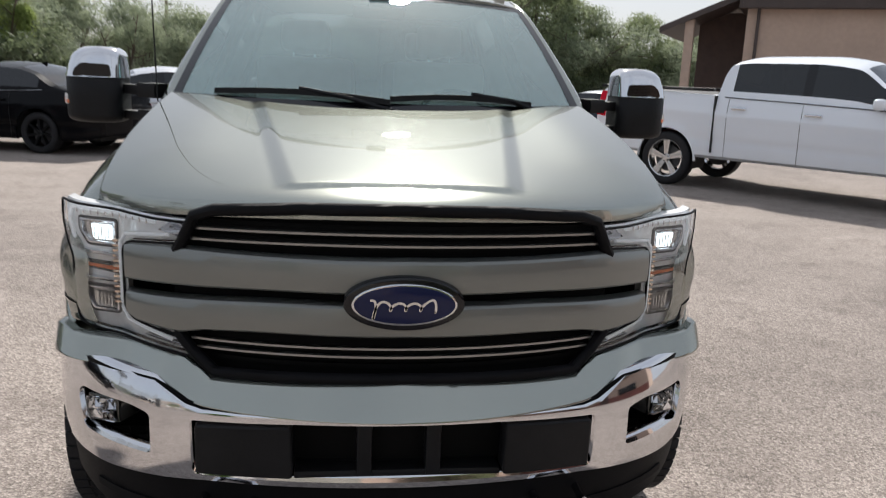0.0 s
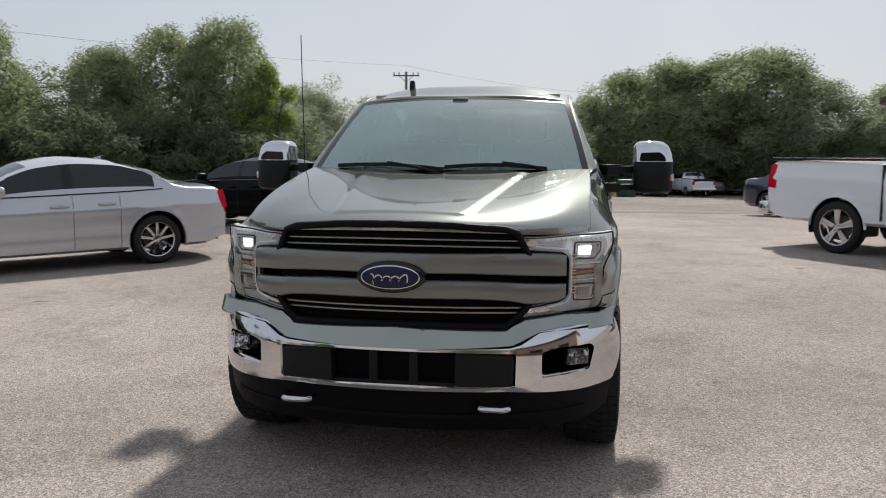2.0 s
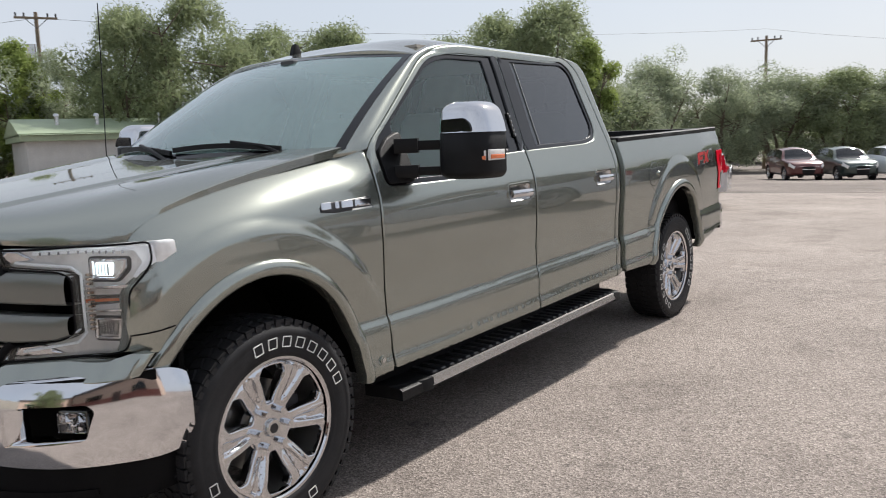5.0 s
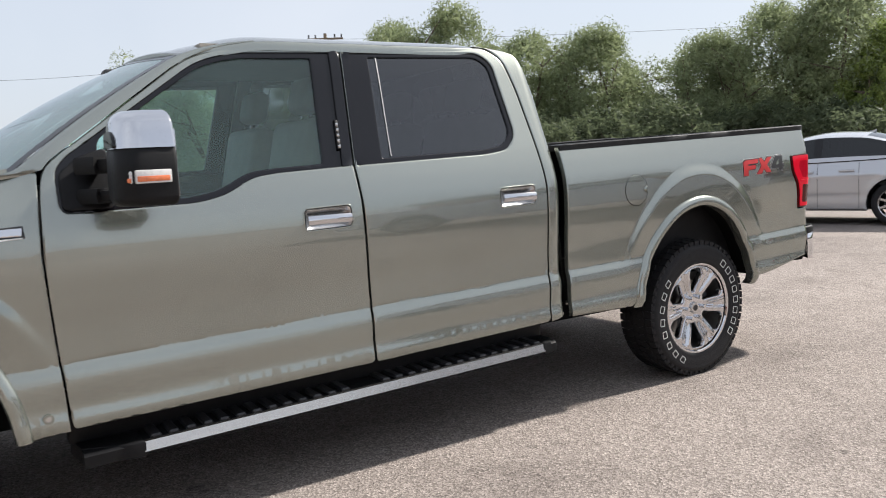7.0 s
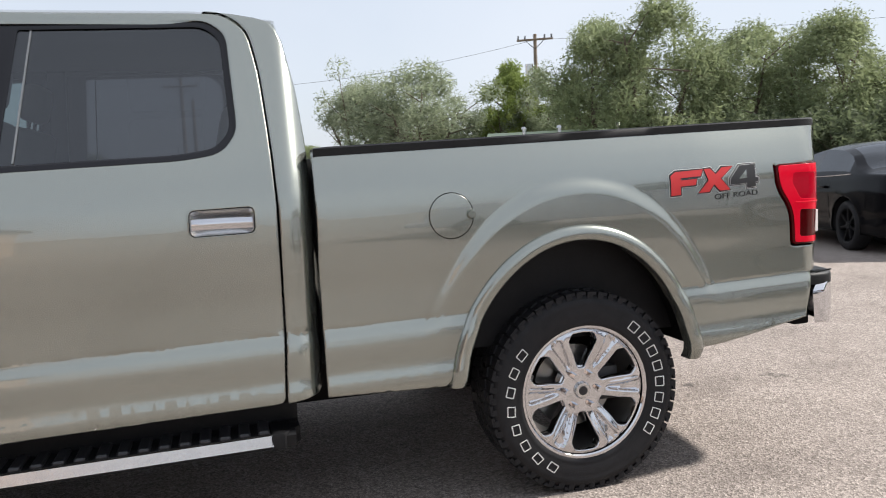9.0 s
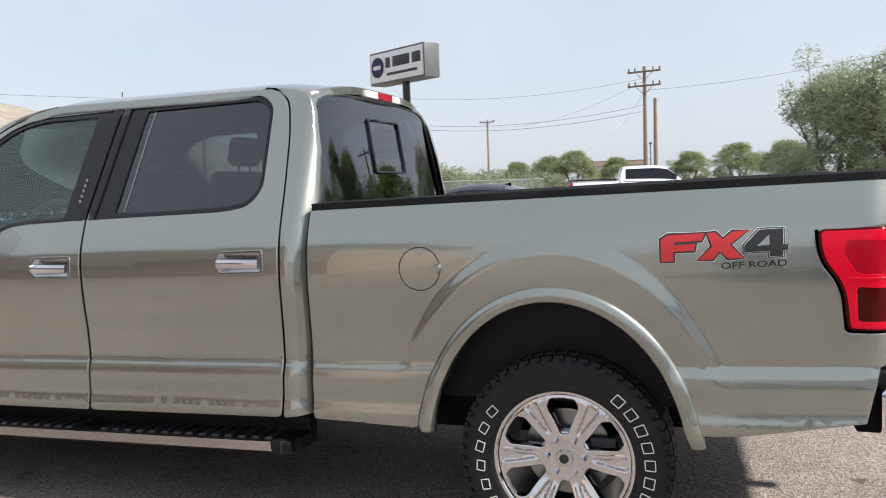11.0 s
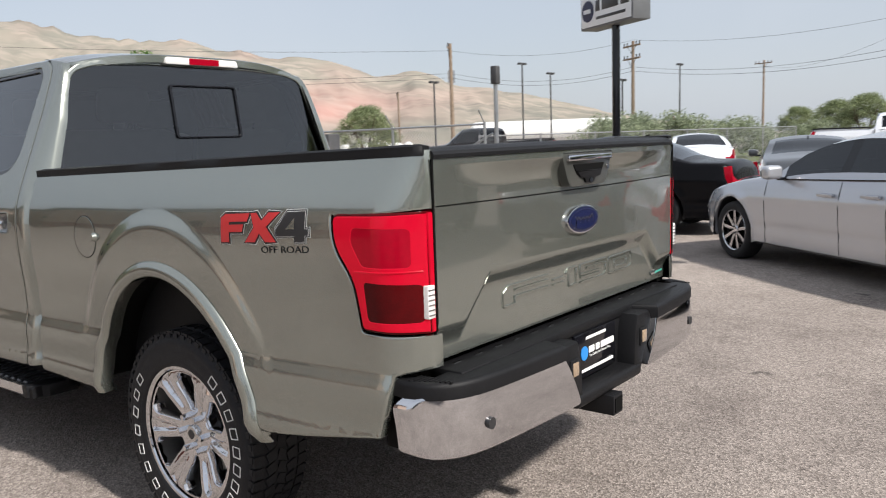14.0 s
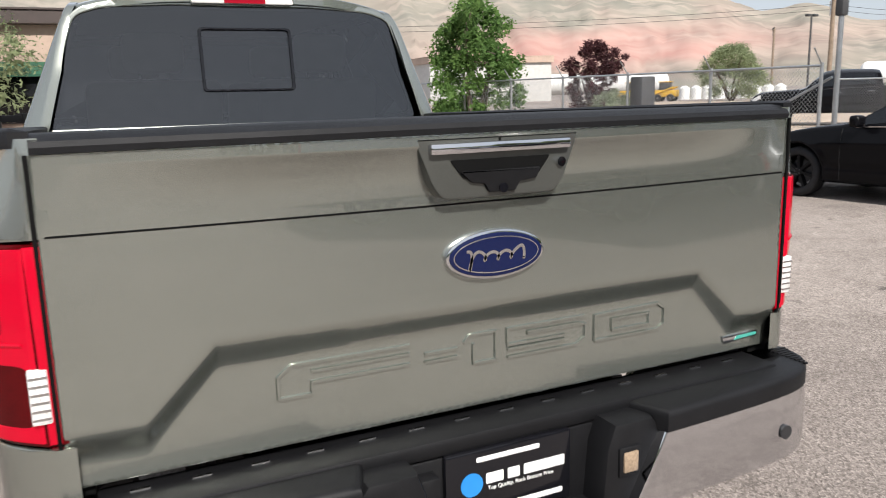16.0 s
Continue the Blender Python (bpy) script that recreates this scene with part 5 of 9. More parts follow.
LETTER_F = [dpt(*p) for p in ((0, 0), (0.105, 0), (0.105, 0.36), (0.27, 0.36), (0.285, 0.62), (0.105, 0.62), (0.11, 0.72), (0.33, 0.72), (0.36, 1.0), (0.055, 1.0), (0.0, 0.86))]
LETTER_X = [dpt(*p) for p in ((0.30, 0.0), (0.42, 0.0), (0.475, 0.30), (0.54, 0.0), (0.66, 0.0), (0.555, 0.52), (0.70, 1.0), (0.575, 1.0), (0.50, 0.73), (0.44, 1.0), (0.37, 1.0), (0.415, 0.50))]
NUM_4 = [dpt(*p) for p in ((0.86, 0.0), (0.965, 0.0), (0.965, 0.20), (1.0, 0.20), (1.0, 0.42), (0.965, 0.42), (0.965, 1.0), (0.78, 1.0), (0.665, 0.45), (0.665, 0.20), (0.86, 0.20))]


decal([grown(LETTER_F, 0.0080)], WHITE_PRINT, 0.0009, "decal_rim")
decal([grown(LETTER_X, 0.0080)], WHITE_PRINT, 0.0010, "decal_rim")
decal([grown(NUM_4, 0.0080)], WHITE_PRINT, 0.0011, "decal_rim")
decal([grown(LETTER_F, 0.0062)], BADGE_DARK, 0.0015, "decal_edge")
decal([grown(LETTER_X, 0.0062)], BADGE_DARK, 0.0017, "decal_edge")
decal([grown(NUM_4, 0.0062)], BADGE_DARK, 0.0019, "decal_edge")
decal([grown(NUM_4, 0.0016)], WHITE_PRINT, 0.0028, "decal_line")
decal([LETTER_F], BADGE_RED, 0.0034, "decal_letter", "red decal letter")
decal([LETTER_X], BADGE_RED, 0.0036, "decal_letter", "red decal letter")
decal([NUM_4], BADGE_DARK, 0.0038, "decal_figure", "dark grey decal figure")
decal([[dpt(0.765, 0.42), dpt(0.86, 0.42), dpt(0.86, 0.80)]], PAINT, 0.0046, "decal_gap")
mtx = Matrix(((0, 0, 1, float(side_x(4.65, 1.145)) + 0.006), (1, 0, 0, 4.655), (0, 1, 0, 1.150), (0, 0, 0, 1))) @ Matrix.Rotation(0.05, 4, "Z") @ Matrix.Diagonal((1.45, 1.0, 1.0, 1.0))
words = text_mesh("decal_words", "OFF ROAD", 0.030, mtx, BADGE_DARK, truck, label="small dark decal words")
for v in words.data.vertices:
    v.co.x = float(side_x(v.co.y, v.co.z)) + 0.0015

# fender badge: bright plate with plain bars
plate = [(0.205, 1.158), (0.205, 1.180), (0.225, 1.196), (0.490, 1.207), (0.493, 1.160), (0.30, 1.152)]
for s in (1, -1):
    fb = panel("fender_badge", plate, lambda y, z: side_x(y, z) + 0.003, "x", BADGE_DARK, truck, "chrome and dark fender badge", res=0.02, sign=s, skirt=0.006)
    for k, (a, b) in enumerate(((0.212, 0.262), (0.285, 0.305), (0.318, 0.380), (0.392, 0.482))):
        panel("badge_bar", rounded([(a, 1.170), (b, 1.170), (b + 0.004, 1.199), (a + 0.006, 1.197)], 0.005), lambda y, z: side_x(y, z) + 0.007, "x", CHROME, fb, res=0.02, sign=s, skirt=0.004, edge=0.002)
    panel("badge_bar", rounded([(0.375, 1.156), (0.485, 1.160), (0.485, 1.166), (0.375, 1.163)], 0.001), lambda y, z: side_x(y, z) + 0.006, "x", WHITE_PRINT, fb, res=0.03, sign=s, skirt=0, edge=0.001)
    part("side_sensor", cyl_bm(0.020, 0.018, 0.006, Matrix.Translation(on_side(0.500, 0.512, s, 0.002)) @ Matrix.Rotation(math.pi / 2, 4, "Y"), 20), PAINT, truck)
    part("sensor_eye", cyl_bm(0.010, 0.010, 0.006, Matrix.Translation(on_side(0.500, 0.512, s, 0.0045)) @ Matrix.Rotation(math.pi / 2, 4, "Y"), 16), SATIN_CHROME, truck)
# key pad on the door pillar
pad = panel("key_pad", rounded([(1.735, 1.425), (1.752, 1.425), (1.768, 1.555), (1.751, 1.555)], 0.006), lambda y, z: side_x(y, z) + 0.004, "x", BLACK_PLASTIC, truck, "black pillar key pad", res=0.03, skirt=0.008)
for i in range(5):
    z = 1.438 + i * 0.024
    part("pad_key", box_bm((-0.002, -0.006, -0.007), (0.002, 0.006, 0.007), 0.001, m=Matrix.Translation(on_side(1.7445 + (z - 1.438) * 0.12, z, 1, 0.005))), SATIN_CHROME, pad)

# towing mirrors
def tow_mirror(s):
    h = new("tow_mirror")
    h.parent = truck
    h["label"] = "black towing mirror with a chrome cap"
    def shell(rings, grow):
        rows = []
        for z, inset in rings:
            k = (z - 1.415) / 0.16
            x0 = 1.110 + 0.008 * max(0, k) + inset - grow
            x1 = 1.350 - 0.045 * max(0, (k - 0.15) / 0.85) ** 1.5 - inset + grow
            yf, yr = 0.745 + 0.020 * max(0, k) + inset - grow, 0.940 - inset * 0.4
            sec = rounded([(x0, yr), (x1, yr), (x1, yf + 0.05, 0.05), (x1 - 0.06, yf, 0.05), (x0 + 0.04, yf + 0.002, 0.04), (x0, yf + 0.03, 0.03)], 0.012, 4)
            rows.append([(s * x, y, z) for x, y in sec])
        return rows
    def closed(rows, name, mat, label=""):
        bm = bmesh.new()
        vs = [[bm.verts.new(p) for p in r] for r in rows]
        n = len(rows[0])
        for i in range(len(rows) - 1):
            for j in range(n):
                bm.faces.new((vs[i][j], vs[i][(j + 1) % n], vs[i + 1][(j + 1) % n], vs[i + 1][j]))
        bm.faces.new(vs[0])
        bm.faces.new(vs[-1])
        return part(name, bm, mat, h, label, angle=50)
    bend = [math.radians(a) for a in (90, 70, 50, 30, 12, 0)]
    low = [(1.256 + 0.034 * (1 - math.sin(a)), 0.034 * (1 - math.cos(a))) for a in bend]
    high = [(1.578 - 0.046 * (1 - math.sin(a)), 0.046 * (1 - math.cos(a))) for a in bend[::-1]]
    closed(shell(low + [(1.36, 0), (1.444, 0), (1.450, 0.004)], 0.0), "mirror_shell", BLACK_PLASTIC)
    closed(shell([(1.447, 0.003), (1.449, 0), (1.49, 0)] + high, 0.003), "mirror_cap", CHROME, "chrome mirror cap")
    notch = rounded([(1.142, 1.452), (1.302, 1.452), (1.290, 1.486), (1.262, 1.508), (1.150, 1.504)], 0.012)
    part("mirror_notch", prism_bm([(s * a, b) for a, b in notch], 0.7475, 0.775, "y"), GLOSS_BLACK, h)
    for z, r in ((1.292, 0.030), (1.402, 0.034)):
        sweep("mirror_arm", [(s * 0.93, 0.72, z), (s * 1.0, 0.76, z), (s * 1.13, 0.87, z)], [(-0.03, -r * 0.6), (0.03, -r * 0.6), (0.034, 0), (0.03, r * 0.6), (-0.03, r * 0.6), (-0.034, 0)], BLACK_PLASTIC, h)
        sweep("arm_sleeve", [(s * 0.925, 0.71, z), (s * 1.01, 0.765, z)], [(-0.042, -r * 0.9), (0.042, -r * 0.9), (0.048, 0), (0.042, r * 0.9), (-0.042, r * 0.9), (-0.048, 0)], BLACK_PLASTIC, h)
    panel("mirror_foot", rounded([(0.622, 1.245), (0.80, 1.245), (0.80, 1.47), (0.70, 1.44), (0.622, 1.38)], 0.03), lambda y, z: side_x(y, z) + 0.008, "x", BLACK_PLASTIC, h, res=0.04, sign=s, skirt=0.03)
    sig = box_bm((-0.022, -0.012, -0.024), (0.022, 0.02, 0.024), 0.008, m=Matrix.Translation((s * 1.318, 0.790, 1.353)) @ Matrix.Rotation(s * 0.42, 4, "Z"))
    sg = part("signal_lamp", sig, WHITE_LENS, h, "clear and amber signal lamp")
    part("signal_amber", box_bm((-0.020, -0.015, -0.018), (0.020, -0.008, -0.002), 0.003, m=Matrix.Translation((s * 1.318, 0.790, 1.353)) @ Matrix.Rotation(s * 0.42, 4, "Z")), AMBER, sg)
    part("signal_side", box_bm((1.328 if s > 0 else -1.354, 0.800, 1.331), (1.354 if s > 0 else -1.328, 0.918, 1.377), 0.006), WHITE_LENS, sg)
    part("signal_amber", box_bm((1.348 if s > 0 else -1.3565, 0.806, 1.338), (1.3565 if s > 0 else -1.348, 0.910, 1.356), 0.002), AMBER, sg)
    part("mirror_glass", box_bm((min(s * 1.13, s * 1.33), 0.936, 1.28), (max(s * 1.13, s * 1.33), 0.945, 1.51), 0.004), CHROME, h)
    return h


tow_mirror(1)
tow_mirror(-1)

# running boards
BOARD_RIBS = 29
RIB_PLASTIC = material("ribbed_tread_plastic", (0.028, 0.028, 0.031), 0.32, vary=0.2, scale=30.0)
for s in (1, -1):
    bz = lambda y: 0.330 + 0.0215 * (y - 0.82)
    path = [(s * 0.905, y, bz(y) + 0.010) for y in np.linspace(0.60, 2.84, 9)]
    board = sweep("running_board", path, [(-0.095, -0.030), (0.095, -0.030), (0.095, 0.012), (0.080, 0.022), (-0.095, 0.022)] if s > 0 else [(-0.095, -0.030), (0.095, -0.030), (0.095, 0.022), (-0.080, 0.022), (-0.095, 0.012)],
                  BLACK_PLASTIC, truck, "black ribbed running board with a silver edge")
    sweep("edge_strip", [(s * 1.001, y, bz(y) + 0.010) for y in np.linspace(0.81, 2.76, 6)], [(-s * 0.010, -0.018), (s * 0.008, -0.018), (s * 0.001, 0.020), (-s * 0.010, 0.023)], SATIN_CHROME, board, "brushed silver edge strip")
    part("board_end", prism_bm([(s * 0.80, 0.58), (s * 0.93, 0.60), (s * 1.008, 0.76), (s * 1.008, 0.815), (s * 0.80, 0.815)], bz(0.7) - 0.022, bz(0.7) + 0.036, "z", bevel=0.008), BLACK_PLASTIC, board)
    part("board_end", prism_bm([(s * 0.80, 2.755), (s * 1.008, 2.755), (s * 1.008, 2.80), (s * 0.93, 2.86), (s * 0.80, 2.86)], bz(2.8) - 0.022, bz(2.8) + 0.036, "z", bevel=0.008), BLACK_PLASTIC, board)
    for i in range(BOARD_RIBS):
        y = 0.86 + 1.87 * i / (BOARD_RIBS - 1)
        if 1.70 < y < 1.86:
            continue
        part("tread_rib", box_bm((min(s * 0.83, s * 0.985), y - 0.020, bz(y) + 0.024), (max(s * 0.83, s * 0.985), y + 0.020, bz(y) + 0.044), 0.006, 1), RIB_PLASTIC, board)
    for y in (0.95, 1.75, 2.6):
        part("board_bracket", box_bm((min(s * 0.6, s * 0.85), y - 0.03, bz(y) - 0.02), (max(s * 0.6, s * 0.85), y + 0.03, bz(y) + 0.10), 0.005), BLACK_PLASTIC, board)

# ---- truck rear ----
for s in (1, -1):
    tl = panel("tail_lamp", LAMP_R, lambda y, z: side_x(y, z) + 0.004, "x", DARK_RED_LENS, truck, "red tail lamp with a white reversing lens", res=0.014, sign=s, skirt=0.03, lip=0.006)
    low = rounded([(4.977, 0.958), (5.122, 0.956), (5.122, 1.066), (4.972, 1.074)], 0.014)
    high = rounded([(4.972, 1.118), (5.102, 1.116), (5.102, 1.226), (4.938, 1.228), (4.930, 1.188)], 0.014)
    panel("light_guide", [(y if y < 5.118 else 5.128, z) for y, z in grown(LAMP_R, -0.008)], lambda y, z: side_x(y, z) + 0.0075, "x", RED_GUIDE, tl, "glowing red light guide", res=0.012, holes=[low, high], sign=s, skirt=0.004, edge=0.003, lip=0.002)
    panel("lens_field", grown(low, 0.003), lambda y, z: side_x(y, z) + 0.0055, "x", DARK_RED_LENS, tl, "dark red lens field", res=0.014, sign=s, skirt=0, lip=0, edge=0.003)
    field = panel("lens_field", grown(high, 0.003), lambda y, z: side_x(y, z) + 0.0055, "x", RED_LENS, tl, "red lens field", res=0.014, sign=s, skirt=0, lip=0, edge=0.003)
    sweep("lens_bar", [on_side(y, 1.104, s, 0.0085) for y in np.linspace(4.945, 5.122, 10)], ring_section(0.0035, 6), RED_GUIDE, tl)
    rev = rounded([(s * 0.852, 0.965), (s * 0.884, 0.965), (s * 0.884, 1.062), (s * 0.852, 1.062)], 0.004)
    part("reversing_lens", prism_bm(rev, 5.08, 5.1375, "y", bevel=0.004), WHITE_LENS, tl, "white reversing lens")
    for k in range(6):
        part("lens_line", box_bm((min(s * 0.854, s * 0.882), 5.136, 0.974 + k * 0.0145), (max(s * 0.854, s * 0.882), 5.1388, 0.978 + k * 0.0145)), SATIN_CHROME, tl)
    part("lamp_back", prism_bm([(s * 0.842, 0.925), (s * 0.862, 0.925), (s * 0.868, 1.268), (s * 0.842, 1.268)], 5.08, 5.1345, "y", bevel=0.004), RED_GUIDE, tl)
    part("lamp_housing", box_bm((min(s * 0.80, s * 0.90), 4.84, 0.91), (max(s * 0.80, s * 0.90), 5.09, 1.29)), DEEP_BLACK, tl, smooth=False)


def rear_y(x, z=0.64):
    x = np.asarray(x, float)
    return 5.290 - 0.06 * x ** 2 - 0.27 * np.abs(x) ** 16 - 0.007 * (np.abs(np.asarray(z) - 0.65) / 0.1) ** 2.2


rb = new("rear_bumper")
rb.parent = truck
rb["label"] = "chrome rear bumper with black step pads"
for s in (1, -1):
    o = rounded([(s * 0.262, 0.568, 0.02), (s * 0.92, 0.568, 0.02), (s * 0.950, 0.580, 0.015), (s * 0.956, 0.715, 0.012), (s * 0.936, 0.752, 0.02), (s * 0.365, 0.758, 0.02)])
    panel("bumper_chrome", o, rear_y, "y", CHROME, rb, res=0.022, sign=1, skirt=0.05)
    pad_o = [(s * 0.30, 5.12)] + [(s * x, float(rear_y(x)) - 0.002) for x in np.linspace(0.36, 0.925, 22)] + [(s * 0.938, 5.12), (s * 0.942, 5.07), (s * 0.935, 5.02), (s * 0.90, 5.01), (s * 0.855, 5.12)]
    part("step_pad", prism_bm(pad_o, 0.742, 0.792, "z", bevel=0.016, seg=3), BLACK_PLASTIC, rb, "black plastic step pad")
    for k in range(9):
        y = 5.09 + k * 0.014
        xo = 0.930 - k * 0.006
        part("pad_rib", box_bm((min(s * 0.872, s * xo), y, 0.790), (max(s * 0.872, s * xo), y + 0.006, 0.795)), BLACK_PLASTIC, rb)
    part("park_sensor", cyl_bm(0.018, 0.017, 0.012, Matrix.Translation((s * 0.760, float(rear_y(0.76)) + 0.001, 0.648)) @ Matrix.Rotation(math.pi / 2, 4, "X"), 20), BADGE_DARK, rb)
    lampbox = part("step_lamp", box_bm((s * 0.272 - 0.030, 5.165, 0.650), (s * 0.272 + 0.030, 5.262, 0.722), 0.006), BLACK_PLASTIC, rb)
    part("step_lamp_lens", box_bm((s * 0.272 - 0.020, 5.255, 0.662), (s * 0.272 + 0.020, 5.266, 0.710), 0.004), STEP_LENS, lampbox)
    part("bumper_cheek", prism_bm([(s * 0.20, 0.55), (s * 0.265, 0.55), (s * 0.365, 0.742), (s * 0.34, 0.775), (s * 0.235, 0.775), (s * 0.215, 0.72)], 5.10, 5.255, "y", bevel=0.014), BLACK_PLASTIC, rb)
part("bumper_shelf", box_bm((-0.80, 5.06, 0.760), (0.80, 5.185, 0.800), 0.01), BLACK_PLASTIC, rb)
part("bumper_beam", box_bm((-0.92, 4.98, 0.57), (0.92, 5.06, 0.72), 0.01), DEEP_BLACK, rb)
part("plate_recess", box_bm((-0.30, 5.08, 0.55), (0.30, 5.180, 0.758), 0.005), BLACK_PLASTIC, rb)
part("bumper_sill", box_bm((-0.255, 5.08, 0.535), (0.255, 5.262, 0.585), 0.018, 3), BLACK_PLASTIC, rb)
for k in range(14):
    x = -0.72 + k * 0.11
    part("shelf_dash", box_bm((x, 5.105, 0.7985), (x + 0.035, 5.113, 0.8025)), SATIN_CHROME, rb)
hitch = box_bm((-0.038, 5.05, 0.455), (0.038, 5.285, 0.53), 0.006)
part("hitch_tube", hitch, BLACK_PLASTIC, rb, "black square hitch receiver")
part("hitch_mouth", box_bm((-0.027, 5.2845, 0.466), (0.027, 5.2875, 0.519)), DEEP_BLACK, rb)
# dealer plate: black card with plain bars
dp = part("plate_frame", box_bm((-0.158, 5.178, 0.598), (0.152, 5.196, 0.764), 0.006), GLOSS_BLACK, rb, "black dealer plate with white bars")
for x0, x1, z0, z1 in ((-0.075, 0.080, 0.737, 0.748), (-0.140, -0.035, 0.684, 0.708), (-0.025, 0.005, 0.684, 0.708), (0.015, 0.058, 0.684, 0.708), (-0.135, 0.112, 0.620, 0.632)):
    part("plate_bar", box_bm((x0, 5.195, z0), (x1, 5.1985, z1), 0.002, 1), WHITE_PRINT, dp)
part("plate_dot", cyl_bm(0.026, 0.026, 0.004, Matrix.Translation((0.092, 5.197, 0.690)) @ Matrix.Rotation(math.pi / 2, 4, "X"), 24), material("sky_blue_print", (0.02, 0.22, 0.62), 0.4, vary=0.05, scale=30.0), dp)
part("plate_dot", cyl_bm(0.010, 0.010, 0.004, Matrix.Translation((0.132, 5.197, 0.624)) @ Matrix.Rotation(math.pi / 2, 4, "X"), 16), BADGE_BLUE, dp)
plate_m = Matrix(((-1, 0, 0, -0.030), (0, 0, 1, 5.1972), (0, 1, 0, 0.6735), (0, 0, 0, 1)))
text_mesh("plate_words", "Top Quality. Rock Bottom Price.", 0.0125, plate_m, WHITE_PRINT, dp, 0.0005, "small white slogan")
part("plug_socket", box_bm((0.17, 5.17, 0.64), (0.215, 5.215, 0.735), 0.008), BLACK_PLASTIC, rb)
# tailgate fittings
gh = part("gate_handle", prism_bm(rounded([(-0.190, 1.414), (0.190, 1.414), (0.150, 1.315, 0.03), (0.128, 1.290, 0.02), (-0.128, 1.290, 0.02), (-0.150, 1.315, 0.03)], 0.008), 5.09, 5.148, "y", bevel=0.006), HANDLE_GREY, tailgate, "tailgate handle with chrome strip")
part("handle_strip", box_bm((-0.160, 5.14, 1.380), (0.160, 5.163, 1.402), 0.005), CHROME, gh)
part("handle_slot", prism_bm(rounded([(-0.115, 1.368), (0.115, 1.368), (0.085, 1.330), (-0.085, 1.330)], 0.006), 5.14, 5.1515, "y"), DEEP_BLACK, gh)
part("handle_lever", prism_bm(rounded([(-0.090, 1.345), (0.095, 1.345), (0.07, 1.322), (0.04, 1.318), (0.03, 1.300), (-0.03, 1.300), (-0.04, 1.318), (-0.08, 1.322)], 0.005), 5.14, 5.156, "y", bevel=0.003), BLACK_PLASTIC, gh)
part("gate_camera", cyl_bm(0.010, 0.010, 0.01, Matrix.Translation((0.0, 5.155, 1.308)) @ Matrix.Rotation(math.pi / 2, 4, "X"), 16), GLOSS_BLACK, gh)
part("gate_lock", cyl_bm(0.010, 0.010, 0.008, Matrix.Translation((-0.142, 5.150, 1.352)) @ Matrix.Rotation(math.pi / 2, 4, "X"), 16), CHROME, gh)
for ob in (gh, *gh.children):
    ob.data.transform(Matrix.Translation((0, 0.024, 0)))


def oval_at(w, h, zc, n=40):
    return [(w * math.cos(t), zc + h * math.sin(t)) for t in np.linspace(0, 2 * math.pi, n, endpoint=False)]


gb = part("gate_badge", prism_bm(oval_at(0.117, 0.0525, 1.166), 5.12, 5.150, "y", bevel=0.005), CHROME, tailgate, "blue oval badge with chrome rim")
part("badge_field", prism_bm(oval_at(0.110, 0.046, 1.166), 5.14, 5.152, "y", bevel=0.002), BADGE_BLUE, gb)
part("badge_line", prism_bm(oval_at(0.101, 0.0385, 1.166), 5.14, 5.1528, "y"), CHROME, gb)
part("badge_inner", prism_bm(oval_at(0.0985, 0.036, 1.166), 5.14, 5.1534, "y"), BADGE_BLUE, gb)
sweep("badge_ribbon", scribble(5.1535, -1, 1.168, 0.85), [(-0.0032, -0.001), (0.0032, -0.001), (0.0032, 0.001), (-0.0032, 0.001)], CHROME, gb, up=(0, 1, 0))
tb = part("trim_badge", prism_bm([(-0.806, 0.853), (-0.690, 0.846), (-0.686, 0.864), (-0.806, 0.866)], 5.09, 5.1075, "y", bevel=0.002), CHROME, tailgate, "thin chrome and teal trim badge")
part("trim_badge_tint", prism_bm([(-0.802, 0.856), (-0.724, 0.8515), (-0.736, 0.8620), (-0.802, 0.8635)], 5.10, 5.1082, "y"), material("teal_print", (0.06, 0.33, 0.27), 0.3, vary=0.05, scale=30.0), tb)


def stroke(pts):
    path = densify(pts, 0.012, False)
    return sweep("embossed_stroke", [(x, float(gate_y(x, z)) + 0.000, z) for x, z in path], [(-0.0056, -0.002), (0.0056, -0.002), (0.0026, 0.0055), (-0.0026, 0.0055)], PAINT, tailgate, up=(0, 1, 0))


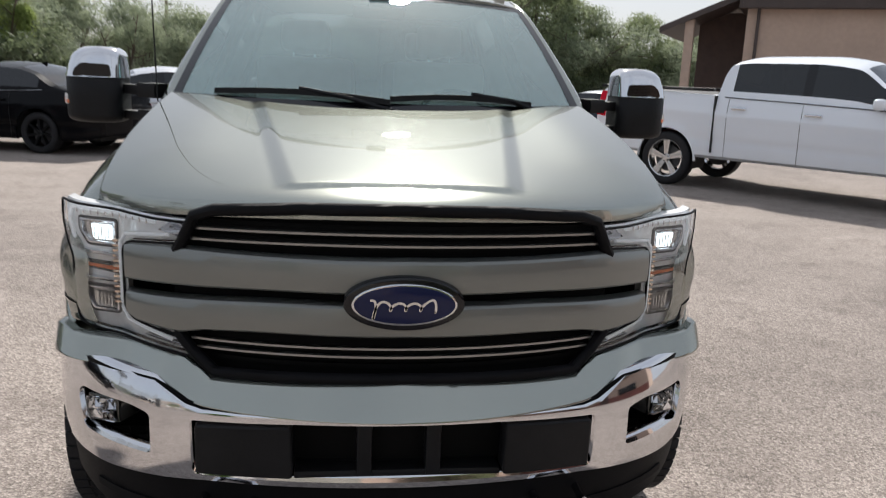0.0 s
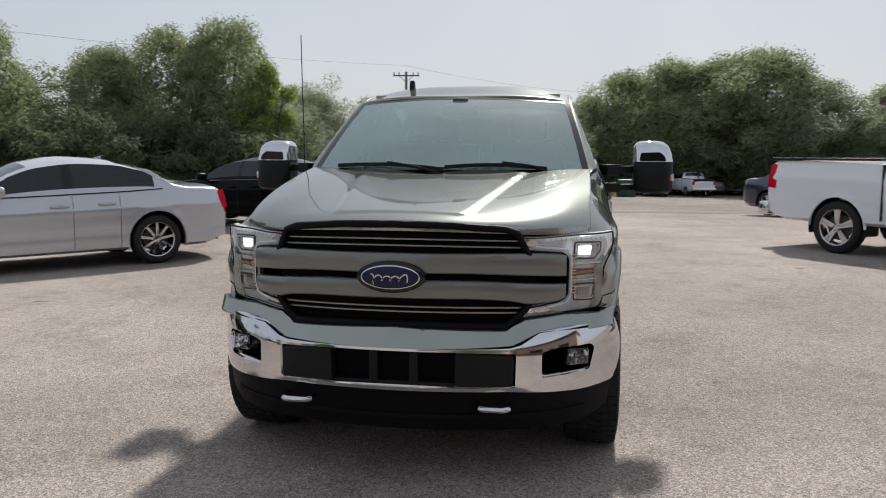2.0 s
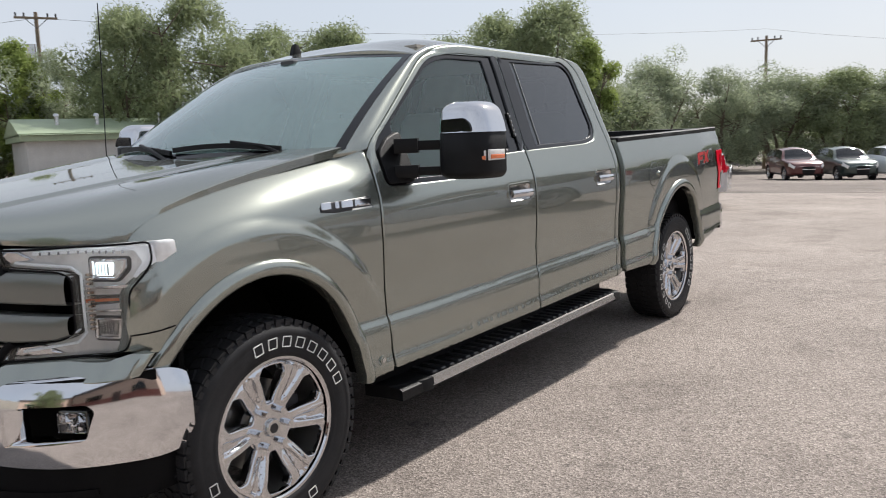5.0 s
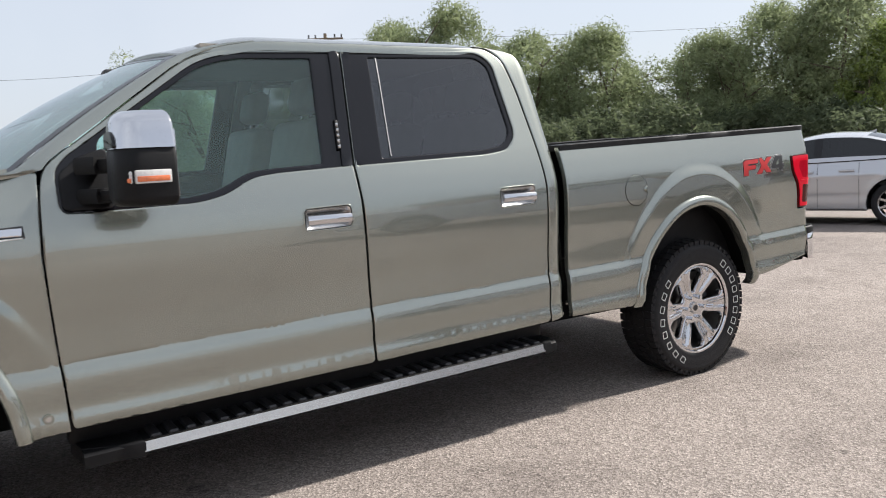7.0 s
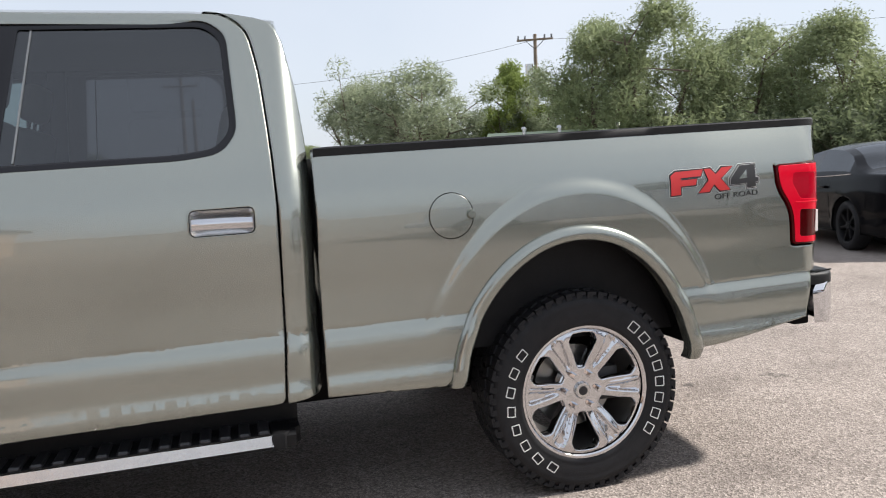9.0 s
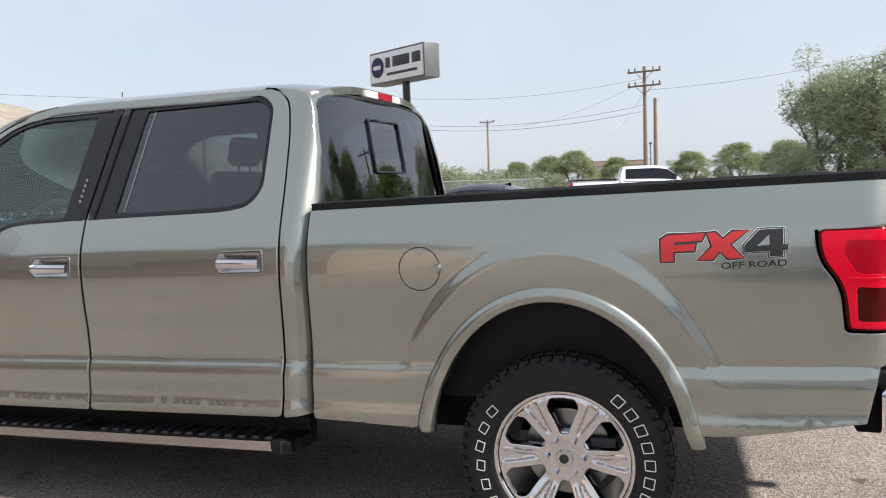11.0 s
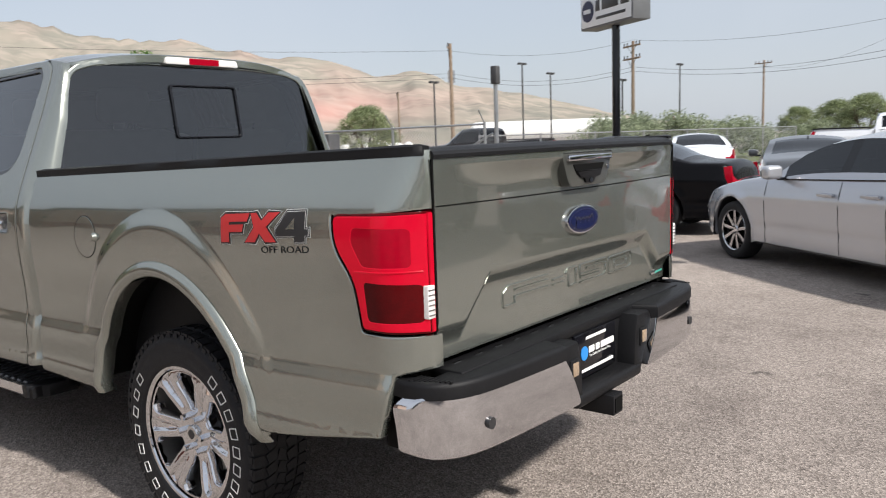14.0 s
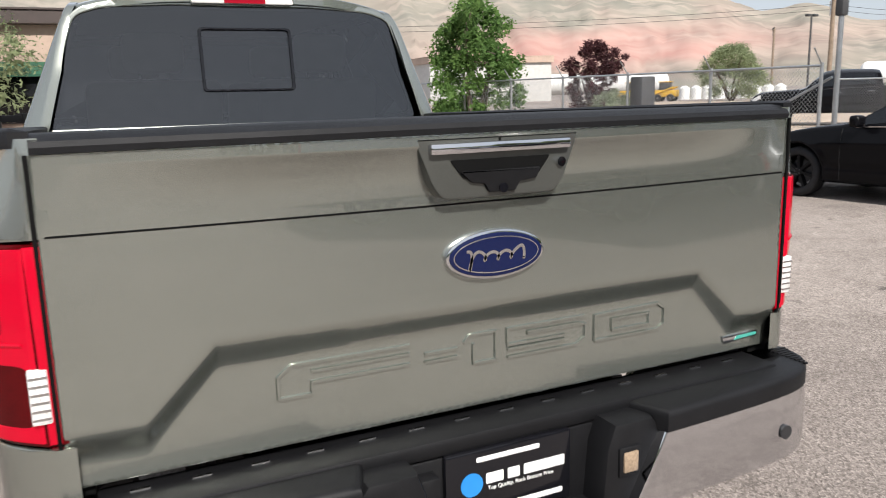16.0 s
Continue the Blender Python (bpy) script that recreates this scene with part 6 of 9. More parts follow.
ZB, ZT = 0.920, 0.985
zm = (ZB + ZT) / 2
for pts in (((0.462, ZB), (0.462, ZT - 0.02), (0.435, ZT), (0.185, ZT)), ((0.462, ZB), (0.395, ZB), (0.395, zm - 0.008), (0.185, zm - 0.008)), ((0.395, ZT - 0.018), (0.185, ZT - 0.018)),
            ((0.15, zm + 0.008), (0.075, zm + 0.008)), ((0.15, zm - 0.010), (0.075, zm - 0.010)),
            ((0.058, ZT - 0.015), (0.045, ZT), (-0.02, ZT), (-0.02, ZB)), ((0.035, ZT - 0.02), (0.035, ZB), (-0.02, ZB)),
            ((-0.255, ZT), (-0.05, ZT), (-0.05, zm - 0.004), (-0.20, zm - 0.004)), ((-0.255, ZT - 0.018), (-0.10, ZT - 0.018)), ((-0.05, ZB), (-0.235, ZB), (-0.258, ZB + 0.015), (-0.258, zm + 0.012), (-0.235, zm + 0.018), (-0.10, zm + 0.018)), ((-0.05, ZB + 0.018), (-0.20, ZB + 0.018)),
            ((-0.285, ZB), (-0.285, ZT - 0.004), (-0.47, ZT), (-0.492, ZT - 0.015), (-0.492, ZB + 0.012), (-0.47, ZB), (-0.285, ZB)), ((-0.335, ZB + 0.018), (-0.335, ZT - 0.020), (-0.445, ZT - 0.020), (-0.445, ZB + 0.018), (-0.335, ZB + 0.018))):
    stroke(pts)

# high brake lamp
cl = part("high_brake_lamp", prism_bm(rounded([(-0.225, 1.900), (0.225, 1.900), (0.215, 1.938), (-0.215, 1.938)], 0.012), 2.86, 2.918, "y", bevel=0.006), WHITE_LENS, truck, "clear and red high brake lamp")
part("brake_lens", prism_bm(rounded([(-0.095, 1.903), (0.085, 1.903), (0.085, 1.935), (-0.095, 1.935)], 0.004), 2.87, 2.922, "y"), RED_LENS, cl)

# ---- cabin ----
def seat(x, y, w):
    st = new("seat")
    st.parent = truck
    st["label"] = "pale beige leather seat"
    part("cushion", box_bm((x - w / 2, y - 0.28, 0.92), (x + w / 2, y + 0.24, 1.06), 0.04, 3), SEAT_FABRIC, st)
    m = Matrix.Translation((x, y + 0.24, 1.05)) @ Matrix.Rotation(-0.22, 4, "X")
    part("backrest", box_bm((-w / 2, -0.07, -0.04), (w / 2, 0.06, 0.54), 0.045, 3, m=m), SEAT_FABRIC, st)
    part("head_rest", box_bm((-0.13, -0.06, 0.575), (0.13, 0.04, 0.75), 0.04, 3, m=m), SEAT_FABRIC, st)
    part("rest_post", rod_bm(m @ Vector((0.06, 0, 0.5)), m @ Vector((0.06, 0, 0.6)), 0.008, 6, rod_bm(m @ Vector((-0.06, 0, 0.5)), m @ Vector((-0.06, 0, 0.6)), 0.008, 6)), CHROME, st)


for x in (-0.38, 0.38):
    seat(x, 1.45, 0.52)
    seat(x, 2.38, 0.58)
dash = prism_bm([(0.42, 1.10), (0.42, 1.31), (0.60, 1.335), (0.85, 1.325), (0.93, 1.27), (0.90, 1.0)], -0.80, 0.80, "x", bevel=0.02)
part("dashboard", dash, DARK_TRIM, truck, "dark dashboard")
part("cabin_floor", box_bm((-0.88, 0.45, 0.62), (0.88, 2.90, 0.70)), DARK_TRIM, truck, smooth=False)
part("centre_console", box_bm((-0.13, 0.90, 0.75), (0.13, 1.65, 1.05), 0.03), DARK_TRIM, truck)
part("headliner", box_bm((-0.64, 1.25, 1.885), (0.64, 2.80, 1.90)), SEAT_FABRIC, truck, smooth=False)
for s in (1, -1):
    part("door_card", box_bm((min(s * 0.86, s * 0.885), 0.60, 0.75), (max(s * 0.86, s * 0.885), 2.80, 1.225), 0.01), DARK_TRIM, truck)
    part("rocker", box_bm((min(s * 0.78, s * 0.852), 0.57, 0.36), (max(s * 0.78, s * 0.852), 2.86, 0.52), 0.01), BLACK_PLASTIC, truck, "black rocker panel")
sw = bmesh.new()
wm = Matrix.Translation((0.38, 1.02, 1.27)) @ Matrix.Rotation(math.radians(65), 4, "X")
for i in range(28):
    a0, a1 = 2 * math.pi * i / 28, 2 * math.pi * (i + 1) / 28
    rod_bm(wm @ Vector((0.185 * math.cos(a0), 0.185 * math.sin(a0), 0)), wm @ Vector((0.185 * math.cos(a1), 0.185 * math.sin(a1), 0)), 0.014, 8, sw)
box_bm((-0.17, -0.03, -0.02), (0.17, 0.03, 0.01), bm=sw, m=wm)
part("steering_wheel", sw, DARK_TRIM, truck, "dark steering wheel")
part("inner_mirror", box_bm((-0.12, 0.98, 1.755), (0.12, 1.00, 1.815), 0.008), DARK_TRIM, truck)
part("windscreen_sensor", box_bm((-0.05, 0.965, 1.80), (0.05, 1.02, 1.86), 0.01), DARK_TRIM, truck)
# ---- ground ----
ASPHALT = bpy.data.materials.new("worn_asphalt")
ASPHALT.use_nodes = True
an, al = ASPHALT.node_tree.nodes, ASPHALT.node_tree.links
ab = an["Principled BSDF"]
ab.inputs["Roughness"].default_value = 0.9
ab.inputs["Specular IOR Level"].default_value = 0.25
atc = an.new("ShaderNodeTexCoord")


def noise_node(scale, detail, rough=0.6):
    n = an.new("ShaderNodeTexNoise")
    n.inputs["Scale"].default_value, n.inputs["Detail"].default_value, n.inputs["Roughness"].default_value = scale, detail, rough
    al.new(atc.outputs["Object"], n.inputs["Vector"])
    return n


def ramp_node(src, a, ca, b, cb):
    r = an.new("ShaderNodeValToRGB")
    r.color_ramp.elements[0].position, r.color_ramp.elements[0].color = a, (*ca, 1)
    r.color_ramp.elements[1].position, r.color_ramp.elements[1].color = b, (*cb, 1)
    al.new(src, r.inputs[0])
    return r


def blend(a, b, kind, fac=1.0):
    m = an.new("ShaderNodeMix")
    m.data_type, m.blend_type = "RGBA", kind
    m.inputs[0].default_value = fac
    al.new(a, m.inputs[6])
    al.new(b, m.inputs[7])
    return m.outputs[2]


broad = ramp_node(noise_node(0.35, 8, 0.62).outputs[0], 0.35, (0.255, 0.229, 0.216), 0.68, (0.352, 0.318, 0.300))
stone = an.new("ShaderNodeTexVoronoi")
stone.inputs["Scale"].default_value = 95.0
al.new(atc.outputs["Object"], stone.inputs["Vector"])
chips = ramp_node(stone.outputs["Color"], 0.1, (0.60, 0.58, 0.56), 0.9, (1.38, 1.36, 1.33))
fine = ramp_node(noise_node(260.0, 3).outputs[0], 0.35, (0.66, 0.66, 0.66), 0.68, (1.27, 1.26, 1.25))
stain = ramp_node(noise_node(1.6, 6, 0.7).outputs[0], 0.30, (0.72, 0.71, 0.71), 0.50, (1.0, 1.0, 1.0))
col = blend(broad.outputs[0], chips.outputs[0], "MULTIPLY")
col = blend(col, fine.outputs[0], "MULTIPLY")
col = blend(col, stain.outputs[0], "MULTIPLY")
patches = ramp_node(noise_node(0.11, 4, 0.5).outputs[0], 0.38, (0.86, 0.85, 0.85), 0.62, (1.12, 1.11, 1.10))
col = blend(col, patches.outputs[0], "MULTIPLY")
drips = ramp_node(noise_node(3.4, 3, 0.5).outputs[0], 0.25, (0.45, 0.45, 0.46), 0.31, (1.0, 1.0, 1.0))
col = blend(col, drips.outputs[0], "MULTIPLY")
# older, darker asphalt starts along a straight joint across the lot
place = an.new("ShaderNodeSeparateXYZ")
al.new(atc.outputs["Object"], place.inputs[0])


def sums(op, a, b, c=None):
    m = an.new("ShaderNodeMath")
    m.operation = op
    for i, v in enumerate((a, b, c)):
        if v is None:
            continue
        if isinstance(v, (int, float)):
            m.inputs[i].default_value = v
        else:
            al.new(v, m.inputs[i])
    return m.outputs[0]


across = sums("MULTIPLY_ADD", place.outputs[0], -0.24, place.outputs[1])
across = sums("MULTIPLY_ADD", noise_node(0.5, 4).outputs[0], 1.2, across)
old = ramp_node(sums("MULTIPLY_ADD", across, 0.1, -2.10), 0.0, (1.0, 1.0, 1.0), 0.05, (0.70, 0.69, 0.69))
col = blend(col, old.outputs[0], "MULTIPLY")
joint = ramp_node(sums("ABSOLUTE", sums("SUBTRACT", across, 21.5), 0.0), 0.10, (0.62, 0.62, 0.62), 0.45, (1.0, 1.0, 1.0))
col = blend(col, joint.outputs[0], "MULTIPLY")
grit = an.new("ShaderNodeTexVoronoi")
grit.inputs["Scale"].default_value = 210.0
al.new(atc.outputs["Object"], grit.inputs["Vector"])
grain = ramp_node(grit.outputs["Color"], 0.08, (0.62, 0.61, 0.60), 0.92, (1.38, 1.37, 1.34))
col = blend(col, grain.outputs[0], "MULTIPLY")
al.new(col, ab.inputs["Base Color"])
abump = an.new("ShaderNodeBump")
abump.inputs["Strength"].default_value, abump.inputs["Distance"].default_value = 0.55, 0.008
al.new(stone.outputs["Distance"], abump.inputs["Height"])
al.new(abump.outputs[0], ab.inputs["Normal"])



def ground_z(x, y):
    """The lot falls away gently towards its far end."""
    side = min(max((x + 28.0) / 14.0, 0.0), 1.0)
    dip = float(np.interp(y, (13.0, 18.0, 43.0, 62.0, 90.0), (0.0, 0.15, 1.25, 1.72, 2.0)))
    return -dip * side - 0.0165 * (min(max(y, 13.0), 75.0) - 13.0) * (1.0 - side)


gx = sorted(set(list(np.linspace(-1500, -60, 13)) + list(np.linspace(-60, 60, 41)) + list(np.linspace(60, 1500, 13))))
gy = sorted(set(list(np.linspace(-1500, -60, 13)) + list(np.linspace(-60, 80, 71)) + list(np.linspace(80, 1500, 13))))
rows = [[(x, y, ground_z(x, y)) for x in gx] for y in gy]
tagged(grid_mesh("ground", rows, ASPHALT), "worn pinkish-grey asphalt parking lot", "ground", kind="structure")
# ---- parked cars ----
CAR_GLASS = glass("parked_car_glass", (0.55, 0.60, 0.62), 0.12)
CAR_DARK = material("car_underside", (0.012, 0.012, 0.012), 0.7, vary=0.2, scale=8.0)


def car_paint(name, colour, metal=0.3, rough=0.3):
    return material(name, colour, rough, metal, coat=1.0, vary=0.04, scale=500.0)


SILVER = car_paint("silver_paint", (0.52, 0.53, 0.56), 0.55, 0.26)
BLACK_CAR = material("black_paint", (0.004, 0.004, 0.005), 0.25, spec=0.06, coat=0.13, vary=0.04, scale=500.0)
WHITE_CAR = car_paint("white_paint", (0.76, 0.79, 0.84), 0.0, 0.3)
GREY_CAR = car_paint("dark_grey_paint", (0.075, 0.08, 0.09), 0.4, 0.3)
BLUE_CAR = car_paint("dark_blue_paint", (0.02, 0.03, 0.06), 0.3, 0.3)
GREEN_CAR = car_paint("dark_green_paint", (0.03, 0.05, 0.045), 0.3, 0.3)
BROWN_CAR = car_paint("brown_grey_paint", (0.10, 0.085, 0.075), 0.4, 0.3)
MAROON_CAR = car_paint("maroon_paint", (0.10, 0.02, 0.02), 0.3, 0.3)

SEDAN = dict(front=-2.30, rear=2.50, axle=1.42, width=0.92, sill=0.22, wheel=0.335,
             top=[(-2.30, 0.62), (-2.22, 0.72), (-1.9, 0.84), (-1.2, 0.97), (-0.85, 1.02), (-0.45, 1.22), (0.0, 1.40), (0.45, 1.455), (0.9, 1.43), (1.35, 1.30), (1.75, 1.12), (1.95, 1.07), (2.35, 1.06), (2.46, 0.98), (2.50, 0.80)],
             belt=[(-2.30, 0.60), (-1.9, 0.78), (-1.0, 0.93), (0.0, 0.96), (1.0, 0.99), (1.7, 1.02), (2.3, 1.0), (2.5, 0.78)], screen=(-0.95, -0.10), back=(0.98, 1.72), glass=(-0.55, 1.42), pillars=(0.32,), lamp_z=(0.72, 0.98), tall_lamp=True)
COUPE = dict(SEDAN, top=[(-2.30, 0.60), (-2.2, 0.70), (-1.8, 0.80), (-1.1, 0.93), (-0.75, 0.98), (-0.35, 1.18), (0.1, 1.32), (0.5, 1.34), (0.95, 1.26), (1.5, 1.08), (1.9, 0.98), (2.2, 0.93), (2.4, 0.84), (2.5, 0.70)],
             belt=[(-2.30, 0.58), (-1.9, 0.74), (-1.0, 0.88), (0.0, 0.91), (1.0, 0.93), (1.7, 0.93), (2.3, 0.86), (2.5, 0.68)], back=(0.85, 1.65), lamp_z=(0.70, 0.80), tall_lamp=False)
WAGON = dict(SEDAN, front=-2.25, rear=2.3, axle=1.36, width=0.92, sill=0.30, wheel=0.36,
             top=[(-2.25, 0.78), (-2.15, 0.90), (-1.8, 1.02), (-1.2, 1.10), (-0.95, 1.13), (-0.55, 1.38), (-0.2, 1.60), (0.3, 1.68), (1.2, 1.68), (1.8, 1.62), (2.05, 1.45), (2.2, 1.18), (2.28, 1.0), (2.30, 0.8)],
             belt=[(-2.25, 0.76), (-1.9, 0.95), (-1.0, 1.06), (0.0, 1.10), (1.2, 1.13), (2.1, 1.12), (2.3, 0.8)], screen=(-1.05, -0.25), back=(1.85, 2.17), glass=(-0.6, 1.95), pillars=(0.25, 1.15), lamp_z=(0.95, 1.15), tall_lamp=False)
PICKUP = dict(SEDAN, front=-2.95, rear=3.30, axle=2.00, width=0.98, sill=0.46, wheel=0.405,
              top=[(-2.95, 0.97), (-2.88, 1.10), (-2.6, 1.22), (-1.7, 1.29), (-1.28, 1.33), (-0.9, 1.62), (-0.52, 1.91), (0.0, 1.97), (0.85, 1.96), (1.14, 1.91), (1.23, 1.68), (1.27, 1.43), (1.32, 1.40), (3.17, 1.45), (3.27, 1.43), (3.30, 1.26)],
              belt=[(-2.95, 0.95), (-2.6, 1.12), (-1.4, 1.25), (0.0, 1.31), (1.2, 1.35), (1.4, 1.37), (3.1, 1.42), (3.30, 1.24)], screen=(-1.35, -0.60), back=(1.13, 1.25), glass=(-0.95, 1.05), pillars=(0.02,), lamp_z=(0.98, 1.36), tall_lamp=True)


def simple_wheel(parent, x, y, side, r, mat, spokes=5, tyre_only=False):
    w = new("wheel")
    w.parent = parent
    w.matrix_basis = Matrix.Translation((x, y, r)) @ (Matrix.Identity(4) if side > 0 else Matrix.Rotation(math.pi, 4, "Z"))
    k = 0.70
    part("tyre", revolve([(r * k, -0.09), (r * 0.86, -0.11), (r * 0.97, -0.095), (r, -0.06), (r, 0.06), (r * 0.97, 0.095), (r * 0.86, 0.112), (r * k, 0.095)], 40), RUBBER, w, angle=50)
    rim = part("rim", revolve([(r * (k - 0.05), -0.06), (r * (k - 0.06), 0.05), (r * (k - 0.03), 0.09), (r * k, 0.098), (r * (k + 0.015), 0.09)], 40), mat, w)
    for i in range(spokes):
        bm = bmesh.new()
        spoke_bm(2 * math.pi * i / spokes + math.pi / 2, bm, r * 0.10, r * (k - 0.04), r * (0.05 if spokes > 6 else 0.085), r * (0.055 if spokes > 6 else 0.15), 0.07, 0.085, 0.008)
        e = bmesh.ops.extrude_face_region(bm, geom=bm.faces[:])
        bmesh.ops.translate(bm, vec=(-0.035, 0, 0), verts=[v for v in e["geom"] if isinstance(v, bmesh.types.BMVert)])
        part("spoke", bm, mat, rim, angle=30)
    part("hub", revolve([(0.0, 0.085), (r * 0.14, 0.083), (r * 0.17, 0.07), (r * 0.17, 0.03)], 24), mat, rim)
    part("brake_disc", revolve([(0.0, 0.0), (r * 0.5, 0.0), (r * 0.5, -0.02), (0.0, -0.02)], 28), DARK_TRIM, w)
    for i in range(5):
        a = 2 * math.pi * (i + 0.5) / 5
        part("lug_nut", cyl_bm(r * 0.032, r * 0.028, 0.02, Matrix.Translation((0.085, r * 0.12 * math.cos(a), r * 0.12 * math.sin(a))) @ Matrix.Rotation(math.pi / 2, 4, "Y"), 6), DARK_TRIM, rim)


def make_car(kind, name, label, category, paint, m, rim=None, spokes=5, group="", tail=RED_LENS, detail=True):
    """A parked car: smooth body shell with arches, panes, lamps, mirrors, handles and wheels; nose towards -y."""
    c = kind
    car = thing(name, label, category, group, m)
    T, B = curve_of(c["top"]), curve_of(c["belt"])
    f0, r0, A, W, zs, R = c["front"], c["rear"], c["axle"], c["width"], c["sill"], c["wheel"]
    plan = curve_of([(f0, W * 0.66), (f0 + 0.10, W * 0.80), (f0 + 0.35, W * 0.925), (f0 + 0.9, W * 0.985), (0, W), (r0 - 0.9, W * 0.985)]
                    + ([(r0 - 0.3, W * 0.975), (r0 - 0.06, W * 0.955), (r0, W * 0.93)] if kind is PICKUP else [(r0 - 0.3, W * 0.94), (r0 - 0.06, W * 0.86), (r0, W * 0.78)]))
    hubs = (-A, A)
    RA = c.get("arch", R + 0.065)
    pickup = kind is PICKUP
    ys = np.unique(np.round(np.concatenate([np.linspace(f0, r0, int((r0 - f0) / (0.024 if detail else 0.055))), [f0 + 0.03, r0 - 0.03, r0 - 0.015]]), 4))
    LOW, GH, TOPN = (21 if detail else 9), 5, 6
    rings = []
    for y in ys:
        w, t, b = float(plan(y)), float(T(y)), float(B(y))
        b = min(b, t - 0.015)
        end = min(1, min(y - f0, r0 - y) / 0.35)
        z0 = zs + 0.10 * (1 - max(0, end))
        pts = [(w - 0.10, z0)]
        for k in range(1, LOW):
            f = k / (LOW - 1)
            z = z0 + (b - z0) * f
            shape = 0.035 * (1 - f) ** 3 + 0.05 * max(0, f - 0.62) ** 2 / 0.144 - 0.010 * math.exp(-((f - 0.72) / 0.05) ** 2) + 0.012 * max(0, 1 - abs(f - 0.30) / 0.10)
            pts.append((w - shape, z))
        h = t - b
        xg = pts[-1][0]
        tall = max(0.0, min(1.0, (h - 0.06) / 0.25))
        side_h = h * (0.80 * tall)
        lean = (0.30 if pickup else 0.50) * side_h
        for k in range(1, GH + 1):
            f = k / GH
            pts.append((xg - 0.02 * (1 - tall) * f - lean * f, b + side_h * f + 0.25 * h * (1 - tall) * f))
        xe, ze = pts[-1]
        for k in range(1, TOPN + 1):
            f = k / TOPN
            pts.append((xe * (1 - f), ze + (t - ze) * math.sin(f * math.pi / 2) ** 0.75))
        rings.append(pts)
    n = len(rings[0])
    V, F, key = [], [], []

    def cut_arch(q, cy, cz):
        """The part of a face that lies outside the wheel openings."""
        for hub in hubs:
            d = math.hypot(cy - hub, cz - R)
            if d > RA + 0.12:
                continue
            dy, dz = (cy - hub) / max(d, 1e-6), (cz - R) / max(d, 1e-6)
            far = [(V[i][1] - hub) * dy + (V[i][2] - R) * dz - RA for i in q]
            out = []
            for j in range(len(q)):
                a_, b_ = q[j], q[(j + 1) % len(q)]
                fa, fb = far[j], far[(j + 1) % len(q)]
                if fa >= 0:
                    out.append(a_)
                if fa * fb < 0:
                    V.append(tuple(np.array(V[a_]) + (np.array(V[b_]) - np.array(V[a_])) * fa / (fa - fb)))
                    out.append(len(V) - 1)
            q = out
        return q

    def skin(y, z):
        """Half width of the body below its belt line."""
        w, b = float(plan(y)), min(float(B(y)), float(T(y)) - 0.015)
        z0 = zs + 0.10 * (1 - max(0, min(1, min(y - f0, r0 - y) / 0.35)))
        f = max(0.0, (z - z0) / (b - z0))
        x = w - (0.035 * max(0, 1 - f) ** 3 + 0.05 * max(0, f - 0.62) ** 2 / 0.144 - 0.010 * math.exp(-((f - 0.72) / 0.05) ** 2) + 0.012 * max(0, 1 - abs(f - 0.30) / 0.10))
        return x + 0.012 * float(sstep(RA + 0.10, RA, min(math.hypot(y - hub, z - R) for hub in hubs)))

    for s in (1, -1):
        base = len(V)
        for y, ring in zip(ys, rings):
            for k, (x, z) in enumerate(ring):
                if k < LOW:
                    x = x + 0.012 * float(sstep(RA + 0.10, RA, min(math.hypot(y - hub, z - R) for hub in hubs)))
                V.append((s * x, y, z))
        for i in range(len(ys) - 1):
            for k in range(n - 1):
                q = [base + i * n + k, base + i * n + k + 1, base + (i + 1) * n + k + 1, base + (i + 1) * n + k]
                cy, cz = (ys[i] + ys[i + 1]) / 2, (rings[i][k][1] + rings[i][k + 1][1] + rings[i + 1][k][1] + rings[i + 1][k + 1][1]) / 4
                if k < LOW - 1:
                    q = cut_arch(q, cy, cz)
                    if len(q) < 3:
                        continue
                h = float(T(cy)) - float(B(cy))
                tag = "body"
                if LOW <= k < LOW + GH - 1 and c["glass"][0] < cy < c["glass"][1] and h > 0.2:
                    tag = "side_glass_l" if s < 0 else "side_glass_r"
                    if any(abs(cy - p) < 0.06 for p in c["pillars"]):
                        tag = "pillar_l" if s < 0 else "pillar_r"
                elif k >= LOW + GH and h > 0.05 and (c["screen"][0] < cy < c["screen"][1]):
                    tag = "windshield"
                elif k >= LOW + GH and h > 0.03 and (c["back"][0] < cy < c["back"][1]):
                    tag = "rear_glass"
                elif pickup and k >= LOW + GH - 1 and cy > 1.36:
                    tag = "bed_cover"
                elif cz < zs + 0.09 and k < 2 * (LOW - 1) // 8:
                    tag = "sill"
                elif (LOW - 1) * 0.6 <= k < LOW:
                    if cy > r0 - (0.10 if not c["tall_lamp"] else 0.075) and c["lamp_z"][0] - 0.05 < cz:
                        tag = "tail_lamp_l" if s < 0 else "tail_lamp_r"
                    elif f0 + 0.02 < cy < f0 + 0.34 and cz > float(B(cy)) - 0.13:
                        tag = "headlamp_l" if s < 0 else "headlamp_r"
                F.append(q[::-1] if s > 0 else q)
                key.append(tag)
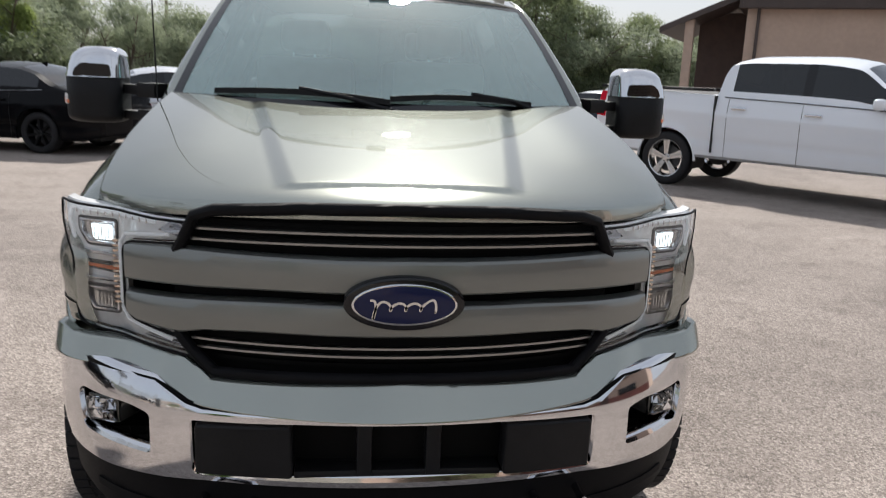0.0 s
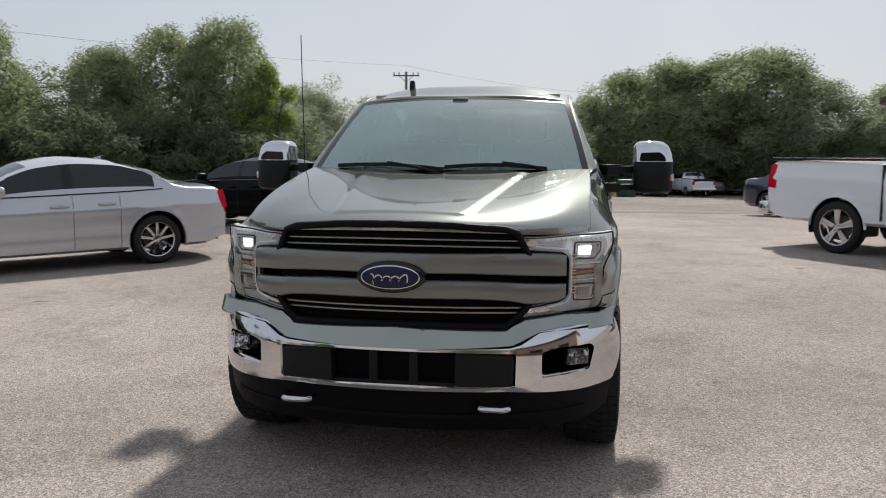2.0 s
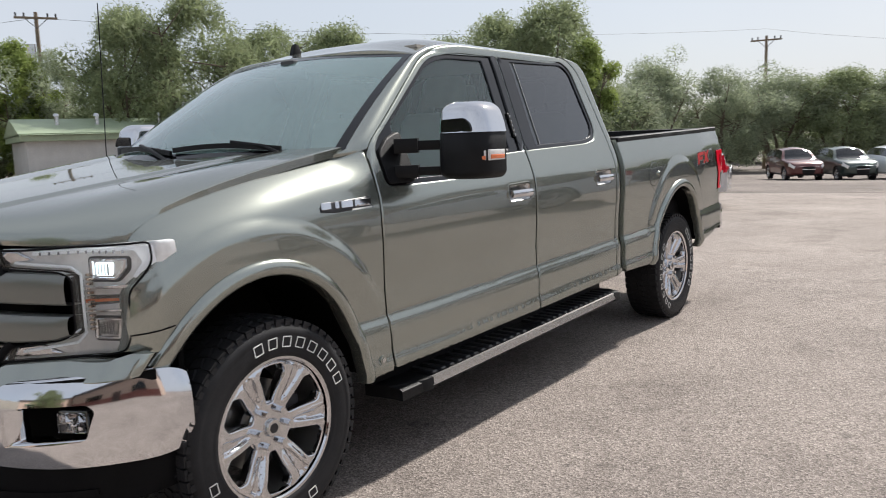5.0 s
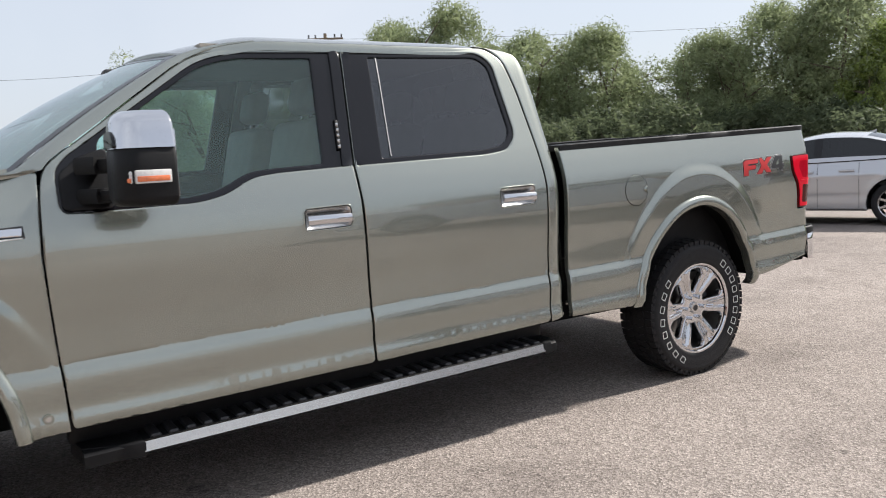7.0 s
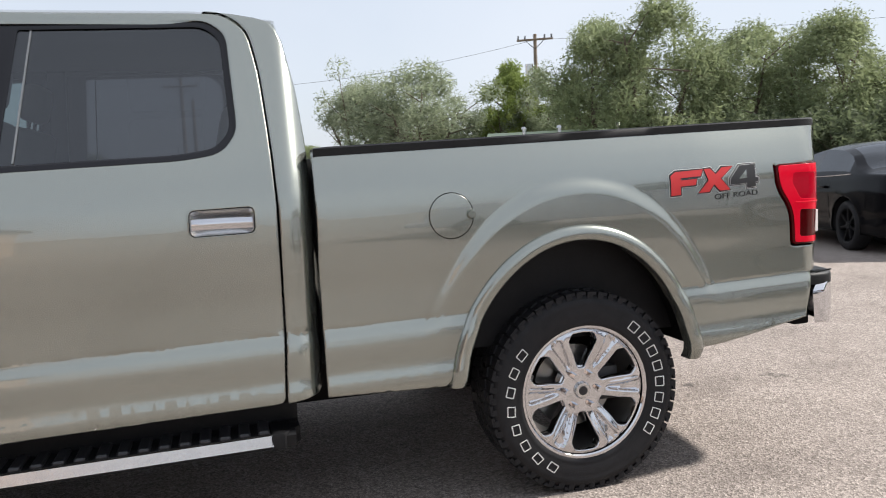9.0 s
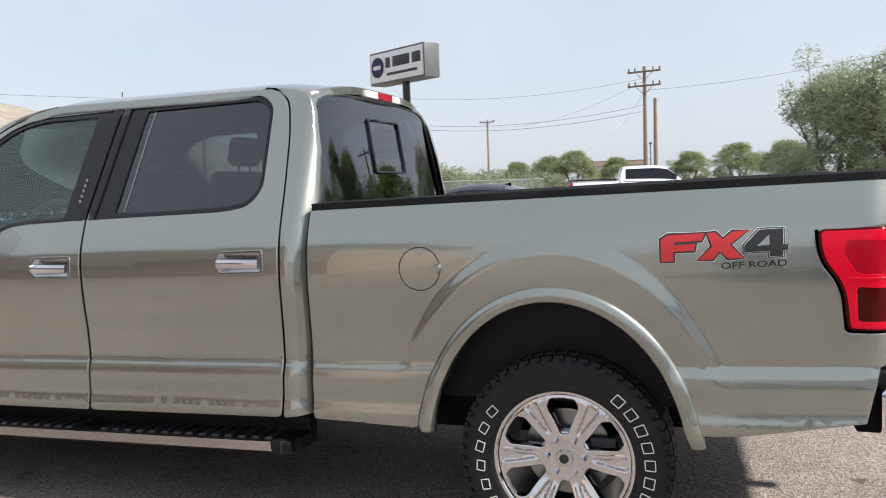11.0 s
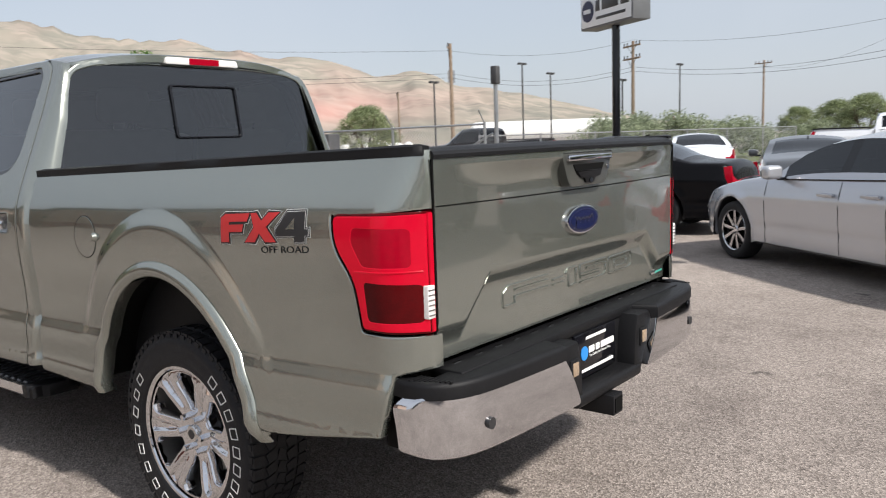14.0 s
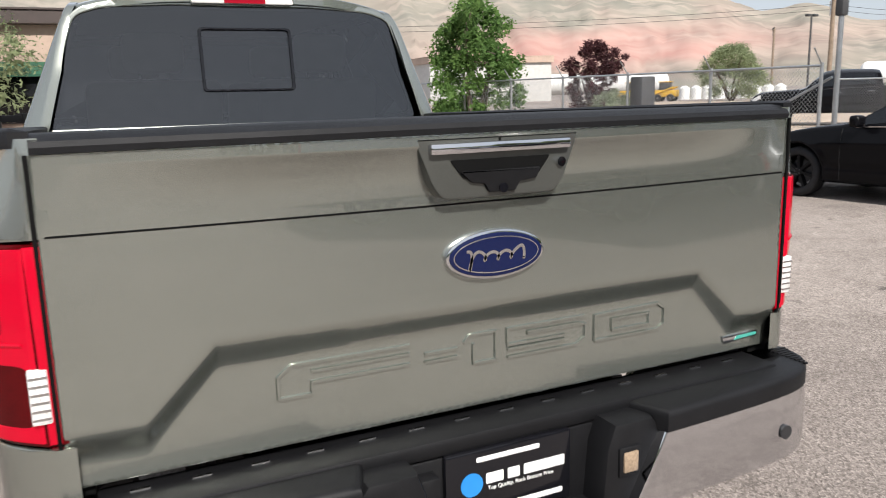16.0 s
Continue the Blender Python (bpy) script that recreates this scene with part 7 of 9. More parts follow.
    # nose and tail faces
    for end, idx, sgn in ((f0, 0, -1), (r0, len(ys) - 1, 1)):
        N = 12
        ring = rings[idx]
        base = len(V)
        for k, (x, z) in enumerate(ring):
            for j in range(N + 1):
                u = 1 - 2 * j / N
                V.append((x * u, end + sgn * 0.10 * (1 - u * u) * (1 if k < LOW + 2 else 0.4), z))
        for k in range(n - 1):
            for j in range(N):
                q = [base + k * (N + 1) + j, base + k * (N + 1) + j + 1, base + (k + 1) * (N + 1) + j + 1, base + (k + 1) * (N + 1) + j]
                cz = (ring[k][1] + ring[k + 1][1]) / 2
                u = abs(1 - 2 * (j + 0.5) / N)
                tag = "body"
                zl0, zl1 = c["lamp_z"]
                if sgn > 0 and zl0 < cz < zl1 and u > (0.80 if c["tall_lamp"] else 0.42):
                    tag = "tail_lamp_l" if 1 - 2 * (j + 0.5) / N < 0 else "tail_lamp_r"
                elif sgn < 0 and cz < float(B(f0)) - 0.02 and cz > zs + 0.12 and u < 0.55:
                    tag = "grille"
                elif cz < zs + 0.10:
                    tag = "sill"
                F.append(q[::-1] if sgn < 0 else q)
                key.append(tag)
    mats = {"body": paint, "side_glass_l": CAR_GLASS, "side_glass_r": CAR_GLASS, "windshield": CAR_GLASS, "rear_glass": CAR_GLASS, "pillar_l": GLOSS_BLACK, "pillar_r": GLOSS_BLACK, "bed_cover": BLACK_PLASTIC, "sill": paint,
            "tail_lamp_l": tail, "tail_lamp_r": tail, "headlamp_l": WHITE_LENS, "headlamp_r": WHITE_LENS, "grille": BLACK_PLASTIC}
    key = [("sill_l" if sum(V[i][0] for i in f) < 0 else "sill_r") if k == "sill" else k for f, k in zip(F, key)]
    mats["sill_l"] = mats["sill_r"] = mats["sill"]
    for tag in dict.fromkeys(key):
        sel = [f for f, k in zip(F, key) if k == tag]
        used = sorted({i for f in sel for i in f})
        ren = {u: i for i, u in enumerate(used)}
        link_mesh(tag[:-2] if tag.endswith(("_l", "_r")) else tag, [V[i] for i in used], [[ren[i] for i in f] for f in sel], mats[tag], car, angle=50)
    # dark inside under the shell
    inner = box_bm((-W + 0.16, f0 + 0.25, zs), (W - 0.16, -A - RA + 0.02, 0.62))
    box_bm((-W + 0.14, -A + RA - 0.02, zs + 0.02), (W - 0.14, A - RA + 0.02, 0.75), bm=inner)
    box_bm((-W + 0.16, A + RA - 0.02, zs + 0.05), (W - 0.16, r0 - 0.15, 0.72), bm=inner)
    box_bm((-W + 0.36, f0 + 0.3, zs), (W - 0.36, r0 - 0.2, 0.6), bm=inner)
    part("underside", inner, CAR_DARK, car, smooth=False)
    for s in (1, -1):
        for hub in hubs:
            rows = []
            for t in np.linspace(-0.25, math.pi + 0.25, 22):
                p = (hub - (RA - 0.002) * math.cos(t), R + (RA - 0.002) * math.sin(t))
                w = float(plan(hub))
                rows.append([(s * (W - 0.40), *p), (s * (w - 0.012), *p)])
            grid_mesh("wheel_liner", rows, CAR_DARK, car)
            dip = math.asin(max(-0.5, min(0.0, (zs + 0.02 - R) / RA)))
            lip = [(hub - (RA + 0.002) * math.cos(t), R + (RA + 0.002) * math.sin(t)) for t in np.linspace(dip, math.pi - dip, 40)]
            lip = [(s * (skin(y, z) + 0.003), y, z) for y, z in lip]
            sweep("arch_lip", lip, [(-0.016, -0.030), (0.014, -0.024), (0.010, 0.002), (-0.010, 0.002)] if s > 0 else [(-0.014, -0.024), (0.016, -0.030), (0.010, 0.002), (-0.010, 0.002)], paint, car, up=(s, 0, 0))
            simple_wheel(car, s * (float(plan(hub)) - 0.125), hub, s, R, rim or SATIN_CHROME, spokes)
        if detail:
            bx = float(plan(-0.5)) - 0.03
            my, mz = c["screen"][0] + 0.42, float(B(c["screen"][0] + 0.4)) + 0.06
            mr = part("door_mirror", box_bm((min(s * (bx + 0.03), s * (bx + 0.21)), my - 0.06, mz - 0.05), (max(s * (bx + 0.03), s * (bx + 0.23)), my + 0.07, mz + 0.095), 0.045, 4), paint, car)
            part("mirror_stalk", box_bm((min(s * (bx - 0.05), s * (bx + 0.06)), my - 0.02, mz - 0.06), (max(s * (bx - 0.05), s * (bx + 0.06)), my + 0.03, mz - 0.03), 0.008), GLOSS_BLACK, car)
            seams = [c["screen"][0] + 0.15, c["pillars"][0] + 0.02] + ([c["back"][0] - 0.05] if kind is not COUPE else [])
            for y in seams:
                zt = float(B(y))
                pth = []
                for f in np.linspace(0.06, 0.98, 10):
                    z = zs + (zt - zs) * f
                    yy = y
                    if math.hypot(yy - A, z - R) < RA + 0.02:
                        yy = A - math.sqrt(max(0, (RA + 0.02) ** 2 - (z - R) ** 2))
                    pth.append((s * (skin(yy, z) + 0.0012), yy, z))
                sweep("door_seam", pth, [(-0.003, -0.002), (0.003, -0.002), (0.003, 0.002), (-0.003, 0.002)], CAR_DARK, car, up=(s, 0, 0))
            for y in ([c["pillars"][0] - 0.14] + ([c["back"][0] - 0.22] if kind is not COUPE else [])):
                z = float(B(y)) - 0.135
                x = float(plan(y)) + 0.010
                part("door_handle", box_bm((min(s * (x - 0.02), s * (x + 0.018)), y - 0.11, z - 0.017), (max(s * (x - 0.02), s * (x + 0.022)), y + 0.11, z + 0.017), 0.010), paint if not pickup else CHROME, car)
            pth = []
            for y in np.linspace(c["glass"][0] - 0.1, c["glass"][1] + 0.1, 24):
                pth.append((s * (float(plan(y)) - 0.046), y, float(B(y)) + 0.006))
            sweep("belt_trim", pth, [(-0.006, -0.006), (0.006, -0.006), (0.006, 0.006), (-0.006, 0.006)], CHROME if paint in (BLACK_CAR, GREY_CAR) else GLOSS_BLACK, car)
    part("rear_plate", box_bm((-0.16, r0 + 0.09, 0.62), (0.16, r0 + 0.112, 0.74) if not pickup else (0.16, r0 + 0.112, 0.72), 0.004), DARK_TRIM, car)
    part("front_plate", box_bm((-0.30, f0 - 0.115, zs + 0.30), (0.30, f0 - 0.09, zs + 0.34), 0.004), CHROME, car)
    if detail and c["tall_lamp"]:
        z0, z1 = c["lamp_z"]
        for s in (1, -1):
            tall = []
            for f in np.linspace(0, 1, 7):
                y = r0 - 0.035 - 0.05 * f
                tall.append((s * (float(plan(y - 0.03)) + 0.004 - 0.045 * f * f), y - 0.03, z0 + (z1 - z0) * f))
            sweep("corner_lamp", tall, [(-0.12, -0.02), (0.055, -0.02), (0.045, 0.012), (-0.11, 0.012)] if s > 0 else [(-0.055, -0.02), (0.12, -0.02), (0.11, 0.012), (-0.045, 0.012)], tail, car, "tall red corner lamp", up=(s, 0, 0))
    if detail and not pickup:
        part("roof_aerial", prism_bm([(c["back"][0] - 0.12, float(T(c["back"][0] - 0.12)) - 0.01), (c["back"][0] + 0.02, float(T(c["back"][0])) - 0.02), (c["back"][0] + 0.02, float(T(c["back"][0])) + 0.045)], -0.012, 0.012, "x"), paint, car)
        for x in (-0.35, 0.35):
            part("seat_back", box_bm((x - 0.25, 0.20, 0.55), (x + 0.25, 0.36, float(T(0.3)) - 0.28), 0.05), DARK_TRIM, car)
            part("head_rest", box_bm((x - 0.12, 0.26, float(T(0.3)) - 0.30), (x + 0.12, 0.36, float(T(0.3)) - 0.14), 0.03), DARK_TRIM, car)
    if pickup:
        part("rear_bumper", box_bm((-0.95, r0 - 0.05, 0.52), (0.95, r0 + 0.16, 0.74), 0.04, 3), CHROME, car, "chrome rear bumper")
        part("front_bumper", box_bm((-0.95, f0 - 0.14, 0.52), (0.95, f0 + 0.15, 0.76), 0.05, 3), paint, car)
        for s in (1, -1):
            part("bed_gap", box_bm((min(s * 0.80, s * (W + 0.0025)), 1.262, 0.55), (max(s * 0.80, s * (W + 0.0025)), 1.285, 1.37)), CAR_DARK, car)
            part("bed_rail", box_bm((min(s * 0.86, s * 0.955), 1.33, 1.425), (max(s * 0.86, s * 0.955), 3.22, 1.465), 0.008), BLACK_PLASTIC, car)
    return car


def parked(rear_wheel, heading, side, kind):
    """The pose of a car whose rear wheel on one side (1 its left, -1 its right) stands at a place."""
    h = Vector((heading[0], heading[1], 0)).normalized()
    left = Vector((-h.y, h.x, 0))
    p = Vector((rear_wheel[0], rear_wheel[1], 0)) + h * kind["axle"] - left * side * (kind["width"] - 0.12)
    return Matrix.Translation(p) @ Matrix.Rotation(math.atan2(h.x, -h.y), 4, "Z")


make_car(SEDAN, "sedan", "silver four-door sedan with bright multi-spoke wheels", "car", SILVER, parked((-4.93, 5.74), (-0.63, -0.777), 1, SEDAN), CHROME, 9)
make_car(SEDAN, "sedan", "gloss black sedan with black wheels and red tail lamps", "car", BLACK_CAR, parked((-8.46, 1.80), (0.08, -1.0), 1, SEDAN), BLACK_PLASTIC, 7)
make_car(dict(SEDAN, tall_lamp=False, lamp_z=(0.82, 0.97)), "sedan", "black sedan with bright window trim and black wheels", "car", BLACK_CAR, parked((-5.02, 10.75), (-0.93, 0.30), 1, SEDAN), BLACK_PLASTIC, 7)
make_car(COUPE, "sports_coupe", "dark grey low sports coupe seen from its tail", "car", GREY_CAR, parked((-6.9, 8.05), (-0.96, 0.1), 1, COUPE), SATIN_CHROME, 5)
make_car(SEDAN, "sedan", "light silver sedan with slim-spoke dark wheels", "car", SILVER, parked((-2.35, 12.35), (-0.90, -0.30), 1, SEDAN), SATIN_CHROME, 10)
make_car(PICKUP, "crew_cab_pickup", "white crew-cab pickup with tinted windows and alloy wheels", "pickup truck", WHITE_CAR, parked((4.76, 8.80), (0.62, -0.785), -1, PICKUP), SATIN_CHROME, 5)
make_car(COUPE, "hatch_sedan", "dark grey sleek sedan parked behind other cars", "car", GREY_CAR, parked((-13.9, 1.7), (-0.95, -0.3), 1, COUPE), SATIN_CHROME, 5, detail=True)
make_car(SEDAN, "sedan", "white sedan parked behind the dark sedans", "car", WHITE_CAR, parked((-19.5, -2.6), (-0.9, -0.45), 1, WAGON), SATIN_CHROME, 5)
make_car(PICKUP, "crew_cab_pickup", "white pickup standing by the far fence", "pickup truck", WHITE_CAR, parked((-30.0, 0.0), (-0.2, 0.98), 1, PICKUP), SATIN_CHROME, 5)
make_car(PICKUP, "crew_cab_pickup", "black pickup behind the chain-link fence", "pickup truck", BLACK_CAR, parked((-25.1, -11.1), (0.62, -0.78), 1, PICKUP), BLACK_PLASTIC, 6)
def at_ground(x, y, turn):
    return Matrix.Translation((x, y, ground_z(x, y))) @ Matrix.Rotation(math.radians(turn), 4, "Z")


row = ((-6.9, 42.0, MAROON_CAR, "maroon square-nosed station wagon in the far row"), (-4.6, 42.6, GREEN_CAR, "dark green crossover in the far row"), (-2.25, 43.2, WHITE_CAR, "white crossover with roof rails in the far row"),
       (-0.45, 43.6, BLACK_CAR, "black crossover in the far row"), (1.05, 45.2, BROWN_CAR, "brown-grey sport utility car in the far row"))
for x, y, paint, label in row:
    make_car(WAGON, "crossover", label, "car", paint, at_ground(x, y, 30), SATIN_CHROME, 5, "row of far cars", detail=False)
make_car(SEDAN, "sedan", "white sedan facing out near the green cabinet", "car", WHITE_CAR, at_ground(6.75, 61.93, 2), SATIN_CHROME, 5, "row of far cars", detail=False)
make_car(PICKUP, "crew_cab_pickup", "white pickup showing its tailgate in the far row", "pickup truck", WHITE_CAR, at_ground(9.61, 63.87, 195), SATIN_CHROME, 5, "row of far cars", detail=False)
make_car(WAGON, "crossover", "grey crossover at the end of the far row", "car", GREY_CAR, at_ground(11.67, 66.63, 190), SATIN_CHROME, 5, "row of far cars", detail=False)
make_car(WAGON, "crossover", "white crossover at the end of the far row", "car", WHITE_CAR, at_ground(13.49, 68.25, 190), SATIN_CHROME, 5, "row of far cars", detail=False)
make_car(SEDAN, "sedan", "dark blue sedan parked nose out in the lot", "car", BLUE_CAR, at_ground(7.6, 19.0, 32), SATIN_CHROME, 5, detail=False)
# ---- trees ----
BARK = material("grey_brown_bark", (0.13, 0.10, 0.075), 0.9, vary=0.3, scale=6.0, bump=0.6, bump_scale=25.0)


def leaf_material(name, colour, dark):
    """Leaves that let part of the light through."""
    m = material(name, colour, 0.6, vary=0.3, scale=0.5, colour2=dark, island=0.25, spec=0.2)
    nodes, links = m.node_tree.nodes, m.node_tree.links
    b = nodes["Principled BSDF"]
    src = b.inputs["Base Color"].links[0].from_socket
    through_leaf = nodes.new("ShaderNodeBsdfTranslucent")
    links.new(src, through_leaf.inputs[0])
    mix = nodes.new("ShaderNodeMixShader")
    mix.inputs[0].default_value = 0.48
    links.new(b.outputs[0], mix.inputs[1])
    links.new(through_leaf.outputs[0], mix.inputs[2])
    links.new(mix.outputs[0], nodes["Material Output"].inputs[0])
    return m


LEAF_GREEN = leaf_material("green_leaves", (0.32, 0.365, 0.195), (0.21, 0.25, 0.14))
LEAF_GREY = leaf_material("grey_green_leaves", (0.375, 0.415, 0.275), (0.24, 0.28, 0.19))
LEAF_BRIGHT = leaf_material("bright_leaves", (0.31, 0.37, 0.11), (0.19, 0.25, 0.08))
LEAF_SAPLING = leaf_material("sapling_leaves", (0.16, 0.26, 0.07), (0.08, 0.16, 0.045))
LEAF_BUSH = leaf_material("dark_bush_leaves", (0.165, 0.195, 0.11), (0.10, 0.125, 0.07))
LEAF_RED = leaf_material("dark_red_leaves", (0.13, 0.05, 0.055), (0.055, 0.025, 0.028))


def tree_mesh(name, leaves, height, spread, seed, n=4200, size=0.17, low=0.06, narrow=0.42, lumps=26, stems=4):
    """A trunk that forks into limbs, and a crown of many small leaves in uneven clumps."""
    rng = np.random.default_rng(seed)
    wood = bmesh.new()
    tips = []
    for i in range(stems):
        a = 2 * math.pi * (i + rng.uniform(-0.3, 0.3)) / stems
        p0 = Vector((0.15 * math.cos(a), 0.15 * math.sin(a), -0.1))
        p1 = Vector((spread * 0.16 * math.cos(a), spread * 0.16 * math.sin(a), height * 0.32))
        p2 = Vector((spread * 0.34 * math.cos(a + 0.3), spread * 0.34 * math.sin(a + 0.3), height * rng.uniform(0.62, 0.85)))
        rod_bm(p0, p1, height * 0.020, 7, wood, height * 0.014)
        rod_bm(p1, p2, height * 0.014, 6, wood, height * 0.004)
        for j in range(6):
            q = p1.lerp(p2, rng.uniform(0.0, 0.95))
            d = Vector((rng.normal(), rng.normal(), rng.uniform(0.1, 0.9))).normalized() * spread * rng.uniform(0.18, 0.36)
            rod_bm(q, q + d, height * 0.006, 5, wood, height * 0.0015)
            tips.append(q + d)
    # clumps of foliage: more of them on the outside, gaps between
    centres = []
    for i in range(lumps):
        if i < len(tips) and rng.random() < 0.6:
            c = np.array(tips[i])
        else:
            a, f = rng.uniform(0, 2 * math.pi), rng.uniform(low, 1.0)
            bulge = math.sin(math.pi * min(1, (f + 0.12) / 1.12) ** 0.8) ** 0.6
            r = spread * 0.5 * bulge * rng.uniform(0.35, 1.0) ** 0.5
            c = np.array((r * math.cos(a), r * math.sin(a), height * (low + (0.97 - low) * f)))
        centres.append((c, spread * rng.uniform(0.07, 0.17)))
    weights = np.array([r ** 2 for _, r in centres])
    pick = rng.choice(len(centres), n, p=weights / weights.sum())
    v = rng.normal(size=(n, 3))
    v /= np.linalg.norm(v, axis=1)[:, None]
    rad = rng.uniform(0.25, 1.0, n) ** 0.45 * rng.choice([1.0, 1.0, 1.0, 1.0, 1.12, 1.25], n)
    pos = np.array([centres[k][0] for k in pick]) + v * (rad * np.array([centres[k][1] for k in pick]))[:, None] * np.array((1, 1, 0.85))
    pos[:, 2] = np.maximum(pos[:, 2], height * low * 0.6)
    d1 = rng.normal(size=(n, 3)) + v * 0.7 + np.array((0, 0, -0.25))
    d1 /= np.linalg.norm(d1, axis=1)[:, None]
    d2 = np.cross(d1, rng.normal(size=(n, 3)))
    d2 /= np.linalg.norm(d2, axis=1)[:, None]
    # deep inside the clumps the foliage is thick
    core = int(n * 0.04)
    pos[:core] = np.array([centres[k][0] for k in pick[:core]]) + v[:core] * (rng.uniform(0.0, 0.62, core) * np.array([centres[k][1] for k in pick[:core]]))[:, None]
    L = (size * rng.uniform(0.6, 1.4, n) * np.clip(2.1 - 1.3 * rad, 0.75, 1.8))[:, None]
    L[:core] = size * 3.0
    Wd = L * narrow
    verts = np.stack([pos - d1 * L, pos + d2 * Wd, pos + d1 * L], 1).reshape(-1, 3)
    crown = bpy.data.meshes.new(name + "_crown")
    crown.from_pydata(verts.tolist(), [], [(3 * i, 3 * i + 1, 3 * i + 2) for i in range(n)])
    crown.materials.append(leaves)
    trunk = bpy.data.meshes.new(name + "_trunk")
    wood.to_mesh(trunk)
    wood.free()
    trunk.materials.append(BARK)
    return trunk, crown


TREES = {"elm_a": tree_mesh("elm_a", LEAF_GREEN, 9.0, 8.0, 1, 32000, 0.115, stems=5, lumps=120, narrow=0.55), "elm_b": tree_mesh("elm_b", LEAF_GREEN, 10.0, 9.0, 2, 36000, 0.12, lumps=130, stems=4, narrow=0.55),
         "olive_a": tree_mesh("olive_a", LEAF_GREY, 8.0, 7.0, 3, 30000, 0.11, narrow=0.42, lumps=105, stems=6), "olive_b": tree_mesh("olive_b", LEAF_GREY, 7.0, 7.5, 4, 28000, 0.11, narrow=0.42, lumps=100, stems=6),
         "maple": tree_mesh("maple", LEAF_BRIGHT, 8.0, 5.5, 5, 24000, 0.11, narrow=0.65, lumps=90), "plum": tree_mesh("plum", LEAF_RED, 4.0, 2.6, 6, 9000, 0.075, narrow=0.7, lumps=60),
         "sapling": tree_mesh("sapling", LEAF_SAPLING, 4.5, 3.4, 7, 11000, 0.085, narrow=0.8, lumps=75, low=0.03), "shrub": tree_mesh("shrub", LEAF_GREY, 2.4, 4.0, 8, 4000, 0.11, low=0.12, lumps=30, stems=6),
         "bush": tree_mesh("bush", LEAF_BUSH, 2.4, 4.0, 9, 7000, 0.11, low=0.08, lumps=50, stems=6, narrow=0.55)}
TREE_LABEL = {"elm_a": "broad green elm with an uneven crown", "elm_b": "tall green elm with a dense ragged crown", "olive_a": "feathery grey-green tree with gaps in its crown", "olive_b": "low feathery grey-green tree at the lot's edge",
              "maple": "bright yellow-green maple tree", "plum": "small dark red plum tree on a lawn", "sapling": "young bright green tree by the fence", "shrub": "low grey-green shrub by the lot", "bush": "dark green bush under the trees"}


def plant(kind, x, y, height=None, turn=0.0, wide=1.0, group="trees round the lot"):
    trunk, crown = TREES[kind]
    base = {"elm_a": 9.0, "elm_b": 10.0, "olive_a": 8.0, "olive_b": 7.0, "maple": 8.0, "plum": 4.0, "sapling": 4.5, "shrub": 2.4, "bush": 2.4}[kind]
    k = (height or base) / base
    t = thing({"shrub": "shrub", "bush": "bush"}.get(kind, "tree"), TREE_LABEL[kind], {"shrub": "shrub", "bush": "bush"}.get(kind, "tree"), group,
              Matrix.Translation((x, y, ground_z(x, y))) @ Matrix.Rotation(turn, 4, "Z") @ Matrix.Diagonal((k * wide, k * wide, k, 1)))
    for n_, me in (("trunk", trunk), ("crown", crown)):
        new(n_, me).parent = t
    return t


def polar(eye, az, dist):
    return eye[0] + dist * math.sin(radians(az)), eye[1] + dist * math.cos(radians(az))


rng = np.random.default_rng(11)
# trees round the lot: where they are looked at from, then bearing, distance, top angle, breadth, kind
stands = (((2.1, -3.4), ((-46.3, 47, 7.9, 0.95, "elm_b"), (-41.8, 47, 8.0, 0.9, "elm_a"), (-34.4, 47, 6.9, 0.85, "elm_a"), (-30.6, 47, 8.3, 0.9, "elm_b"), (-26.6, 46, 9.0, 0.8, "elm_a"), (-24.2, 44, 6.2, 0.75, "maple"))),
          ((2.1, -3.4), ((-20.5, 60, 4.6, 0.9, "olive_b"), (-16.2, 62, 4.1, 0.9, "olive_a"), (-12.5, 66, 3.4, 1.2, "olive_b"), (-9.0, 66, 3.5, 1.2, "elm_a"), (-6.0, 67, 3.4, 1.2, "olive_a"), (-3.0, 68, 2.9, 1.2, "elm_a"))),
          ((2.1, -3.4), ((-0.6, 75, 4.2, 0.9, "olive_a"), (2.0, 75, 5.8, 1.15, "elm_b"), (5.2, 75, 6.4, 1.2, "elm_a"), (8.6, 74, 6.6, 1.2, "elm_b"), (11.3, 75, 7.0, 1.1, "elm_a"), (14.6, 73, 4.9, 1.3, "olive_a"), (18.6, 73, 4.4, 1.1, "elm_b"), (23.0, 70, 4.2, 1.2, "olive_a"), (28.0, 70, 4.4, 1.2, "elm_a"), (34.0, 70, 4.4, 1.2, "elm_b"), (40.0, 70, 4.4, 1.2, "olive_b"))),
          ((4.0, 1.5), ((-62.0, 43, 9.4, 0.75, "elm_a"), (-58.0, 42, 10.5, 0.8, "elm_b"), (-66.5, 49, 6.6, 0.7, "olive_a"))),
          ((3.7, 3.2), ((-70.2, 48, 7.1, 0.8, "maple"), (-76.6, 46, 7.6, 1.05, "olive_a"), (-80.8, 48, 6.4, 0.9, "olive_b"))))
for eye, group in stands:
    for az, d, el, wide, kind in group:
        x, y = polar(eye, az, d)
        plant(kind, x, y, (d * math.tan(radians(el)) + 1.45 - ground_z(x, y)) * 0.99, az * 1.7, wide)
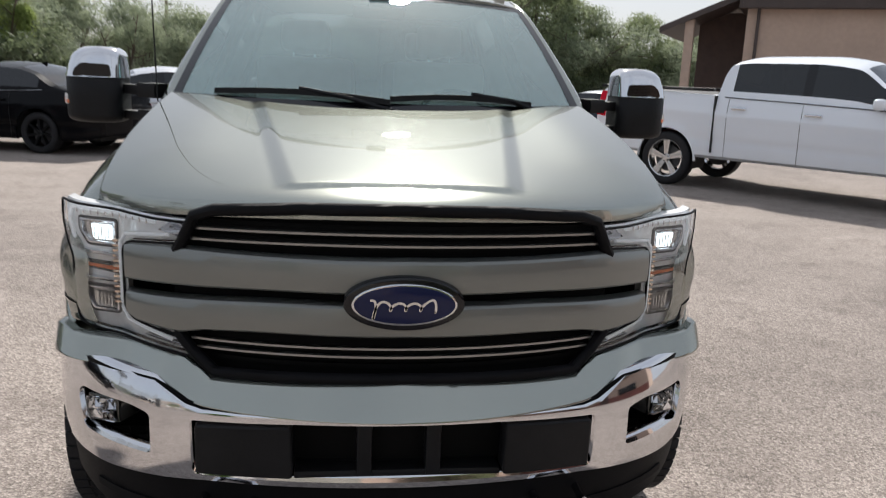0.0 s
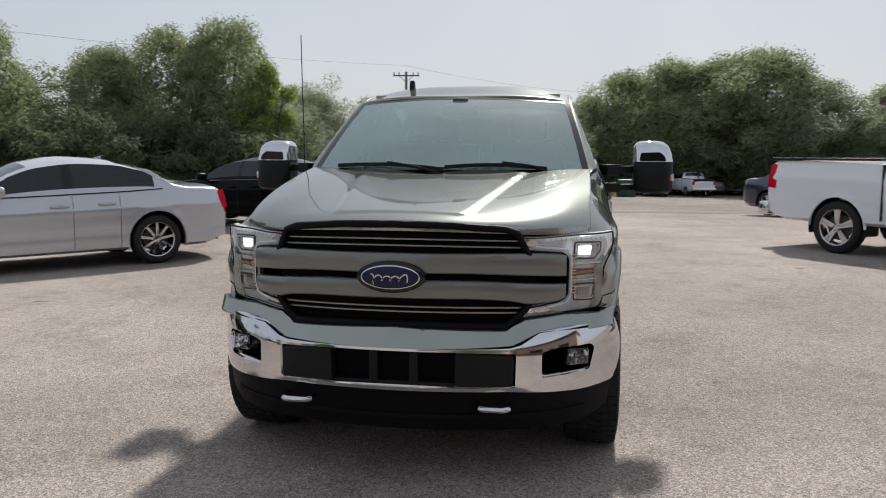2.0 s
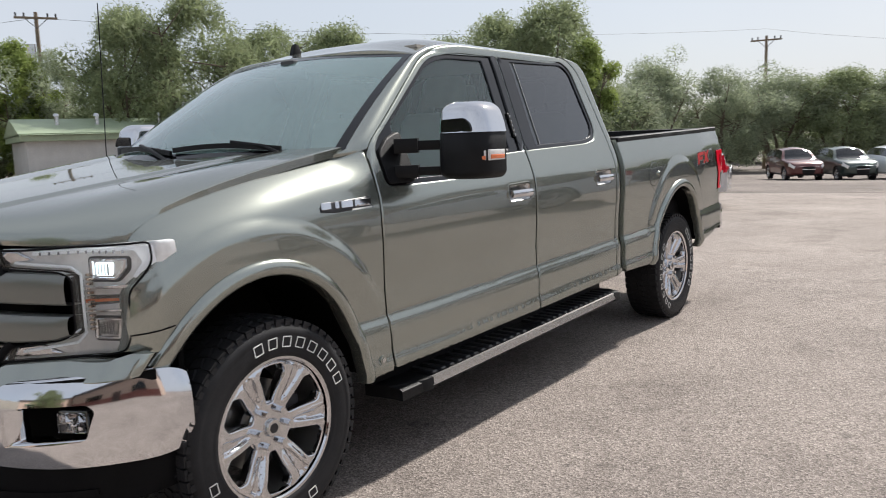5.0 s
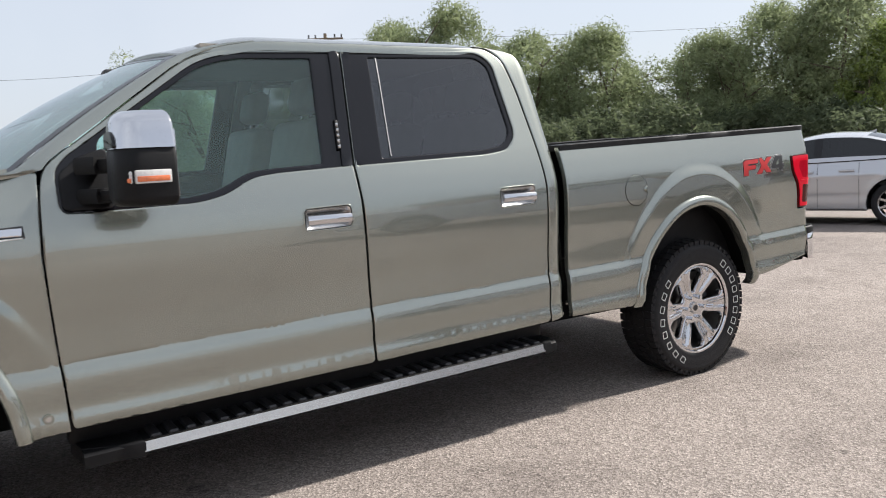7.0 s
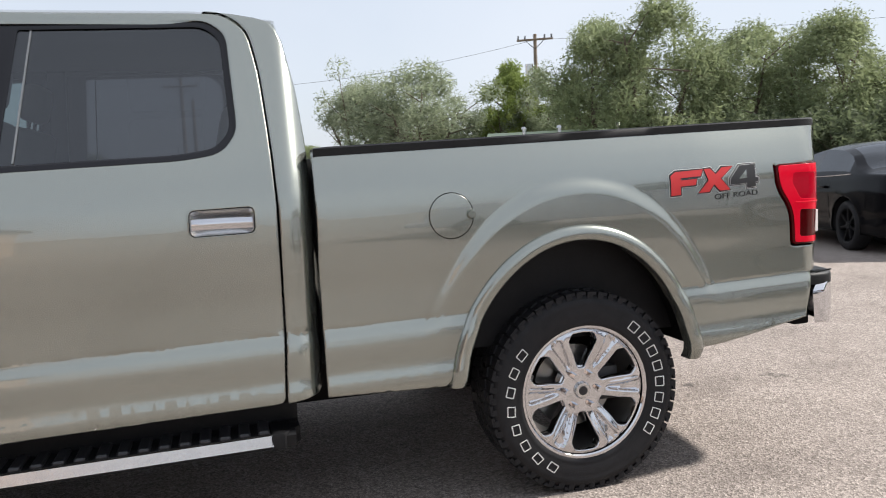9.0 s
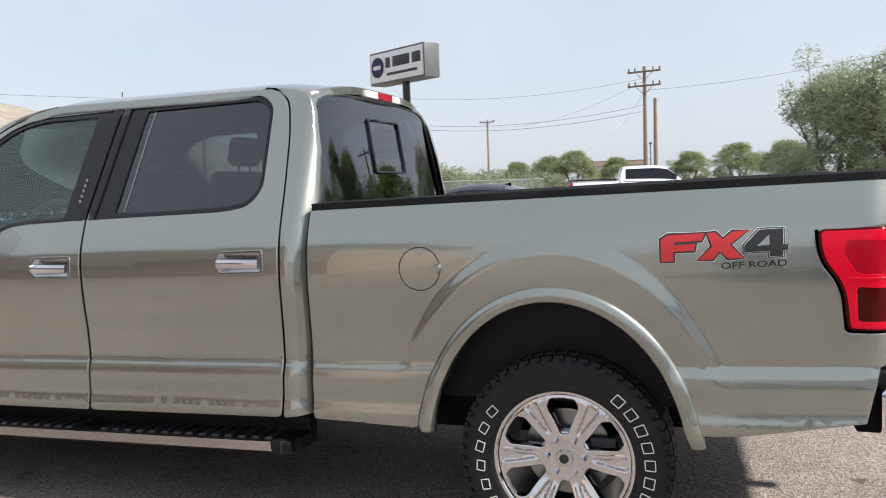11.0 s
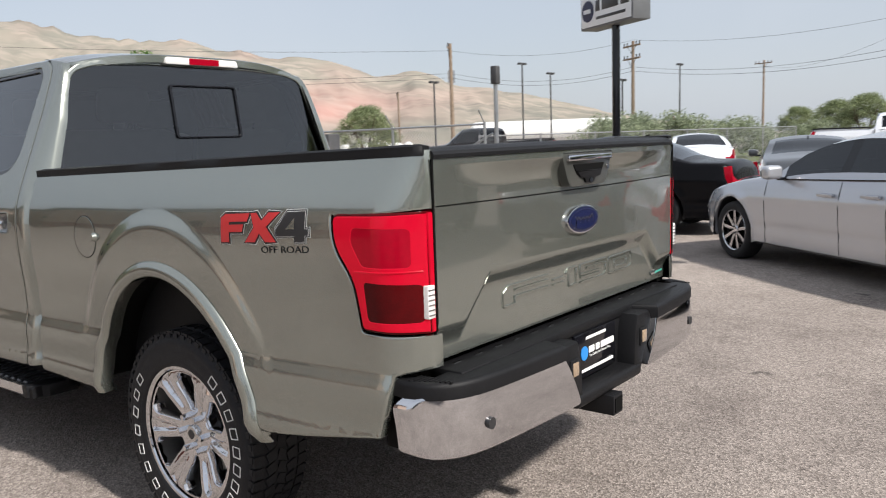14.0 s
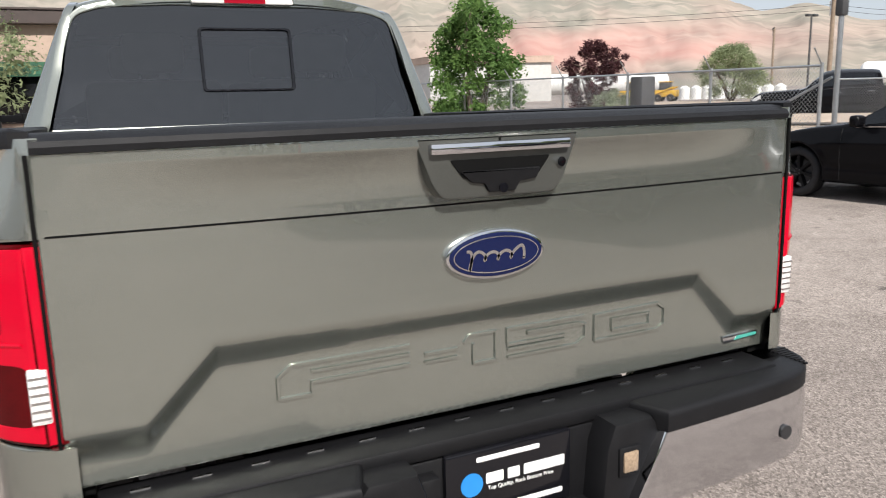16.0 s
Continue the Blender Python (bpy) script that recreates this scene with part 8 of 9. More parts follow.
# undergrowth at the feet of the nearer trees
for i in range(26):
    az = -49.0 + i * 1.05
    x, y = polar((2.1, -3.4), az, 43.0 + 1.6 * math.sin(i * 2.7))
    plant("bush", x, y, 2.6 + 0.7 * math.sin(i * 1.7), i * 1.3, 1.0, "undergrowth")
for i in range(20):
    x, y = polar((2.1, -3.4), -0.5 + i * 1.6, 71.0 + 1.5 * math.sin(i * 2.1))
    plant("bush", x, y, 3.2 + 0.7 * math.sin(i * 1.7), i * 1.1, 1.1, "undergrowth")
# lower rank behind, closing the gaps under the crowns
for i, az in enumerate(range(-68, 44, 3)):
    d = 53 if az < -22 else 84
    x, y = polar((2.1, -3.4), az + 1.2 * math.sin(i * 2.3), d + 2 * math.sin(i))
    plant(("olive_b", "elm_a", "olive_a")[i % 3], x, y, d * math.tan(radians(3.3 if az < -22 else 2.3)) + 1.4 + 0.4 * math.sin(i * 1.9) - ground_z(x, y), i * 2.1, 1.25)
for az, d, h in ((-86, 95, 5), (-89, 110, 5.5), (-92, 120, 5), (-97, 120, 4.6), (-100, 105, 5.2), (-101.8, 110, 4.8), (-104, 118, 4.4)):
    x, y = polar((3.1, 5.8), az, d)
    plant("elm_a", x, y, h, az, 1.3)
for az, d, h in ((-106, 48, 1.7), (-108, 46, 2.0), (-110.5, 44, 2.3), (-112.8, 43, 2.1), (-115.2, 46, 2.4), (-103, 60, 1.8)):
    x, y = polar((3.1, 5.8), az, d)
    plant("shrub", x, y, h, az, 1.2, "shrubs by the road")
plant("sapling", -11.35, -16.15, 4.3, 0.4, 0.95)
plant("plum", *polar((1.2, 6.8), -143.4, 42), 4.0, 0.2)
plant("shrub", *polar((1.2, 6.8), -142.2, 41), 1.3, 0.2)
plant("elm_a", *polar((1.2, 6.8), -134.5, 85), 5.4, 0.9, 1.3)
plant("elm_b", 4.8, -18.5, 7.0, 0.3, 1.0)

# ---- low buildings ----
STUCCO = material("tan_stucco", (0.44, 0.33, 0.265), 0.85, vary=0.10, scale=0.8, bump=0.3, bump_scale=60.0)
FASCIA = material("dark_brown_metal", (0.055, 0.040, 0.036), 0.5, vary=0.15, scale=3.0)
BRICK_RED = material("dull_red_brick", (0.23, 0.085, 0.07), 0.85, vary=0.2, scale=5.0, bump=0.3, bump_scale=40.0)
WOOD_DARK = material("dark_door_wood", (0.06, 0.035, 0.028), 0.6, vary=0.2, scale=5.0)
GREEN_ROOF = material("pale_green_metal_roof", (0.30, 0.36, 0.24), 0.5, vary=0.1, scale=1.5)
PALE_WALL = material("pale_block_wall", (0.50, 0.49, 0.47), 0.85, vary=0.1, scale=2.0)


def building(name, label, p0, p1, depth, height, wall, roof, fascia=0.55, lower=None, doors=(), windows=()):
    """A block whose front runs from p0 to p1; depth behind it on the left of that direction."""
    a, b = Vector((*p0, 0)), Vector((*p1, 0))
    L = (b - a).length
    ang = math.atan2(b.y - a.y, b.x - a.x)
    t = thing(name, label, "building", m=Matrix.Translation(a) @ Matrix.Rotation(ang, 4, "Z"))
    part("wall", box_bm((0, 0, -0.05), (L, depth, height)), wall, t, smooth=False)
    part("fascia", box_bm((-0.25, -0.35, height - 0.02), (L + 0.25, depth + 0.25, height + fascia), 0.02), roof, t, smooth=False)
    n = int(L / 0.6)
    for i in range(n):
        part("fascia_rib", box_bm((-0.2 + i * 0.6, -0.375, height + 0.02), (-0.14 + i * 0.6, -0.345, height + fascia - 0.02)), roof, t, smooth=False)
    part("roof_edge", box_bm((-0.30, -0.40, height + fascia), (L + 0.3, depth + 0.3, height + fascia + 0.07), 0.01), roof, t, smooth=False)
    if lower:
        part("lower_wall", box_bm((0.02, -0.04, 0.0), (L - 0.02, 0.02, 1.15)), lower, t, smooth=False)
    for x, w in doors:
        d = part("door", box_bm((x, -0.06, 0.0), (x + w, 0.02, 2.1), 0.01), WOOD_DARK, t)
        part("door_frame", box_bm((x - 0.06, -0.075, 0.0), (x, 0.02, 2.16), 0.005, bm=box_bm((x + w, -0.075, 0.0), (x + w + 0.06, 0.02, 2.16), 0.005)), FASCIA, d)
    for x, w, z, h in windows:
        wdw = part("window", box_bm((x, -0.03, z), (x + w, 0.01, z + h), 0.005), GLOSS_BLACK, t)
        part("window_frame", box_bm((x - 0.05, -0.06, z - 0.05), (x + w + 0.05, 0.0, z), 0.004, bm=box_bm((x - 0.05, -0.06, z + h), (x + w + 0.05, 0.0, z + h + 0.05), 0.004)), FASCIA, wdw)
    return t


shop = building("shop_building", "tan stucco workshop with a dark brown metal fascia", (12.6, 22.2), (24.0, 15.5), 9.0, 3.95, STUCCO, FASCIA, 0.75)
# lean-to porch on the shop's side
porch = new("porch")
porch.parent = shop
porch["label"] = "dark lean-to porch roof on posts"
pr = bmesh.new()
prism_bm([(-2.7, 3.35), (0.05, 4.55), (0.05, 4.35), (-2.7, 3.15)], -0.1, 6.0, "y", bm=pr)
part("porch_roof", pr, FASCIA, porch, smooth=False)
part("porch_post", box_bm((-1.9, 0.05, 0), (-1.62, 0.35, 3.6), 0.01), STUCCO, porch)
part("porch_back", box_bm((-1.7, 2.5, 0), (0.0, 2.6, 4.0)), WOOD_DARK, porch, smooth=False)
part("downpipe", rod_bm((0.35, -0.07, 0.0), (0.35, -0.07, 4.0), 0.05, 8), FASCIA, shop)
part("roof_vent", rod_bm((4.5, 1.5, 4.6), (4.5, 1.5, 5.1), 0.05, 8), FASCIA, shop)
part("wall_lamp", box_bm((3.6, -0.5, 4.22), (4.1, -0.34, 4.40), 0.02), PALE_WALL, shop)
# assumed block out of view, added so the truck's side reflects something dark and red
building("sales_building", "unseen long tan building with a dull red lower wall, added for reflections", (11.8, -2.5), (11.8, -20.5), 8.0, 4.2, STUCCO, FASCIA, 0.6, BRICK_RED, ((6.0, 1.0),), ((2.0, 2.6, 0.9, 1.5), (9.0, 4.0, 0.9, 1.5)))
office = building("office_building", "tan office with green awnings", (22.0, -22.0), (-1.5, -22.0), 8.0, 3.9, STUCCO, FASCIA, 0.4, None, ((12.0, 1.0),), ((2.0, 2.5, 0.9, 1.4), (7.0, 2.5, 0.9, 1.4), (19.5, 1.8, 0.9, 1.4)))
GREEN_AWNING = material("green_awning", (0.03, 0.12, 0.07), 0.6, vary=0.15, scale=4.0)
for x in (2.0, 7.0, 19.3):
    part("awning", prism_bm([(0.0, 2.75), (-0.8, 2.35), (-0.8, 2.28), (0.0, 2.33)], x - 0.2, x + 2.7, "x"), GREEN_AWNING, office, "green window awning")
sx, sy = polar((3.8, 3.7), -72.5, 37)
ex, ey = polar((3.8, 3.7), -62.5, 37.3)
shed = building("low_shed", "low pale shed with a pale green metal roof", (sx, sy), (ex, ey), 6.0, 2.05, PALE_WALL, GREEN_ROOF, 0.25)
rf = bmesh.new()
Ls = math.hypot(ex - sx, ey - sy)
prism_bm([(-0.5, 2.30), (3.0, 3.1), (6.5, 2.30)], -0.3, Ls + 0.3, "x", bm=rf)
part("pitched_roof", rf, GREEN_ROOF, shed, smooth=False)
for x in (1.5, 3.2, 6.0, 9.2):
    part("roof_vent", rod_bm((x, 1.6, 2.6), (x, 1.6, 3.2), 0.10, 8, cyl_bm(0.17, 0.10, 0.12, Matrix.Translation((x, 1.6, 3.22)), 10)), SATIN_CHROME, shed)
WHITE_PANEL = material("white_panel", (0.72, 0.72, 0.70), 0.5, vary=0.06, scale=2.0)
camper = thing("camper_trailer", "white boxy camper trailer behind the far cars", "trailer", m=Matrix.Translation((0.33, 51.0, ground_z(0, 53))))
part("camper_body", box_bm((-1.15, 0, 0.4), (1.15, 4.0, 2.35), 0.12, 3), WHITE_PANEL, camper)
part("camper_window", box_bm((-0.55, -0.02, 1.8), (0.55, 0.02, 2.05), 0.01), GLOSS_BLACK, camper)
part("roof_unit", box_bm((-0.3, 1.0, 2.34), (0.3, 1.9, 2.56), 0.05), WHITE_PANEL, camper)
for s in (1, -1):
    part("camper_wheel", revolve([(0.1, -0.1), (0.33, -0.1), (0.36, 0), (0.33, 0.1), (0.1, 0.1)], 20, Matrix.Translation((s * 0.95, 2.2, 0.36))), RUBBER, camper)
part("camper_jack", box_bm((-0.08, 0.3, 0.0), (0.08, 0.45, 0.55)), CAR_DARK, camper)
CABINET = material("dark_green_cabinet", (0.02, 0.06, 0.045), 0.5, vary=0.12, scale=4.0)
cab = thing("utility_cabinet", "dark green electrical cabinet on the ground", "cabinet", m=Matrix.Translation((4.39, 57.65, ground_z(0, 57.65))))
part("cabinet_box", box_bm((-0.66, 0, -0.05), (0.66, 1.2, 1.3), 0.03), CABINET, cab)
part("cabinet_door", box_bm((-0.60, -0.03, 0.1), (-0.02, 0.0, 1.2), 0.01), CABINET, cab)
part("cabinet_door", box_bm((0.02, -0.03, 0.1), (0.60, 0.0, 1.2), 0.01), CABINET, cab)
bol = thing("bollard", "yellow steel bollard beside the cabinet", "bollard", m=Matrix.Translation((3.5, 57.4, ground_z(0, 57.4))))
part("post", rod_bm((0, 0, 0), (0, 0, 1.1), 0.09, 12), material("yellow_enamel", (0.62, 0.45, 0.04), 0.5, vary=0.15, scale=6.0), bol)

# ---- sign ----
sign = thing("pole_sign", "white box sign with plain bars on a black pole", "sign")
a, b = Vector((-21.75, -6.65, 0)), Vector((-20.35, -4.15, 0))
d = (b - a).normalized()
nrm = Vector((d.y, -d.x, 0))
sm = Matrix(((d.x, nrm.x, 0, (a.x + b.x) / 2), (d.y, nrm.y, 0, (a.y + b.y) / 2), (0, 0, 1, 0), (0, 0, 0, 1)))
SIGN_GREY = material("sign_grey_frame", (0.11, 0.115, 0.12), 0.5, vary=0.1, scale=2.0)
SIGN_WHITE = material("sign_white_face", (0.74, 0.75, 0.76), 0.4, vary=0.04, scale=2.0)
part("sign_box", box_bm((-1.45, -0.65, 4.95), (1.45, 0.0, 6.05), 0.03, m=sm), SIGN_GREY, sign)
face = part("sign_face", box_bm((-1.38, -0.01, 5.02), (1.38, 0.02, 5.98), 0.01, m=sm), SIGN_WHITE, sign)
part("sign_disc", cyl_bm(0.34, 0.34, 0.03, sm @ Matrix.Translation((-0.98, 0.025, 5.52)) @ Matrix.Rotation(math.pi / 2, 4, "X"), 28), BADGE_BLUE, face)
part("disc_shape", box_bm((-1.18, 0.035, 5.45), (-0.78, 0.05, 5.58), 0.03, m=sm), SIGN_WHITE, face)
for x0, x1 in ((-0.55, -0.30), (-0.18, 0.72), (0.84, 1.28)):
    part("sign_bar", box_bm((x0, 0.015, 5.46), (x1, 0.03, 5.80), 0.01, m=sm), BADGE_DARK, face)
part("sign_bar", box_bm((-0.5, 0.015, 5.20), (1.1, 0.03, 5.29), 0.01, m=sm), BADGE_DARK, face)
part("sign_pole", rod_bm(sm @ Vector((0.1, -0.32, 0)), sm @ Vector((0.1, -0.32, 5.0)), 0.13, 14), GLOSS_BLACK, sign)

# ---- poles and wires ----
POLE_WOOD = material("weathered_pole_wood", (0.22, 0.165, 0.12), 0.85, vary=0.2, scale=4.0, bump=0.3, bump_scale=30.0)
WIRE = material("dark_wire", (0.03, 0.03, 0.03), 0.6, vary=0.1, scale=4.0)


def utility_pole(x, y, h, turn, arms=1, can=False, label="wooden utility pole with a cross-arm and insulators"):
    p = thing("utility_pole", label, "utility pole", "utility poles", Matrix.Translation((x, y, ground_z(x, y))) @ Matrix.Rotation(turn, 4, "Z"))
    part("pole", rod_bm((0, 0, -0.1), (0, 0, h), 0.16, 10, None, 0.11), POLE_WOOD, p)
    for k in range(arms):
        z = h - 0.35 - 0.95 * k
        arm = part("cross_arm", box_bm((-1.15, -0.16, z - 0.06), (1.15, -0.05, z + 0.06), 0.01), POLE_WOOD, p)
        for i in (-1.05, -0.62, 0.62, 1.05):
            part("insulator", rod_bm((i, -0.1, z + 0.05), (i, -0.1, z + 0.28), 0.05, 8), DARK_TRIM, arm)
        for s in (1, -1):
            part("arm_brace", rod_bm((s * 0.6, -0.1, z - 0.03), (0, -0.12, z - 0.6), 0.02, 6), DARK_TRIM, arm)
    if can:
        part("transformer", cyl_bm(0.26, 0.26, 0.9, Matrix.Translation((-0.42, 0, h - 2.3)), 16), SATIN_CHROME, p)
    return p


for x, y, h, turn, arms, can in ((-14.4, 65.0, 10.5, 0.15, 1, False), (-44.2, 22.3, 9.9, 1.1, 1, True), (-52.3, 0.25, 9.0, 1.35, 2, False), (-51.9, 0.95, 6.8, 1.55, 0, False), (-43.5, -29.0, 8.4, 0.6, 1, True),
                                 (-100.0, -24.0, 10.0, 1.3, 1, False), (-54.8, -20.2, 8.5, 1.0, 2, False), (8.5, 88.0, 10.2, 0.0, 1, False), (-75.0, -62.0, 8.0, 0.8, 1, False)):
    utility_pole(x, y, h, turn, arms, can)


def wire(points, sag, r=0.011):
    pts = []
    for a_, b_ in zip(points[:-1], points[1:]):
        a_, b_ = Vector(a_), Vector(b_)
        for t in np.linspace(0, 1, 14):
            pts.append(tuple(a_.lerp(b_, t) - Vector((0, 0, sag * 4 * t * (1 - t)))))
    w = thing("overhead_wire", "thin dark overhead wire between poles", "wire", "overhead wires")
    sweep("strand", pts, ring_section(r, 4), WIRE, w, caps=False)


wire([(-120, -10, 8.4), (-52.3, 0.25, 7.4), (-44.2, 22.3, 9.4), (-14.4, 65, 9.3), (8.5, 88, 8.4)], 0.7, 0.009)
wire([(-52.5, 0.0, 8.2), (-54.8, -20.2, 8.6), (-43.5, -29, 7.9), (10, -48, 8.0)], 0.7, 0.009)
wire([(-52.5, 0.0, 6.4), (-54.8, -20.2, 6.6), (-43.5, -29, 6.3), (10, -48, 6.0)], 0.8, 0.011)
wire([(-52.5, 0.0, 6.0), (-54.8, -20.2, 6.3), (-43.5, -29, 6.0), (10, -48, 5.7)], 0.8, 0.011)
wire([(-100, -24, 9.2), (-52.3, 0.25, 8.0)], 1.2, 0.009)


def light_pole(x, y, h):
    p = thing("light_pole", "tall thin lot light pole with two floodlights", "light pole", "light poles", Matrix.Translation((x, y, 0)))
    part("pole", rod_bm((0, 0, 0), (0, 0, h), 0.08, 8, None, 0.06), DARK_TRIM, p)
    for s in (1, -1):
        part("flood_lamp", box_bm((s * 0.30 - 0.17, -0.15, h - 0.06), (s * 0.30 + 0.17, 0.15, h + 0.10), 0.03), DARK_TRIM, p)


for az, dist, h in ((-129.9, 60, 5.9), (-123.5, 62, 7.2), (-121.4, 70, 7.0), (-112.5, 70, 7.2), (-95.5, 95, 5.5), (-116.5, 60, 5.5)):
    light_pole(*polar((1.2, 6.8), az, dist), h)

# ---- chain-link fence ----
GALV = material("galvanised_steel", (0.42, 0.43, 0.44), 0.4, 0.9, vary=0.12, scale=8.0)
LINK = bpy.data.materials.new("chain_link")
LINK.use_nodes = True
ln, ll = LINK.node_tree.nodes, LINK.node_tree.links
lb = ln["Principled BSDF"]
lb.inputs["Base Color"].default_value, lb.inputs["Metallic"].default_value, lb.inputs["Roughness"].default_value = (0.42, 0.43, 0.44, 1), 0.7, 0.45


def chain_link(name, p0, p1, height=1.8, posts=6, barbs=True, gate=False):
    """Posts, rails and a woven mesh of real wires."""
    a, b = Vector((*p0, 0)), Vector((*p1, 0))
    L, ang = (b - a).length, math.atan2(b.y - a.y, b.x - a.x)
    f = thing(name, "galvanised chain-link fence with round posts", "fence", m=Matrix.Translation(a) @ Matrix.Rotation(ang, 4, "Z"))
    for i in range(posts + 1):
        part("fence_post", rod_bm((L * i / posts, 0, 0), (L * i / posts, 0, height + 0.05), 0.032, 8), GALV, f)
        if barbs:
            part("barb_arm", rod_bm((L * i / posts, 0, height), (L * i / posts, 0.22, height + 0.30), 0.014, 6), GALV, f)
    part("top_rail", rod_bm((0, 0, height), (L, 0, height), 0.022, 8), GALV, f)
    part("bottom_rail", rod_bm((0, 0, 0.08), (L, 0, 0.08), 0.012, 6), GALV, f)
    v, fc = [], []
    step, r = 0.085, 0.0024

    def strip(p, q):
        p, q = np.array(p), np.array(q)
        k = len(v)
        t = (q - p) / np.linalg.norm(q - p)
        n1, n2 = np.array((t[1], -t[0])) * r, 0
        for base in (p, q):
            v.append((base[0] + n1[0], r, base[1] + n1[1]))
            v.append((base[0] - n1[0], r, base[1] - n1[1]))
            v.append((base[0], -r * 1.4, base[1]))
        fc.extend([(k, k + 1, k + 4, k + 3), (k + 1, k + 2, k + 5, k + 4), (k + 2, k, k + 3, k + 5)])
    c = -height
    while c < L:
        for s in (1, -1):
            x0, x1 = (c, c + height) if s > 0 else (c + height, c)
            z0, z1 = 0.06, height
            xa, xb = x0, x1
            pa, pb = [xa, z0], [xb, z1]
            lo, hi = (pa, pb) if xa < xb else (pb, pa)
            sl = (hi[1] - lo[1]) / (hi[0] - lo[0])
            if hi[0] <= 0 or lo[0] >= L:
                continue
            if lo[0] < 0:
                lo = [0.0, lo[1] - sl * lo[0]]
            if hi[0] > L:
                hi = [L, hi[1] - sl * (hi[0] - L)]
            strip(lo, hi)
        c += step * 1.0
    link_mesh("wire_mesh", v, fc, LINK, f, smooth=False)
    return f


chain_link("chain_link_fence", (-11.3, -3.3), (-11.15, -16.3), 1.8, 5)
chain_link("chain_link_fence", (-11.15, -16.6), (-8.4, -20.5), 1.8, 2)
chain_link("chain_link_fence", (-19.0, -9.0), (-38.0, -4.0), 1.6, 7, barbs=False)
gp = thing("gate_post", "tall steel gate post with a lamp head", "post", m=Matrix.Translation((-11.45, -3.1, 0)))
part("post", rod_bm((0, 0, 0), (0, 0, 2.75), 0.045, 10), GALV, gp)
part("post_head", box_bm((-0.08, -0.08, 2.62), (0.08, 0.08, 3.0), 0.03), DARK_TRIM, gp)
part("gate_brace", rod_bm((0.0, -0.1, 1.6), (0.1, -2.4, 0.5), 0.025, 6), GALV, gp)
gc = thing("gate_motor", "dark gate motor box by the fence", "gate motor", m=Matrix.Translation((-11.6, -8.4, 0)))
part("box", box_bm((-0.2, -0.22, 0), (0.2, 0.22, 1.75), 0.04), DARK_TRIM, gc)

# ---- beyond the fence ----
GRASS = material("dry_green_grass", (0.085, 0.14, 0.03), 0.9, vary=0.35, scale=0.6, colour2=(0.14, 0.13, 0.05), bump=0.8, bump_scale=8.0)
DIRT = material("pale_dirt", (0.40, 0.32, 0.25), 0.95, vary=0.2, scale=0.4, bump=0.4, bump_scale=3.0)


def patch(name, label, corners, z, mat):
    loop = [(p[0], p[1]) for p in corners]
    v, f = panel_data(loop, lambda x, y: z + 0 * x, "z", res=4.0, skirt=0, lip=0, edge=0.05)
    tagged(link_mesh(name, v, f, mat), label, "ground", kind="structure")


patch("lawn", "green lawn beyond the fence", [polar((1.2, 6.8), -152, 34), polar((1.2, 6.8), -140.5, 36), polar((1.2, 6.8), -141, 46), polar((1.2, 6.8), -153, 44)], 0.03, GRASS)
patch("verge", "weedy grass verge by the road", [polar((3.1, 5.8), -101, 40), polar((3.1, 5.8), -119, 38), polar((3.1, 5.8), -121, 70), polar((3.1, 5.8), -101, 75)], 0.03, GRASS)
patch("dirt_lot", "bare pale dirt under the far truck", [polar((1.2, 6.8), -132, 26), polar((1.2, 6.8), -119, 26), polar((1.2, 6.8), -119, 90), polar((1.2, 6.8), -146, 90), polar((1.2, 6.8), -140, 50)], 0.02, DIRT)
for az, dist, L, r in ((-121.5, 95, 17, 1.45), (-146, 120, 14, 1.5), (-141, 120, 9, 1.4)):
    x, y = polar((1.2, 6.8), az, dist)
    t = thing("storage_tank", "long white horizontal storage tank", "tank", "white tanks", Matrix.Translation((x, y, 0)) @ Matrix.Rotation(radians(-az), 4, "Z"))
    tk = bmesh.new()
    rod_bm((-L / 2, 0, r + 0.7), (L / 2, 0, r + 0.7), r, 24, tk)
    for s in (1, -1):
        rr = bmesh.ops.create_uvsphere(tk, u_segments=20, v_segments=10, radius=r)
        bmesh.ops.transform(tk, matrix=Matrix.Translation((s * L / 2, 0, r + 0.7)) @ Matrix.Diagonal((0.5, 1, 1, 1)), verts=rr["verts"])
    part("tank_shell", tk, WHITE_PANEL, t)
    for s in (-0.3, 0.3):
        part("tank_saddle", box_bm((s * L - 0.3, -1.0, 0), (s * L + 0.3, 1.0, 1.0)), PALE_WALL, t)
for i in range(9):
    x, y = polar((1.2, 6.8), -131.5 - i * 0.75, 100)
    t = thing("round_tank", "small white round tank in the far yard", "tank", "small white tanks", Matrix.Translation((x, y, 0)))
    bm = bmesh.new()
    rod_bm((0, 0, 0), (0, 0, 1.3), 0.62, 14, bm)
    cyl_bm(0.62, 0.2, 0.3, Matrix.Translation((0, 0, 1.45)), 14, bm)
    part("tank_shell", bm, WHITE_PANEL, t)
YELLOW = material("machine_yellow", (0.55, 0.33, 0.03), 0.5, vary=0.15, scale=3.0)
